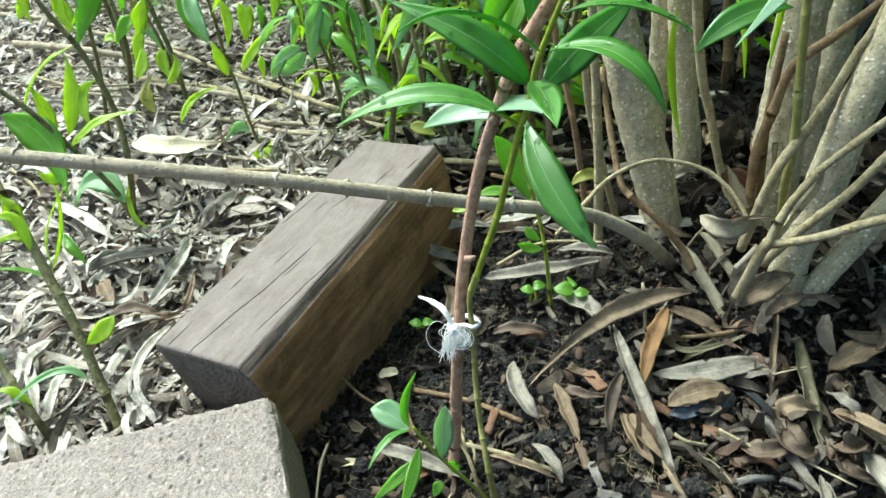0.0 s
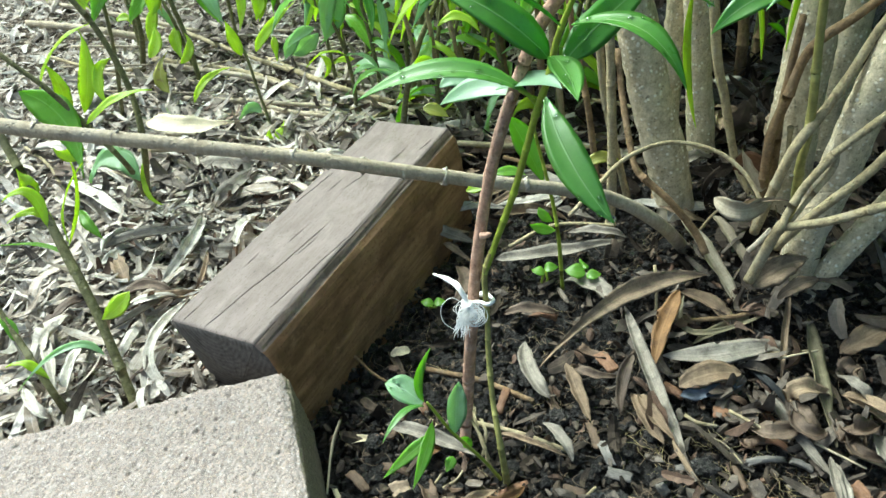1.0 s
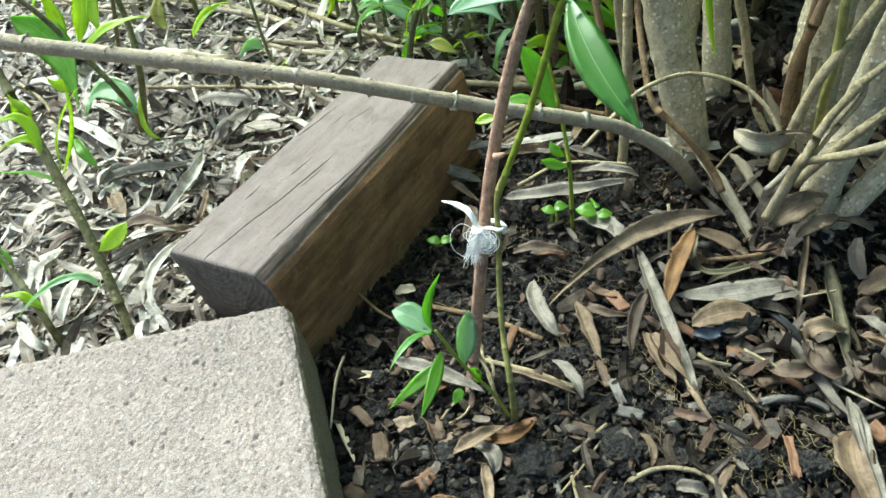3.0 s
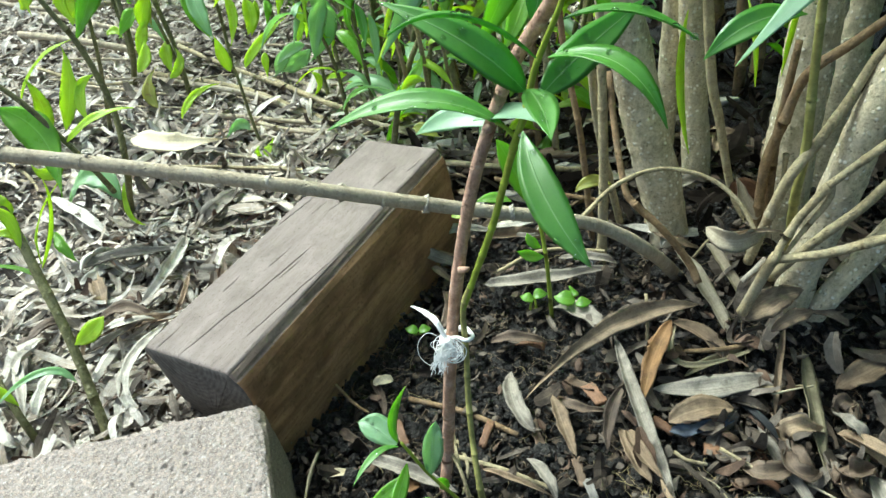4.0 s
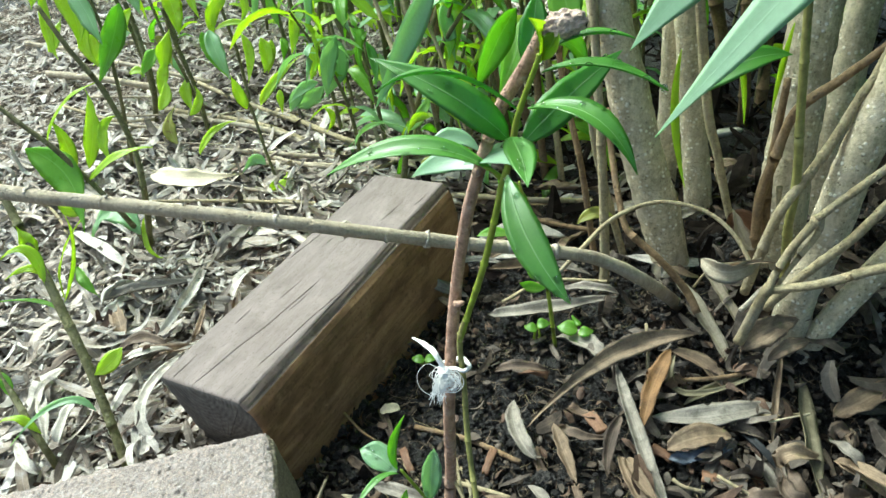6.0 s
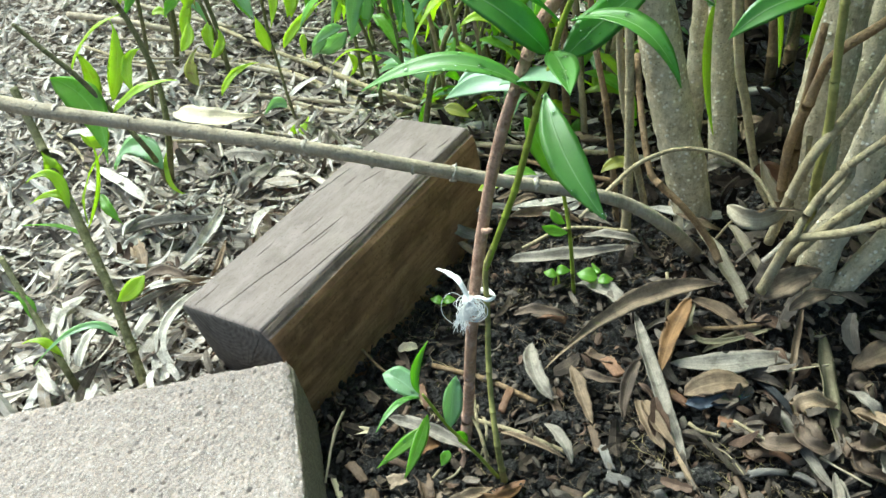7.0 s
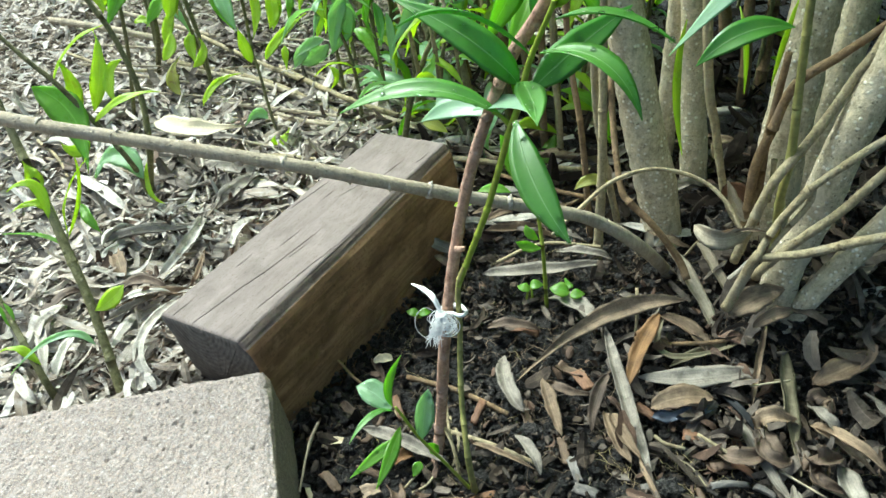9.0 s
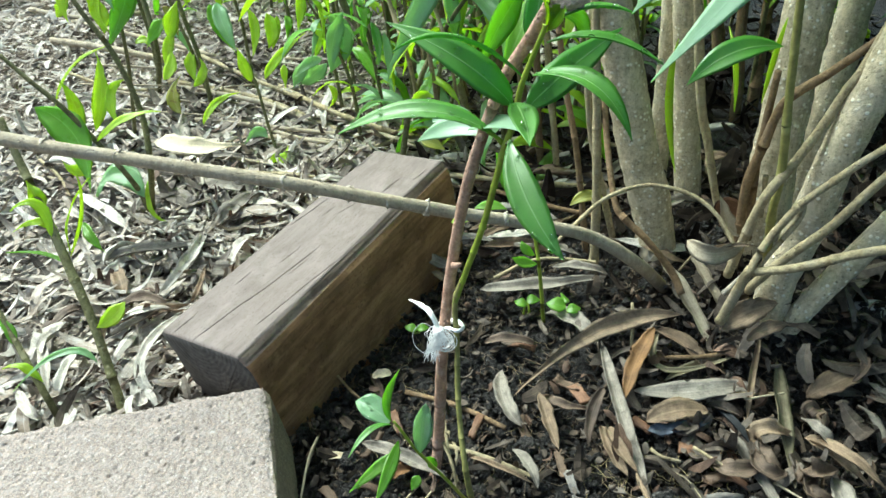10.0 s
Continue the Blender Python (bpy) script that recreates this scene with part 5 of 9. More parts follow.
stem(shrub, "cane", BARK_OLIVE, 0.11, [(-0.112, 1.180, -0.010, 0.0057), (-0.140, 1.350, -0.024, 0.0064), (-0.153, 1.350, 0.065, 0.0061), (-0.164, 1.370, 0.121, 0.0061), (-0.175, 1.400, 0.302, 0.0051)], sides=8, step=0.012, bulge=1.2)
stem(shrub, "cane", BARK_BROWN, 0.11, [(0.381, 0.883, -0.010, 0.0078), (0.488, 1.150, -0.074, 0.0097), (0.479, 1.150, 0.061, 0.0091), (0.472, 1.170, 0.145, 0.0088), (0.468, 1.200, 0.302, 0.0075)], sides=8, step=0.012, bulge=1.2)
stem(shrub, "cane", BARK_BROWN, 0.11, [(0.395, 0.867, -0.010, 0.0077), (0.534, 1.200, -0.113, 0.0101), (0.528, 1.200, 0.033, 0.0095), (0.529, 1.220, 0.124, 0.0092), (0.531, 1.250, 0.288, 0.0078)], sides=8, step=0.012, bulge=1.2)
stem(shrub, "cane", BARK_CANE, 0.11, [(0.293, 0.956, -0.010, 0.0074), (0.376, 1.300, -0.112, 0.0096), (0.343, 1.300, 0.021, 0.0091), (0.337, 1.320, 0.103, 0.0089), (0.310, 1.350, 0.281, 0.0075)], sides=8, step=0.012, bulge=1.2)
stem(shrub, "cane", BARK_BROWN, 0.11, [(0.209, 1.018, -0.010, 0.0069), (0.259, 1.350, -0.103, 0.0088), (0.228, 1.350, 0.018, 0.0083), (0.211, 1.370, 0.095, 0.0082), (0.179, 1.400, 0.279, 0.0069)], sides=8, step=0.012, bulge=1.2)
stem(shrub, "cane", BARK_CANE, 0.11, [(0.107, 1.069, -0.010, 0.0071), (0.121, 1.450, -0.124, 0.0093), (0.093, 1.450, -0.005, 0.0089), (0.084, 1.470, 0.069, 0.0087), (0.056, 1.500, 0.267, 0.0074)], sides=8, step=0.012, bulge=1.2)
stem(shrub, "cane", BARK_BROWN, 0.11, [(0.161, 1.043, -0.010, 0.0070), (0.212, 1.500, -0.164, 0.0097), (0.189, 1.500, -0.036, 0.0092), (0.171, 1.520, 0.046, 0.0090), (0.143, 1.550, 0.251, 0.0076)], sides=8, step=0.012, bulge=1.2)
stem(shrub, "cane", BARK_BROWN, 0.11, [(0.422, 0.923, -0.010, 0.0097), (0.580, 1.350, -0.151, 0.0134), (0.518, 1.350, 0.007, 0.0126), (0.496, 1.370, 0.105, 0.0122), (0.444, 1.400, 0.289, 0.0103)], sides=8, step=0.012, bulge=1.2)
stem(shrub, "cane", BARK_BROWN, 0.11, [(0.362, 0.886, -0.010, 0.0070), (0.462, 1.200, -0.120, 0.0091), (0.434, 1.200, 0.000, 0.0087), (0.416, 1.220, 0.075, 0.0085), (0.381, 1.250, 0.248, 0.0071)], sides=8, step=0.012, bulge=1.2)
leaf(shrub, "leaf", LEAF_PALE_SHEEN, (0.165, 0.205, 0.587), (0.125, 0.198, 0.546), (0.081, 0.191, 0.496), 0.0145, (-0.5, -0.6, 0.6), end=1.25, along=22, cup=0.06)
leaf(shrub, "leaf", LEAF_PALE_SHEEN, (0.160, 0.288, 0.556), (0.122, 0.277, 0.523), (0.09, 0.268, 0.491), 0.0190, (-0.3, -0.7, 0.6), end=1.25, along=22, cup=0.06)
leaf(shrub, "leaf", LEAF_DARK, (0.307, 0.623, 0.338), (0.262, 0.616, 0.336), (0.224, 0.611, 0.308), 0.0235, (0.3, -0.5, 0.8))
leaf(shrub, "leaf", LEAF_YOUNG, (0.266, 0.651, 0.347), (0.269, 0.63, 0.32), (0.271, 0.609, 0.283), 0.0194, (0.8, -0.5, 0.1))
leaf(shrub, "leaf", LEAF_YOUNG, (0.249, 0.742, 0.302), (0.238, 0.707, 0.247), (0.246, 0.667, 0.186), 0.0124, (0.5, -0.8, 0.2))
leaf(shrub, "leaf", LEAF_YOUNG, (0.344, 0.714, 0.332), (0.328, 0.69, 0.299), (0.317, 0.664, 0.265), 0.0138, (0.7, -0.6, 0.2))
leaf(shrub, "leaf", LEAF_MID, (0.075, 0.613, 0.396), (0.058, 0.588, 0.379), (0.039, 0.575, 0.345), 0.0226, (0.4, -0.8, 0.3))
leaf(shrub, "leaf", LEAF_MID, (0.083, 0.63, 0.385), (0.074, 0.602, 0.364), (0.059, 0.592, 0.333), 0.0198, (-0.4, -0.8, 0.3))
leaf(shrub, "leaf", LEAF_DARK, (0.09, 0.601, 0.412), (0.085, 0.581, 0.385), (0.078, 0.575, 0.361), 0.0239, (0.1, -0.9, 0.3))
leaf(shrub, "leaf", LEAF_MID, (0.11, 0.631, 0.419), (0.115, 0.615, 0.397), (0.119, 0.603, 0.381), 0.0274, (-0.2, -0.9, 0.3))
leaf(shrub, "leaf", LEAF_PALE_SHEEN, (0.017, 0.444, 0.472), (0.002, 0.421, 0.45), (-0.02, 0.396, 0.416), 0.0141, (0.4, -0.7, 0.4))
leaf(shrub, "leaf", LEAF_MID, (0.06, 0.69, 0.2), (0.076, 0.681, 0.171), (0.095, 0.664, 0.132), 0.0268, (0.4, -0.8, 0.4))
leaf(shrub, "leaf", LEAF_YOUNG, (0.012, 0.629, 0.152), (0.023, 0.627, 0.157), (0.037, 0.624, 0.162), 0.0111, (0, -0.6, 0.8))
leaf(shrub, "leaf", LEAF_MID, (0.035, 0.587, 0.196), (0.051, 0.588, 0.198), (0.066, 0.586, 0.195), 0.0113, (0, -0.4, 0.9))
leaf(shrub, "leaf", LEAF_SICK, (-0.032, 0.896, 0.107), (-0.018, 0.894, 0.105), (0.002, 0.888, 0.097), 0.0191, (0, -0.5, 0.8))
leaf(shrub, "leaf", LEAF_SICK, (0.155, 0.757, 0.089), (0.175, 0.764, 0.098), (0.198, 0.761, 0.094), 0.0159, (0, -0.5, 0.8))

# ---- seedlings and weeds ----
weed = thing("weed_seedling", "thin green weed stem growing out of the soil", "weed", at=(0.13, 0.66, 0))
stem(weed, "stem", STEM_GREEN, 0.05, [(0.117, 0.643, 0.000, 0.0023), (0.107, 0.628, 0.084, 0.0021), (0.100, 0.636, 0.129, 0.0020), (0.086, 0.642, 0.186, 0.0017), (0.078, 0.642, 0.219, 0.0013)], sides=8)
leaf(weed, "leaf", LEAF_MID, (0.104, 0.631, 0.096), (0.088, 0.628, 0.1), (0.076, 0.627, 0.108), 0.0128, (0, -0.5, 0.8))
leaf(weed, "leaf", LEAF_MID, (0.101, 0.636, 0.104), (0.091, 0.636, 0.112), (0.087, 0.642, 0.119), 0.0105, (0, -0.7, 0.6))
weed = thing("weed_seedling", "tiny weed seedling with round bright green leaves", "weed", "tiny weeds", at=(0.097, 0.653, 0))
stem(weed, "stem", STEM_GREEN, 0, [(0.098, 0.655, -0.002, 0.0016), (0.093, 0.646, 0.015, 0.0014), (0.096, 0.649, 0.025, 0.0013)], sides=6)
leaf(weed, "leaf", LEAF_MID, (0.097, 0.648, 0.025), (0.089, 0.648, 0.028), (0.083, 0.654, 0.025), 0.0120, (0, -0.35, 0.9), along=8, shape=0.75, cup=0.15)
stem(weed, "stem", STEM_GREEN, 0, [(0.098, 0.655, -0.002, 0.0016), (0.100, 0.648, 0.015, 0.0014), (0.098, 0.655, 0.025, 0.0013)], sides=6)
leaf(weed, "leaf", LEAF_MID, (0.097, 0.654, 0.025), (0.104, 0.653, 0.028), (0.113, 0.656, 0.025), 0.0131, (0, -0.35, 0.9), along=8, shape=0.75, cup=0.15)
weed = thing("weed_seedling", "tiny weed seedling with round bright green leaves", "weed", "tiny weeds", at=(0.136, 0.649, 0))
stem(weed, "stem", STEM_GREEN, 0, [(0.137, 0.651, -0.002, 0.0016), (0.132, 0.642, 0.015, 0.0014), (0.139, 0.645, 0.025, 0.0013)], sides=6)
leaf(weed, "leaf", LEAF_MID, (0.141, 0.643, 0.025), (0.129, 0.644, 0.028), (0.119, 0.65, 0.025), 0.0190, (0, -0.35, 0.9), along=8, shape=0.75, cup=0.15)
stem(weed, "stem", STEM_GREEN, 0, [(0.137, 0.651, -0.002, 0.0016), (0.138, 0.647, 0.015, 0.0014), (0.139, 0.656, 0.025, 0.0013)], sides=6)
leaf(weed, "leaf", LEAF_MID, (0.138, 0.655, 0.025), (0.141, 0.655, 0.028), (0.144, 0.659, 0.025), 0.0151, (0, -0.35, 0.9), along=8, shape=0.75, cup=0.15)
stem(weed, "stem", STEM_GREEN, 0, [(0.137, 0.651, -0.002, 0.0016), (0.142, 0.638, 0.015, 0.0014), (0.143, 0.638, 0.025, 0.0012)], sides=6)
leaf(weed, "leaf", LEAF_MID, (0.141, 0.638, 0.025), (0.149, 0.636, 0.028), (0.158, 0.64, 0.025), 0.0129, (0, -0.35, 0.9), along=8, shape=0.75, cup=0.15)
weed = thing("weed_seedling", "tiny weed seedling with round bright green leaves", "weed", "tiny weeds", at=(-0.03, 0.628, 0))
stem(weed, "stem", STEM_GREEN, 0, [(-0.030, 0.631, -0.002, 0.0016), (-0.033, 0.612, 0.015, 0.0013), (-0.030, 0.607, 0.025, 0.0012)], sides=6)
leaf(weed, "leaf", LEAF_MID, (-0.028, 0.606, 0.025), (-0.035, 0.606, 0.028), (-0.042, 0.611, 0.025), 0.0106, (0, -0.35, 0.9), along=8, shape=0.75, cup=0.15)
stem(weed, "stem", STEM_GREEN, 0, [(-0.030, 0.631, -0.002, 0.0016), (-0.026, 0.613, 0.015, 0.0013), (-0.027, 0.608, 0.025, 0.0012)], sides=6)
leaf(weed, "leaf", LEAF_MID, (-0.028, 0.607, 0.025), (-0.021, 0.606, 0.028), (-0.015, 0.61, 0.025), 0.0106, (0, -0.35, 0.9), along=8, shape=0.75, cup=0.15)
weed = thing("garden_shoot", "upright garden shoot with bright green lance-shaped leaves", "shoot", "garden shoots", at=(-0.32, 0.5, 0))
stem(weed, "stem", BARK_OLIVE, 0.1, [(-0.313, 0.483, 0.000, 0.0049), (-0.349, 0.546, 0.083, 0.0047), (-0.379, 0.588, 0.131, 0.0049), (-0.403, 0.621, 0.166, 0.0045), (-0.428, 0.652, 0.199, 0.0043), (-0.457, 0.689, 0.248, 0.0041)], sides=10, bulge=1.15)
leaf(weed, "leaf", LEAF_YOUNG, (-0.376, 0.594, 0.139), (-0.362, 0.618, 0.187), (-0.365, 0.632, 0.223), 0.0063, (0.8, -0.5, 0.2))
leaf(weed, "leaf", LEAF_BLUE, (-0.343, 0.523, 0.06), (-0.375, 0.519, 0.073), (-0.414, 0.484, 0.059), 0.0098, (0, -0.3, 1))
leaf(weed, "leaf", LEAF_MID, (-0.379, 0.589, 0.132), (-0.406, 0.596, 0.141), (-0.438, 0.589, 0.148), 0.0064, (0, -0.3, 1))
leaf(weed, "leaf", LEAF_YOUNG, (-0.394, 0.606, 0.155), (-0.408, 0.617, 0.185), (-0.429, 0.606, 0.188), 0.0135, (0, -0.5, 0.8))
leaf(weed, "leaf", LEAF_YOUNG, (-0.391, 0.612, 0.154), (-0.409, 0.615, 0.167), (-0.431, 0.602, 0.165), 0.0119, (0, -0.5, 0.8))
leaf(weed, "leaf", LEAF_MID, (-0.37, 0.622, 0.159), (-0.353, 0.606, 0.155), (-0.343, 0.596, 0.141), 0.0146, (0.2, -0.7, 0.6))
leaf(weed, "leaf", LEAF_YOUNG, (-0.319, 0.564, 0.102), (-0.332, 0.553, 0.093), (-0.346, 0.544, 0.085), 0.0209, (-0.2, -0.8, 0.55))
leaf(weed, "leaf", LEAF_YOUNG, (-0.38, 0.601, 0.14), (-0.381, 0.625, 0.171), (-0.363, 0.651, 0.198), 0.0065, (-0.6, -0.6, 0.3))
leaf(weed, "leaf", LEAF_YOUNG, (-0.414, 0.63, 0.17), (-0.415, 0.636, 0.186), (-0.425, 0.641, 0.2), 0.0184, (0.2, -0.7, 0.5))
weed = thing("garden_shoot", "upright garden shoot with bright green lance-shaped leaves", "shoot", "garden shoots", at=(-0.42, 0.51, 0))
stem(weed, "stem", BARK_OLIVE, 0.1, [(-0.382, 0.489, 0.000, 0.0037), (-0.394, 0.498, 0.044, 0.0034), (-0.428, 0.535, 0.077, 0.0032), (-0.468, 0.578, 0.118, 0.0030)], sides=10, bulge=1.15)
leaf(weed, "leaf", LEAF_YOUNG, (-0.396, 0.503, 0.05), (-0.41, 0.509, 0.068), (-0.429, 0.503, 0.068), 0.0106, (0, -0.4, 0.9))
leaf(weed, "leaf", LEAF_MID, (-0.428, 0.533, 0.075), (-0.438, 0.543, 0.088), (-0.458, 0.551, 0.098), 0.0135, (0, -0.4, 0.9))
weed = thing("garden_shoot", "upright garden shoot with bright green lance-shaped leaves", "shoot", "garden shoots", at=(-0.43, 0.88, 0))
stem(weed, "stem", BARK_OLIVE, 0.12, [(-0.420, 0.878, 0.000, 0.0047), (-0.368, 0.808, 0.123, 0.0039), (-0.372, 0.831, 0.187, 0.0036), (-0.397, 0.855, 0.252, 0.0033), (-0.426, 0.866, 0.300, 0.0030), (-0.455, 0.887, 0.345, 0.0026)], sides=10, bulge=1.15)
leaf(weed, "leaf", LEAF_YOUNG, (-0.404, 0.856, 0.262), (-0.454, 0.84, 0.232), (-0.479, 0.821, 0.175), 0.0076, (-0.2, -0.3, 1))
leaf(weed, "leaf", LEAF_YOUNG, (-0.434, 0.826, 0.165), (-0.419, 0.849, 0.211), (-0.425, 0.866, 0.25), 0.0245, (0.3, -0.8, 0.4))
leaf(weed, "leaf", LEAF_YOUNG, (-0.402, 0.822, 0.176), (-0.407, 0.844, 0.205), (-0.392, 0.856, 0.22), 0.0167, (-0.3, -0.8, 0.4))
leaf(weed, "leaf", LEAF_YOUNG, (-0.445, 0.809, 0.158), (-0.452, 0.825, 0.196), (-0.46, 0.836, 0.227), 0.0209, (0.3, -0.8, 0.5))
weed = thing("garden_shoot", "upright garden shoot with bright green lance-shaped leaves", "shoot", "garden shoots", at=(-0.43, 0.88, 0))
stem(weed, "stem", BARK_OLIVE, 0.1, [(-0.417, 0.878, 0.000, 0.0042), (-0.374, 0.767, 0.119, 0.0033), (-0.410, 0.774, 0.179, 0.0030), (-0.442, 0.781, 0.221, 0.0029), (-0.466, 0.786, 0.244, 0.0027), (-0.500, 0.797, 0.275, 0.0025)], sides=10, bulge=1.15)
leaf(weed, "leaf", LEAF_YOUNG, (-0.408, 0.774, 0.178), (-0.367, 0.779, 0.201), (-0.327, 0.785, 0.21), 0.0158, (-0.2, -0.55, 0.8))
leaf(weed, "leaf", LEAF_MID, (-0.469, 0.792, 0.218), (-0.435, 0.764, 0.181), (-0.398, 0.722, 0.143), 0.0484, (0.2, -0.75, 0.6))
leaf(weed, "leaf", LEAF_YOUNG, (-0.418, 0.771, 0.157), (-0.432, 0.759, 0.15), (-0.451, 0.758, 0.157), 0.0214, (0.2, -0.7, 0.5))
leaf(weed, "leaf", LEAF_BLUE, (-0.362, 0.77, 0.107), (-0.401, 0.78, 0.12), (-0.429, 0.769, 0.105), 0.0334, (0.1, -0.6, 0.7))
leaf(weed, "leaf", LEAF_YOUNG, (-0.368, 0.787, 0.113), (-0.357, 0.758, 0.091), (-0.341, 0.749, 0.078), 0.0122, (-0.3, -0.7, 0.4))
weed = thing("garden_shoot", "upright garden shoot with bright green lance-shaped leaves", "shoot", "garden shoots", at=(-0.36, 1.2, 0))
stem(weed, "stem", BARK_OLIVE, 0.12, [(-0.411, 1.195, 0.000, 0.0039), (-0.414, 1.200, 0.095, 0.0038), (-0.438, 1.226, 0.180, 0.0037), (-0.449, 1.239, 0.230, 0.0030)], sides=10, bulge=1.15)
leaf(weed, "leaf", LEAF_YOUNG, (-0.422, 1.168, 0.07), (-0.411, 1.185, 0.092), (-0.414, 1.2, 0.112), 0.0184, (0.2, -0.8, 0.5))
leaf(weed, "leaf", LEAF_SICK, (-0.429, 1.108, 0.056), (-0.449, 1.124, 0.078), (-0.429, 1.142, 0.102), 0.0297, (0.2, -0.8, 0.5))
leaf(weed, "leaf", LEAF_YOUNG, (-0.459, 1.138, 0.097), (-0.448, 1.154, 0.117), (-0.45, 1.169, 0.137), 0.0238, (0, -0.8, 0.5))
leaf(weed, "leaf", LEAF_BLUE, (-0.357, 1.164, 0.214), (-0.343, 1.133, 0.189), (-0.324, 1.108, 0.156), 0.0296, (0.4, -0.8, 0.3))
leaf(weed, "leaf", LEAF_YOUNG, (-0.456, 1.181, 0.153), (-0.444, 1.196, 0.174), (-0.443, 1.218, 0.202), 0.0267, (0.3, -0.8, 0.4))
weed = thing("garden_shoot", "upright garden shoot with bright green lance-shaped leaves", "shoot", "garden shoots", at=(-0.55, 1.2, 0))
stem(weed, "stem", BARK_OLIVE, 0.12, [(-0.548, 1.316, 0.000, 0.0049), (-0.510, 1.262, 0.095, 0.0046), (-0.525, 1.295, 0.172, 0.0045), (-0.532, 1.299, 0.227, 0.0038)], sides=10, bulge=1.15)
leaf(weed, "leaf", LEAF_YOUNG, (-0.567, 1.217, 0.202), (-0.564, 1.201, 0.18), (-0.557, 1.185, 0.159), 0.0297, (0.3, -0.8, 0.4))
leaf(weed, "leaf", LEAF_MID, (-0.472, 1.252, 0.165), (-0.488, 1.236, 0.143), (-0.513, 1.22, 0.123), 0.0309, (-0.3, -0.8, 0.4))
leaf(weed, "leaf", LEAF_YOUNG, (-0.639, 1.204, 0.184), (-0.625, 1.214, 0.198), (-0.618, 1.236, 0.226), 0.0223, (0.3, -0.8, 0.4))
weed = thing("garden_shoot", "upright garden shoot with bright green lance-shaped leaves", "shoot", "garden shoots", at=(-0.23, 1.05, 0))
stem(weed, "stem", BARK_OLIVE, 0.12, [(-0.260, 1.023, 0.000, 0.0023), (-0.277, 1.048, 0.060, 0.0023), (-0.289, 1.066, 0.117, 0.0023), (-0.298, 1.072, 0.141, 0.0022)], sides=10, bulge=1.15)
leaf(weed, "leaf", LEAF_YOUNG, (-0.296, 1.059, 0.125), (-0.303, 1.067, 0.152), (-0.312, 1.072, 0.175), 0.0192, (0.4, -0.8, 0.4))
leaf(weed, "leaf", LEAF_YOUNG, (-0.273, 1.062, 0.128), (-0.245, 1.065, 0.166), (-0.207, 1.084, 0.191), 0.0191, (-0.4, -0.7, 0.5))
leaf(weed, "leaf", LEAF_YOUNG, (-0.361, 1.003, 0.083), (-0.34, 1.023, 0.11), (-0.304, 1.031, 0.121), 0.0150, (-0.3, -0.6, 0.8))
leaf(weed, "leaf", LEAF_BLUE, (-0.271, 1.008, 0.057), (-0.287, 1.014, 0.065), (-0.305, 1.001, 0.048), 0.0180, (0, -0.7, 0.5))
leaf(weed, "leaf", LEAF_YOUNG, (-0.258, 0.994, 0.022), (-0.244, 0.991, 0.034), (-0.239, 1.001, 0.047), 0.0166, (-0.3, -0.7, 0.4))
leaf(weed, "leaf", LEAF_YOUNG, (-0.258, 0.992, 0.018), (-0.261, 0.988, 0.03), (-0.26, 0.995, 0.039), 0.0125, (0.3, -0.7, 0.4))
weed = thing("garden_shoot", "upright garden shoot with bright green lance-shaped leaves", "shoot", "garden shoots", at=(-0.15, 1.15, 0))
stem(weed, "stem", BARK_OLIVE, 0.12, [(-0.162, 1.243, 0.000, 0.0034), (-0.174, 1.290, 0.049, 0.0034), (-0.186, 1.289, 0.131, 0.0033), (-0.193, 1.304, 0.184, 0.0032)], sides=10, bulge=1.15)
leaf(weed, "leaf", LEAF_BLUE, (-0.152, 1.1, 0.213), (-0.158, 1.071, 0.174), (-0.172, 1.044, 0.137), 0.0340, (0.3, -0.9, 0.2))
leaf(weed, "leaf", LEAF_YOUNG, (-0.214, 1.252, 0.165), (-0.209, 1.23, 0.135), (-0.217, 1.211, 0.11), 0.0170, (0.3, -0.8, 0.3))
leaf(weed, "leaf", LEAF_YOUNG, (-0.3, 1.3, 0.145), (-0.3, 1.283, 0.122), (-0.308, 1.264, 0.098), 0.0209, (0.4, -0.8, 0.3))
leaf(weed, "leaf", LEAF_BLUE, (-0.229, 1.155, 0.119), (-0.239, 1.14, 0.098), (-0.249, 1.129, 0.085), 0.0252, (0.4, -0.8, 0.3))
leaf(weed, "leaf", LEAF_BLUE, (-0.198, 1.154, 0.117), (-0.213, 1.139, 0.097), (-0.24, 1.134, 0.091), 0.0297, (0.1, -0.8, 0.4))
leaf(weed, "leaf", LEAF_DARK, (-0.118, 1.193, 0.169), (-0.112, 1.172, 0.141), (-0.106, 1.147, 0.109), 0.0193, (0.3, -0.8, 0.3))
leaf(weed, "leaf", LEAF_BLUE, (-0.093, 1.083, 0.19), (-0.08, 1.058, 0.157), (-0.087, 1.034, 0.125), 0.0163, (0.3, -0.8, 0.3))
leaf(weed, "leaf", LEAF_MID, (-0.048, 0.921, 0.141), (-0.024, 0.938, 0.163), (-0.014, 0.957, 0.189), 0.0223, (-0.3, -0.8, 0.4))
weed = thing("garden_shoot", "upright garden shoot with hanging yellow-green and grey-green leaves", "shoot", "garden shoots", at=(-0.55, 1.15, 0))
stem(weed, "stem", BARK_OLIVE, 0.12, [(-0.523, 1.113, 0.000, 0.0032), (-0.441, 0.984, 0.187, 0.0026), (-0.441, 0.994, 0.287, 0.0023), (-0.462, 1.021, 0.360, 0.0020)], sides=10, bulge=1.15)
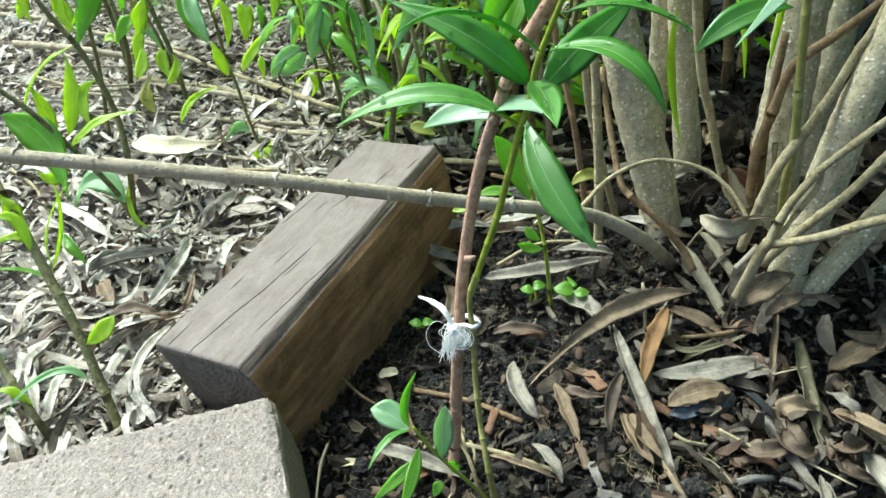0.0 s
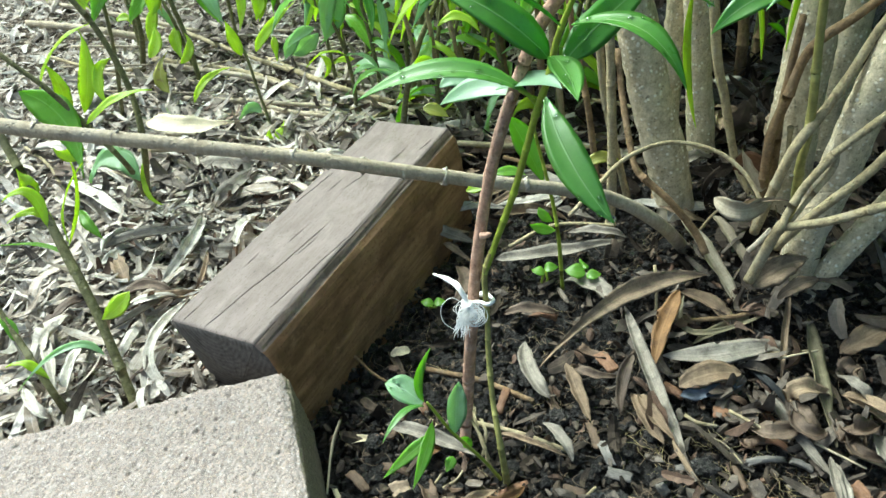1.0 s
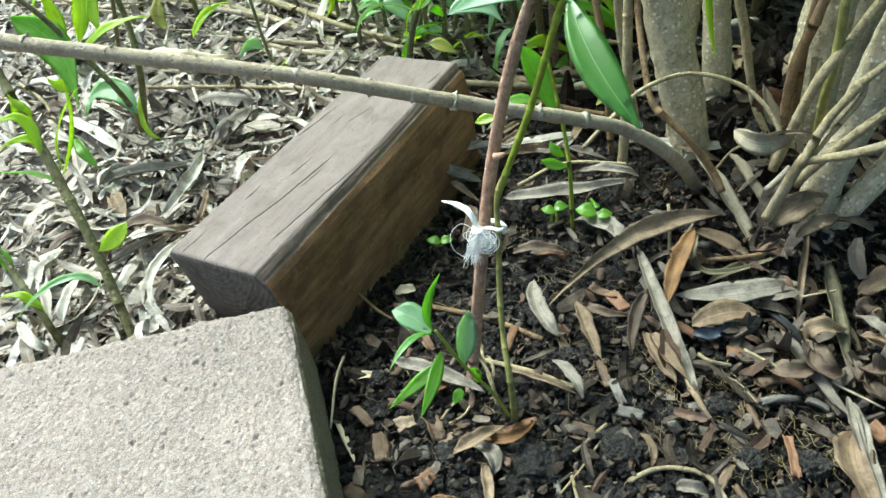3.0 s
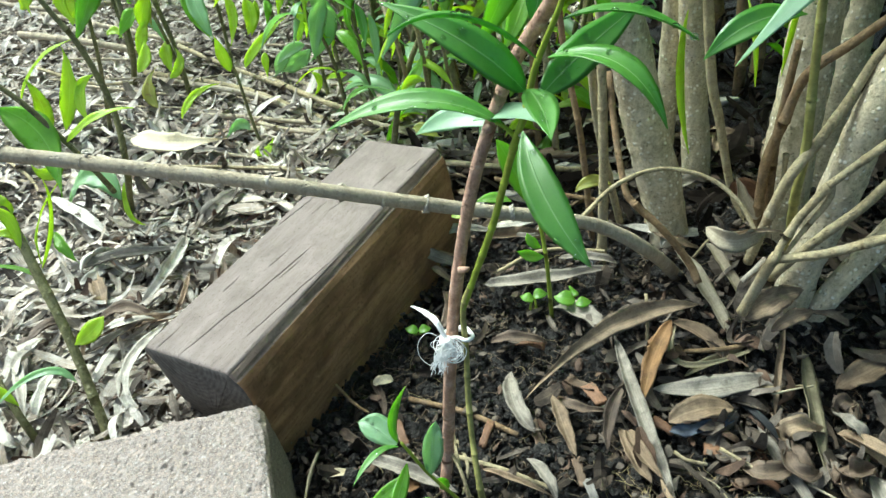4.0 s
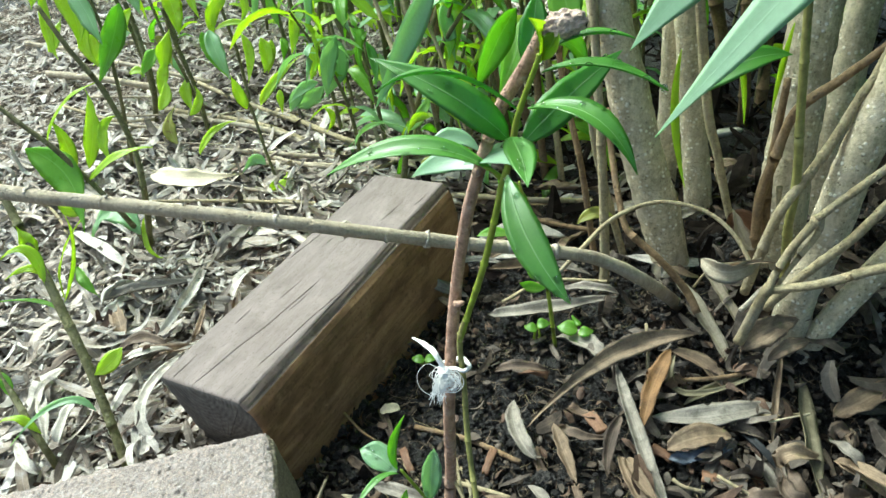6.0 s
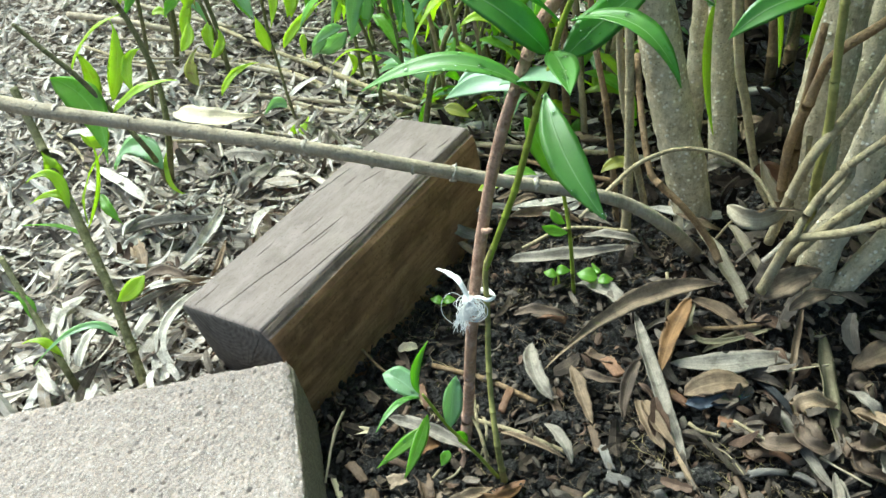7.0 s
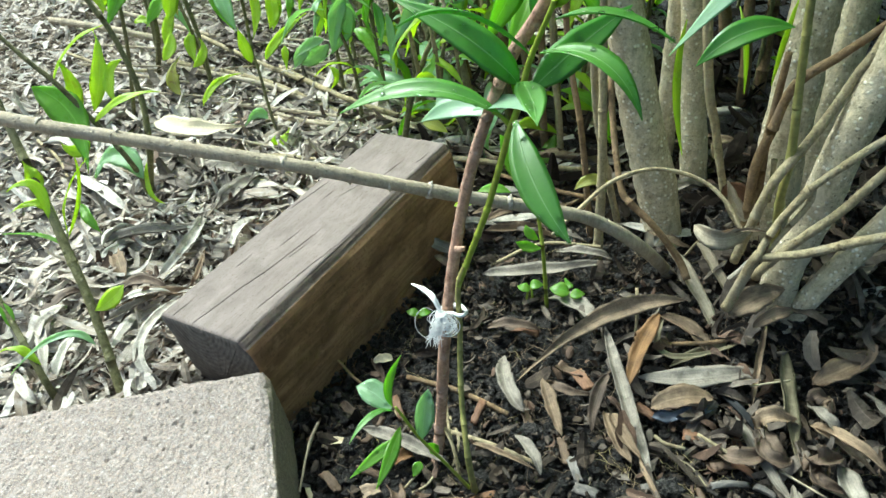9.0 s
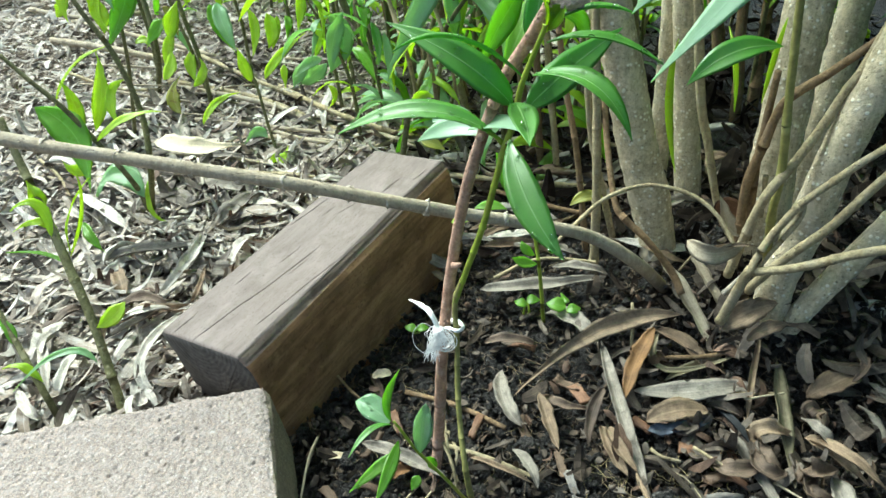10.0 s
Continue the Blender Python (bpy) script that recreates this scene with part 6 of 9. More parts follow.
leaf(weed, "leaf", LEAF_BLUE, (-0.469, 0.999, 0.347), (-0.441, 0.965, 0.315), (-0.42, 0.939, 0.278), 0.0297, (-0.3, -0.8, 0.3))
leaf(weed, "leaf", LEAF_YOUNG, (-0.491, 1.013, 0.351), (-0.471, 0.981, 0.305), (-0.455, 0.956, 0.268), 0.0376, (0.3, -0.8, 0.3))
leaf(weed, "leaf", LEAF_MID, (-0.41, 1.008, 0.306), (-0.432, 0.977, 0.262), (-0.443, 0.948, 0.222), 0.0322, (0.3, -0.8, 0.2))
leaf(weed, "leaf", LEAF_YOUNG, (-0.515, 1.021, 0.328), (-0.511, 0.991, 0.286), (-0.498, 0.967, 0.251), 0.0161, (0.4, -0.8, 0.3))
leaf(weed, "leaf", LEAF_YOUNG, (-0.412, 1.026, 0.296), (-0.429, 1.005, 0.267), (-0.465, 0.983, 0.238), 0.0290, (-0.2, -0.8, 0.4))
leaf(weed, "leaf", LEAF_YOUNG, (-0.54, 1.034, 0.348), (-0.53, 1.021, 0.329), (-0.528, 1.006, 0.308), 0.0186, (0.2, -0.8, 0.4))
leaf(weed, "leaf", LEAF_YOUNG, (-0.468, 1.004, 0.285), (-0.463, 0.987, 0.26), (-0.45, 0.969, 0.235), 0.0187, (0.2, -0.8, 0.4))
weed = thing("garden_shoot", "upright garden shoot with hanging yellow-green and grey-green leaves", "shoot", "garden shoots", at=(-0.45, 1.3, 0))
stem(weed, "stem", BARK_OLIVE, 0.12, [(-0.429, 1.249, 0.000, 0.0031), (-0.437, 1.233, 0.105, 0.0029), (-0.463, 1.256, 0.173, 0.0026), (-0.486, 1.281, 0.261, 0.0025)], sides=10, bulge=1.15)
leaf(weed, "leaf", LEAF_YOUNG, (-0.428, 1.225, 0.267), (-0.422, 1.204, 0.236), (-0.407, 1.18, 0.202), 0.0341, (0.3, -0.8, 0.3))
leaf(weed, "leaf", LEAF_YOUNG, (-0.396, 1.23, 0.272), (-0.389, 1.213, 0.248), (-0.378, 1.195, 0.221), 0.0193, (0.3, -0.8, 0.3))
leaf(weed, "leaf", LEAF_YOUNG, (-0.458, 1.206, 0.154), (-0.458, 1.184, 0.124), (-0.466, 1.161, 0.091), 0.0232, (0.3, -0.8, 0.3))
leaf(weed, "leaf", LEAF_SICK, (-0.467, 1.23, 0.189), (-0.452, 1.217, 0.17), (-0.441, 1.2, 0.145), 0.0217, (-0.3, -0.8, 0.3))
leaf(weed, "leaf", LEAF_BLUE, (-0.487, 1.23, 0.277), (-0.476, 1.215, 0.254), (-0.472, 1.198, 0.231), 0.0252, (0.2, -0.8, 0.4))
leaf(weed, "leaf", LEAF_YOUNG, (-0.536, 1.242, 0.122), (-0.522, 1.244, 0.124), (-0.509, 1.238, 0.116), 0.0177, (0, -0.6, 0.8))
leaf(weed, "leaf", LEAF_YOUNG, (-0.446, 1.234, 0.106), (-0.436, 1.219, 0.086), (-0.433, 1.2, 0.058), 0.0225, (0.2, -0.8, 0.4))
weed = thing("garden_shoot", "upright garden shoot with hanging yellow-green and grey-green leaves", "shoot", "garden shoots", at=(-0.3, 1.4, 0))
stem(weed, "stem", BARK_OLIVE, 0.12, [(-0.352, 1.270, 0.000, 0.0031), (-0.363, 1.305, 0.116, 0.0030), (-0.372, 1.302, 0.199, 0.0026), (-0.384, 1.326, 0.268, 0.0026)], sides=10, bulge=1.15)
leaf(weed, "leaf", LEAF_YOUNG, (-0.349, 1.269, 0.238), (-0.373, 1.247, 0.208), (-0.369, 1.222, 0.173), 0.0278, (0.3, -0.8, 0.3))
leaf(weed, "leaf", LEAF_MID, (-0.376, 1.184, 0.205), (-0.361, 1.162, 0.174), (-0.334, 1.139, 0.14), 0.0252, (0.3, -0.8, 0.3))
leaf(weed, "leaf", LEAF_YOUNG, (-0.371, 1.235, 0.191), (-0.339, 1.24, 0.197), (-0.308, 1.237, 0.191), 0.0124, (0, -0.6, 0.8))
leaf(weed, "leaf", LEAF_YOUNG, (-0.332, 1.273, 0.243), (-0.321, 1.257, 0.219), (-0.328, 1.24, 0.196), 0.0170, (0.3, -0.8, 0.3))
leaf(weed, "leaf", LEAF_YOUNG, (-0.338, 1.28, 0.166), (-0.333, 1.257, 0.133), (-0.331, 1.23, 0.096), 0.0193, (0.3, -0.8, 0.3))
leaf(weed, "leaf", LEAF_YOUNG, (-0.308, 1.276, 0.159), (-0.302, 1.257, 0.133), (-0.305, 1.24, 0.108), 0.0257, (0.3, -0.8, 0.3))
leaf(weed, "leaf", LEAF_BLUE, (-0.293, 1.227, 0.263), (-0.291, 1.209, 0.238), (-0.298, 1.187, 0.207), 0.0134, (0.3, -0.8, 0.3))
leaf(weed, "leaf", LEAF_MID, (-0.298, 1.317, 0.217), (-0.285, 1.303, 0.196), (-0.278, 1.283, 0.169), 0.0193, (0.3, -0.8, 0.3))
weed = thing("garden_shoot", "upright garden shoot with hanging yellow-green and grey-green leaves", "shoot", "garden shoots", at=(-0.1, 1.3, 0))
stem(weed, "stem", BARK_OLIVE, 0.12, [(-0.178, 1.180, 0.000, 0.0033), (-0.189, 1.185, 0.112, 0.0031), (-0.206, 1.199, 0.185, 0.0027), (-0.231, 1.237, 0.273, 0.0024)], sides=10, bulge=1.15)
leaf(weed, "leaf", LEAF_YOUNG, (-0.218, 1.15, 0.237), (-0.224, 1.132, 0.211), (-0.221, 1.112, 0.183), 0.0185, (0.3, -0.8, 0.3))
leaf(weed, "leaf", LEAF_YOUNG, (-0.2, 1.124, 0.199), (-0.195, 1.107, 0.175), (-0.198, 1.088, 0.148), 0.0157, (0.3, -0.8, 0.3))
leaf(weed, "leaf", LEAF_BLUE, (-0.14, 1.031, 0.238), (-0.155, 1.007, 0.205), (-0.156, 0.98, 0.167), 0.0260, (0.3, -0.85, 0.2))
leaf(weed, "leaf", LEAF_BLUE, (-0.192, 1.125, 0.287), (-0.186, 1.101, 0.253), (-0.195, 1.077, 0.219), 0.0150, (0.3, -0.8, 0.3))
leaf(weed, "leaf", LEAF_BLUE, (-0.188, 1.089, 0.15), (-0.21, 1.082, 0.141), (-0.234, 1.07, 0.125), 0.0213, (0.1, -0.8, 0.4))
leaf(weed, "leaf", LEAF_YOUNG, (-0.129, 1.119, 0.276), (-0.106, 1.1, 0.248), (-0.08, 1.092, 0.235), 0.0191, (0, -0.7, 0.6))
leaf(weed, "leaf", LEAF_MID, (-0.105, 1.084, 0.224), (-0.118, 1.063, 0.195), (-0.104, 1.043, 0.167), 0.0136, (0.3, -0.8, 0.3))
leaf(weed, "leaf", LEAF_YOUNG, (-0.26, 1.13, 0.123), (-0.256, 1.119, 0.109), (-0.256, 1.106, 0.091), 0.0134, (0.3, -0.8, 0.3))
leaf(weed, "leaf", LEAF_YOUNG, (-0.187, 1.113, 0.097), (-0.18, 1.103, 0.082), (-0.186, 1.09, 0.064), 0.0134, (0.3, -0.8, 0.3))
weed = thing("garden_shoot", "upright garden shoot with hanging yellow-green and grey-green leaves", "shoot", "garden shoots", at=(0.02, 1.1, 0))
stem(weed, "stem", BARK_CANE, 0.1, [(-0.037, 1.120, 0.000, 0.0038), (-0.043, 0.941, 0.193, 0.0030), (-0.065, 0.964, 0.262, 0.0029), (-0.086, 0.990, 0.334, 0.0026)], sides=10, bulge=1.15)
stem(weed, "stem", BARK_CANE, 0.1, [(-0.009, 1.116, 0.000, 0.0038), (-0.016, 0.944, 0.197, 0.0030), (-0.035, 0.972, 0.271, 0.0029), (-0.050, 0.994, 0.337, 0.0026)], sides=10, bulge=1.15)
stem(weed, "stem", BARK_CANE, 0.1, [(0.023, 1.093, 0.000, 0.0031), (0.013, 0.940, 0.189, 0.0025), (-0.007, 0.963, 0.258, 0.0025), (-0.037, 0.985, 0.325, 0.0024)], sides=10, bulge=1.15)
leaf(weed, "leaf", LEAF_YOUNG, (-0.048, 0.927, 0.26), (-0.052, 0.913, 0.24), (-0.06, 0.901, 0.224), 0.0082, (0.3, -0.8, 0.3))
leaf(weed, "leaf", LEAF_YOUNG, (-0.007, 0.85, 0.237), (0.019, 0.855, 0.241), (0.043, 0.846, 0.228), 0.0145, (0, -0.5, 0.8))
leaf(weed, "leaf", LEAF_PALE_SHEEN, (-0.009, 0.719, 0.224), (0.019, 0.722, 0.227), (0.047, 0.714, 0.214), 0.0228, (0, -0.6, 0.8))
leaf(weed, "leaf", LEAF_BLUE, (0.075, 0.659, 0.378), (0.064, 0.638, 0.349), (0.064, 0.618, 0.321), 0.0122, (0.3, -0.9, 0.2))
leaf(weed, "leaf", LEAF_BLUE, (0.009, 1.004, 0.279), (0.014, 0.982, 0.249), (0.022, 0.961, 0.218), 0.0223, (0.3, -0.8, 0.3))
leaf(weed, "leaf", LEAF_YOUNG, (-0.025, 1, 0.276), (-0.012, 0.985, 0.254), (-0.005, 0.976, 0.241), 0.0148, (0.3, -0.8, 0.3))
leaf(weed, "leaf", LEAF_YOUNG, (0.04, 0.92, 0.332), (0.048, 0.908, 0.315), (0.049, 0.898, 0.302), 0.0100, (0.3, -0.8, 0.3))
leaf(weed, "leaf", LEAF_YOUNG, (-0.013, 0.874, 0.183), (-0.031, 0.872, 0.182), (-0.043, 0.861, 0.167), 0.0153, (0.3, -0.8, 0.3))

# ---- fallen leaves ----
fallen(None, "fallen_leaf", DRY_CREAM, (0.244, 0.659, 0.084), (0.265, 0.614, 0.054), (0.291, 0.573, 0.022), 0.0165, (0, -0.2, 1), label="long bleached dead leaf leaning on the litter", shape=0.6, end=0.7)
fallen(None, "fallen_leaf", DRY_CREAM, (0.279, 0.664, 0.079), (0.294, 0.627, 0.064), (0.31, 0.593, 0.039), 0.0125, (0, -0.2, 1), label="pale rough strip of bark lying on the litter", shape=0.4, end=0.5, wave=0.8)
fallen(None, "fallen_leaf", DRY_TAN, (0.077, 0.517, 0.008), (0.166, 0.592, 0.039), (0.259, 0.599, 0.044), 0.0207, (0.1, -0.6, 0.8), label="tan dry curled dead leaf lying on the litter", cup=0.6, shape=1.6, end=0.9)
fallen(None, "fallen_leaf", DRY_ORANGE, (0.224, 0.585, 0.044), (0.204, 0.543, 0.034), (0.179, 0.5, 0.019), 0.0189, (-0.4, -0.5, 0.7), label="orange-brown dead leaf lying on the litter", cup=0.6)
fallen(None, "fallen_leaf", DRY_TAN, (0.233, 0.595, 0.034), (0.257, 0.568, 0.029), (0.283, 0.539, 0.016), 0.0176, (0, -0.2, 1), label="tan dry curled dead leaf lying on the litter")
fallen(None, "fallen_leaf", DRY_GREY, (0.172, 0.586, 0.024), (0.177, 0.484, 0.02), (0.188, 0.403, 0.01), 0.0145, (0, -0.2, 1), label="grey papery dead leaf lying on the litter", cup=0.9)
fallen(None, "fallen_leaf", DRY_GREY, (0.196, 0.516, 0.016), (0.253, 0.514, 0.026), (0.319, 0.524, 0.018), 0.0235, (0, -0.2, 1), label="grey papery dead leaf lying on the litter", shape=0.8, end=0.8, cup=0.35)
fallen(None, "fallen_leaf", DRY_GREY, (0.122, 0.651, 0.012), (0.146, 0.62, 0.018), (0.171, 0.597, 0.014), 0.0206, (0, -0.2, 1), label="grey papery dead leaf lying on the litter")
fallen(None, "fallen_leaf", DRY_GREY, (0.279, 0.472, 0.014), (0.288, 0.417, 0.016), (0.304, 0.371, 0.01), 0.0111, (0, -0.2, 1), label="grey papery dead leaf lying on the litter", cup=0.8)
fallen(None, "fallen_leaf", DRY_OLIVE, (0.342, 0.547, 0.034), (0.33, 0.473, 0.024), (0.316, 0.406, 0.012), 0.0165, (0.3, -0.4, 0.8), label="long olive-grey dead leaf lying on the litter")
fallen(None, "fallen_leaf", DRY_CREAM, (0.242, 0.58, 0.161), (0.262, 0.56, 0.16), (0.299, 0.583, 0.157), 0.0190, (0, -0.9, 0.2), label="pale boat-shaped dead leaf caught between the canes", cup=0.5, shape=0.6, end=0.7, wave=0.1, bow=0.0)
fallen(None, "fallen_leaf", DRY_TAN, (0.256, 0.566, 0.159), (0.278, 0.564, 0.165), (0.302, 0.56, 0.168), 0.0041, (0, -0.6, 0.7), label="tan dry curled dead leaf lying on the litter", cup=0.9)
fallen(None, "fallen_leaf", DRY_GREY, (0.06, 0.551, 0.016), (0.066, 0.509, 0.02), (0.076, 0.476, 0.012), 0.0166, (0, -0.2, 1), label="grey papery dead leaf lying on the litter")
fallen(None, "fallen_leaf", DRY_TAN, (0.1, 0.511, 0.024), (0.104, 0.479, 0.018), (0.114, 0.45, 0.01), 0.0136, (0, -0.2, 1), label="tan dry curled dead leaf lying on the litter")
fallen(None, "fallen_leaf", DRY_BROWN, (0.16, 0.509, 0.034), (0.151, 0.483, 0.024), (0.139, 0.457, 0.01), 0.0127, (0, -0.2, 1), label="dark brown rotting dead leaf on the soil")
fallen(None, "fallen_leaf", DRY_TAN, (0.156, 0.476, 0.016), (0.161, 0.442, 0.016), (0.173, 0.42, 0.01), 0.0147, (0, -0.2, 1), label="tan dry curled dead leaf lying on the litter", cup=0.8)
fallen(None, "fallen_leaf", DRY_GREY, (-0.077, 0.455, 0.014), (-0.035, 0.437, 0.018), (0.006, 0.414, 0.014), 0.0146, (0, -0.2, 1), label="grey papery dead leaf lying on the litter")
fallen(None, "fallen_leaf", DRY_GREY, (0.044, 0.678, 0.024), (0.111, 0.674, 0.03), (0.193, 0.687, 0.034), 0.0174, (0, -0.2, 1), label="grey papery dead leaf lying on the litter")
fallen(None, "fallen_leaf", DRY_GREY, (0.129, 0.692, 0.044), (0.162, 0.68, 0.054), (0.192, 0.677, 0.044), 0.0122, (0, -0.2, 1), label="grey papery dead leaf lying on the litter")
fallen(None, "fallen_leaf", DRY_TAN, (0.37, 0.508, 0.014), (0.396, 0.52, 0.034), (0.439, 0.534, 0.024), 0.0240, (0, -0.2, 1), label="broad pinkish-tan dead leaf lying on the litter", shape=0.6, end=0.8, cup=0.5)
fallen(None, "fallen_leaf", DRY_TAN, (0.328, 0.562, 0.054), (0.311, 0.517, 0.034), (0.298, 0.482, 0.014), 0.0070, (0, -0.2, 1), label="tan dry curled dead leaf lying on the litter", cup=1.5)
fallen(None, "fallen_leaf", DRY_GREY, (0.367, 0.545, 0.016), (0.386, 0.564, 0.028), (0.41, 0.585, 0.034), 0.0111, (0, -0.2, 1), label="grey papery dead leaf lying on the litter")
fallen(None, "fallen_leaf", DRY_TAN, (0.345, 0.458, 0.016), (0.361, 0.431, 0.024), (0.384, 0.403, 0.014), 0.0136, (0, -0.2, 1), label="tan dry curled dead leaf lying on the litter")
fallen(None, "fallen_leaf", DRY_BROWN, (0.298, 0.458, 0.014), (0.299, 0.431, 0.022), (0.311, 0.42, 0.012), 0.0138, (0, -0.2, 1), label="dark brown rotting dead leaf on the soil", wave=0.4, bow=0.1)
fallen(None, "fallen_leaf", DRY_BROWN, (0.253, 0.431, 0.012), (0.265, 0.416, 0.022), (0.296, 0.426, 0.014), 0.0177, (0, -0.2, 1), label="dark brown rotting dead leaf on the soil", wave=0.4, bow=0.1)
fallen(None, "fallen_leaf", DRY_BROWN, (0.341, 0.423, 0.012), (0.327, 0.391, 0.024), (0.356, 0.385, 0.014), 0.0131, (0, -0.2, 1), label="dark brown rotting dead leaf on the soil", wave=0.4, bow=0.1)
fallen(None, "fallen_leaf", DRY_GREY, (0.354, 0.413, 0.016), (0.35, 0.378, 0.024), (0.355, 0.356, 0.016), 0.0187, (0, -0.2, 1), label="grey papery dead leaf lying on the litter")
fallen(None, "fallen_leaf", DRY_OLIVE, (0.236, 0.595, 0.034), (0.233, 0.542, 0.024), (0.33, 0.563, 0.034), 0.0072, (0, -0.2, 1), label="tan dry curled dead leaf lying on the litter")
fallen(None, "fallen_leaf", CHIP_RED, (0.316, 0.711, 0.104), (0.325, 0.706, 0.114), (0.342, 0.706, 0.094), 0.0249, (0, -0.8, 0.4), label="red-brown rotting dead leaf under the canes", wave=0.9)
fallen(None, "fallen_leaf", DRY_YELLOW, (-0.403, 0.923, 0.098), (-0.342, 0.9, 0.098), (-0.278, 0.918, 0.094), 0.0345, (-0.1, -0.15, 1), label="pale yellow fallen leaf lying on the mulch", cup=0.45, wave=0.3, shape=0.7, end=1.45, twist=0.3, along=22, across=8)
fallen(None, "fallen_leaf", DRY_GREY, (-0.553, 0.934, 0.014), (-0.467, 0.843, 0.024), (-0.419, 0.816, 0.014), 0.0202, (0, -0.2, 1), label="grey papery dead leaf lying on the litter")
fallen(None, "fallen_leaf", DRY_GREY, (-0.31, 0.828, 0.014), (-0.283, 0.845, 0.034), (-0.264, 0.911, 0.024), 0.0248, (0, -0.2, 1), label="grey papery dead leaf lying on the litter", cup=0.8)
fallen(None, "fallen_leaf", DRY_WHITE, (-0.280, 0.506, 0.012), (-0.318, 0.553, 0.030), (-0.298, 0.632, 0.030), 0.0115, (0.1, -0.6, 0.8), label="pale dry strip curled round beside the timber end", cup=0.5, wave=0.2, bow=0.0, shape=0.35, end=0.4, along=26)
fallen(None, "fallen_leaf", DRY_GREY, (-0.315, 0.788, 0.034), (-0.316, 0.735, 0.029), (-0.337, 0.699, 0.016), 0.0162, (0, -0.2, 1), label="grey papery dead leaf lying on the litter")
fallen(None, "fallen_leaf", DRY_GREY, (-0.451, 0.734, 0.016), (-0.386, 0.767, 0.024), (-0.313, 0.78, 0.019), 0.0167, (0, -0.2, 1), label="grey papery dead leaf lying on the litter")
fallen(None, "fallen_leaf", DRY_GREY, (-0.419, 0.741, 0.016), (-0.389, 0.697, 0.024), (-0.382, 0.673, 0.014), 0.0210, (0, -0.2, 1), label="tan dry curled dead leaf lying on the litter")
fallen(None, "fallen_leaf", DRY_TAN, (-0.377, 0.628, 0.016), (-0.331, 0.627, 0.034), (-0.283, 0.647, 0.024), 0.0166, (0, -0.2, 1), label="tan dry curled dead leaf lying on the litter", cup=0.9)
fallen(None, "fallen_leaf", DRY_GREY, (-0.471, 0.638, 0.016), (-0.441, 0.592, 0.024), (-0.419, 0.55, 0.016), 0.0152, (0, -0.2, 1), label="grey papery dead leaf lying on the litter")
fallen(None, "fallen_leaf", DRY_GREY, (-0.378, 0.926, 0.016), (-0.306, 0.903, 0.034), (-0.262, 0.899, 0.019), 0.0272, (0, -0.2, 1), label="grey papery dead leaf lying on the litter")
fallen(None, "fallen_leaf", DRY_BROWN, (0.001, 0.687, 0.01), (0.006, 0.64, 0.02), (-0.008, 0.618, 0.012), 0.0150, (0, -0.2, 1), label="dark brown rotting dead leaf on the soil")
fallen(None, "fallen_leaf", DRY_WHITE, (-0.536, 0.907, 0.026), (-0.46, 0.833, 0.038), (-0.412, 0.799, 0.028), 0.0153, (0, -0.2, 1), label="bleached papery dead leaf lying on the mulch")
fallen(None, "fallen_leaf", DRY_GREY, (-0.451, 0.721, 0.026), (-0.377, 0.745, 0.038), (-0.285, 0.765, 0.028), 0.0142, (0, -0.2, 1), label="grey papery dead leaf lying on the litter", cup=1.0)
fallen(None, "fallen_leaf", DRY_WHITE, (-0.338, 0.672, 0.026), (-0.311, 0.712, 0.038), (-0.318, 0.799, 0.028), 0.0149, (0, -0.2, 1), label="bleached papery dead leaf lying on the mulch", cup=1.1, twist=0.6)
fallen(None, "fallen_leaf", DRY_TAN, (-0.411, 0.725, 0.026), (-0.381, 0.68, 0.038), (-0.377, 0.663, 0.028), 0.0175, (0, -0.2, 1), label="tan dry curled dead leaf lying on the litter", shape=0.4, end=0.4)
fallen(None, "fallen_leaf", DRY_TAN, (-0.37, 0.585, 0.026), (-0.364, 0.613, 0.038), (-0.324, 0.641, 0.028), 0.0087, (0, -0.2, 1), label="tan dry curled dead leaf lying on the litter", cup=1.3, along=18)
fallen(None, "fallen_leaf", DRY_WHITE, (-0.45, 0.597, 0.026), (-0.414, 0.542, 0.038), (-0.397, 0.503, 0.028), 0.0118, (0, -0.2, 1), label="bleached papery dead leaf lying on the mulch", cup=0.9)
fallen(None, "fallen_leaf", DRY_WHITE, (-0.391, 0.508, 0.026), (-0.385, 0.533, 0.038), (-0.395, 0.577, 0.028), 0.0116, (0, -0.2, 1), label="bleached papery dead leaf lying on the mulch", cup=0.9)
fallen(None, "fallen_leaf", DRY_WHITE, (-0.433, 0.515, 0.026), (-0.403, 0.48, 0.038), (-0.391, 0.474, 0.028), 0.0110, (0, -0.2, 1), label="bleached papery dead leaf lying on the mulch")
fallen(None, "fallen_leaf", DRY_TAN, (-0.297, 0.726, 0.026), (-0.284, 0.666, 0.038), (-0.294, 0.653, 0.028), 0.0061, (0, -0.2, 1), label="tan dry curled dead leaf lying on the litter", cup=1.2)
fallen(None, "fallen_leaf", DRY_BROWN, (-0.378, 0.642, 0.026), (-0.343, 0.646, 0.038), (-0.311, 0.639, 0.028), 0.0150, (0, -0.2, 1), label="dark brown rotting dead leaf on the soil")
fallen(None, "fallen_leaf", DRY_GREY, (-0.376, 0.594, 0.026), (-0.339, 0.603, 0.038), (-0.322, 0.646, 0.028), 0.0086, (0, -0.2, 1), label="grey papery dead leaf lying on the litter", cup=1.2)
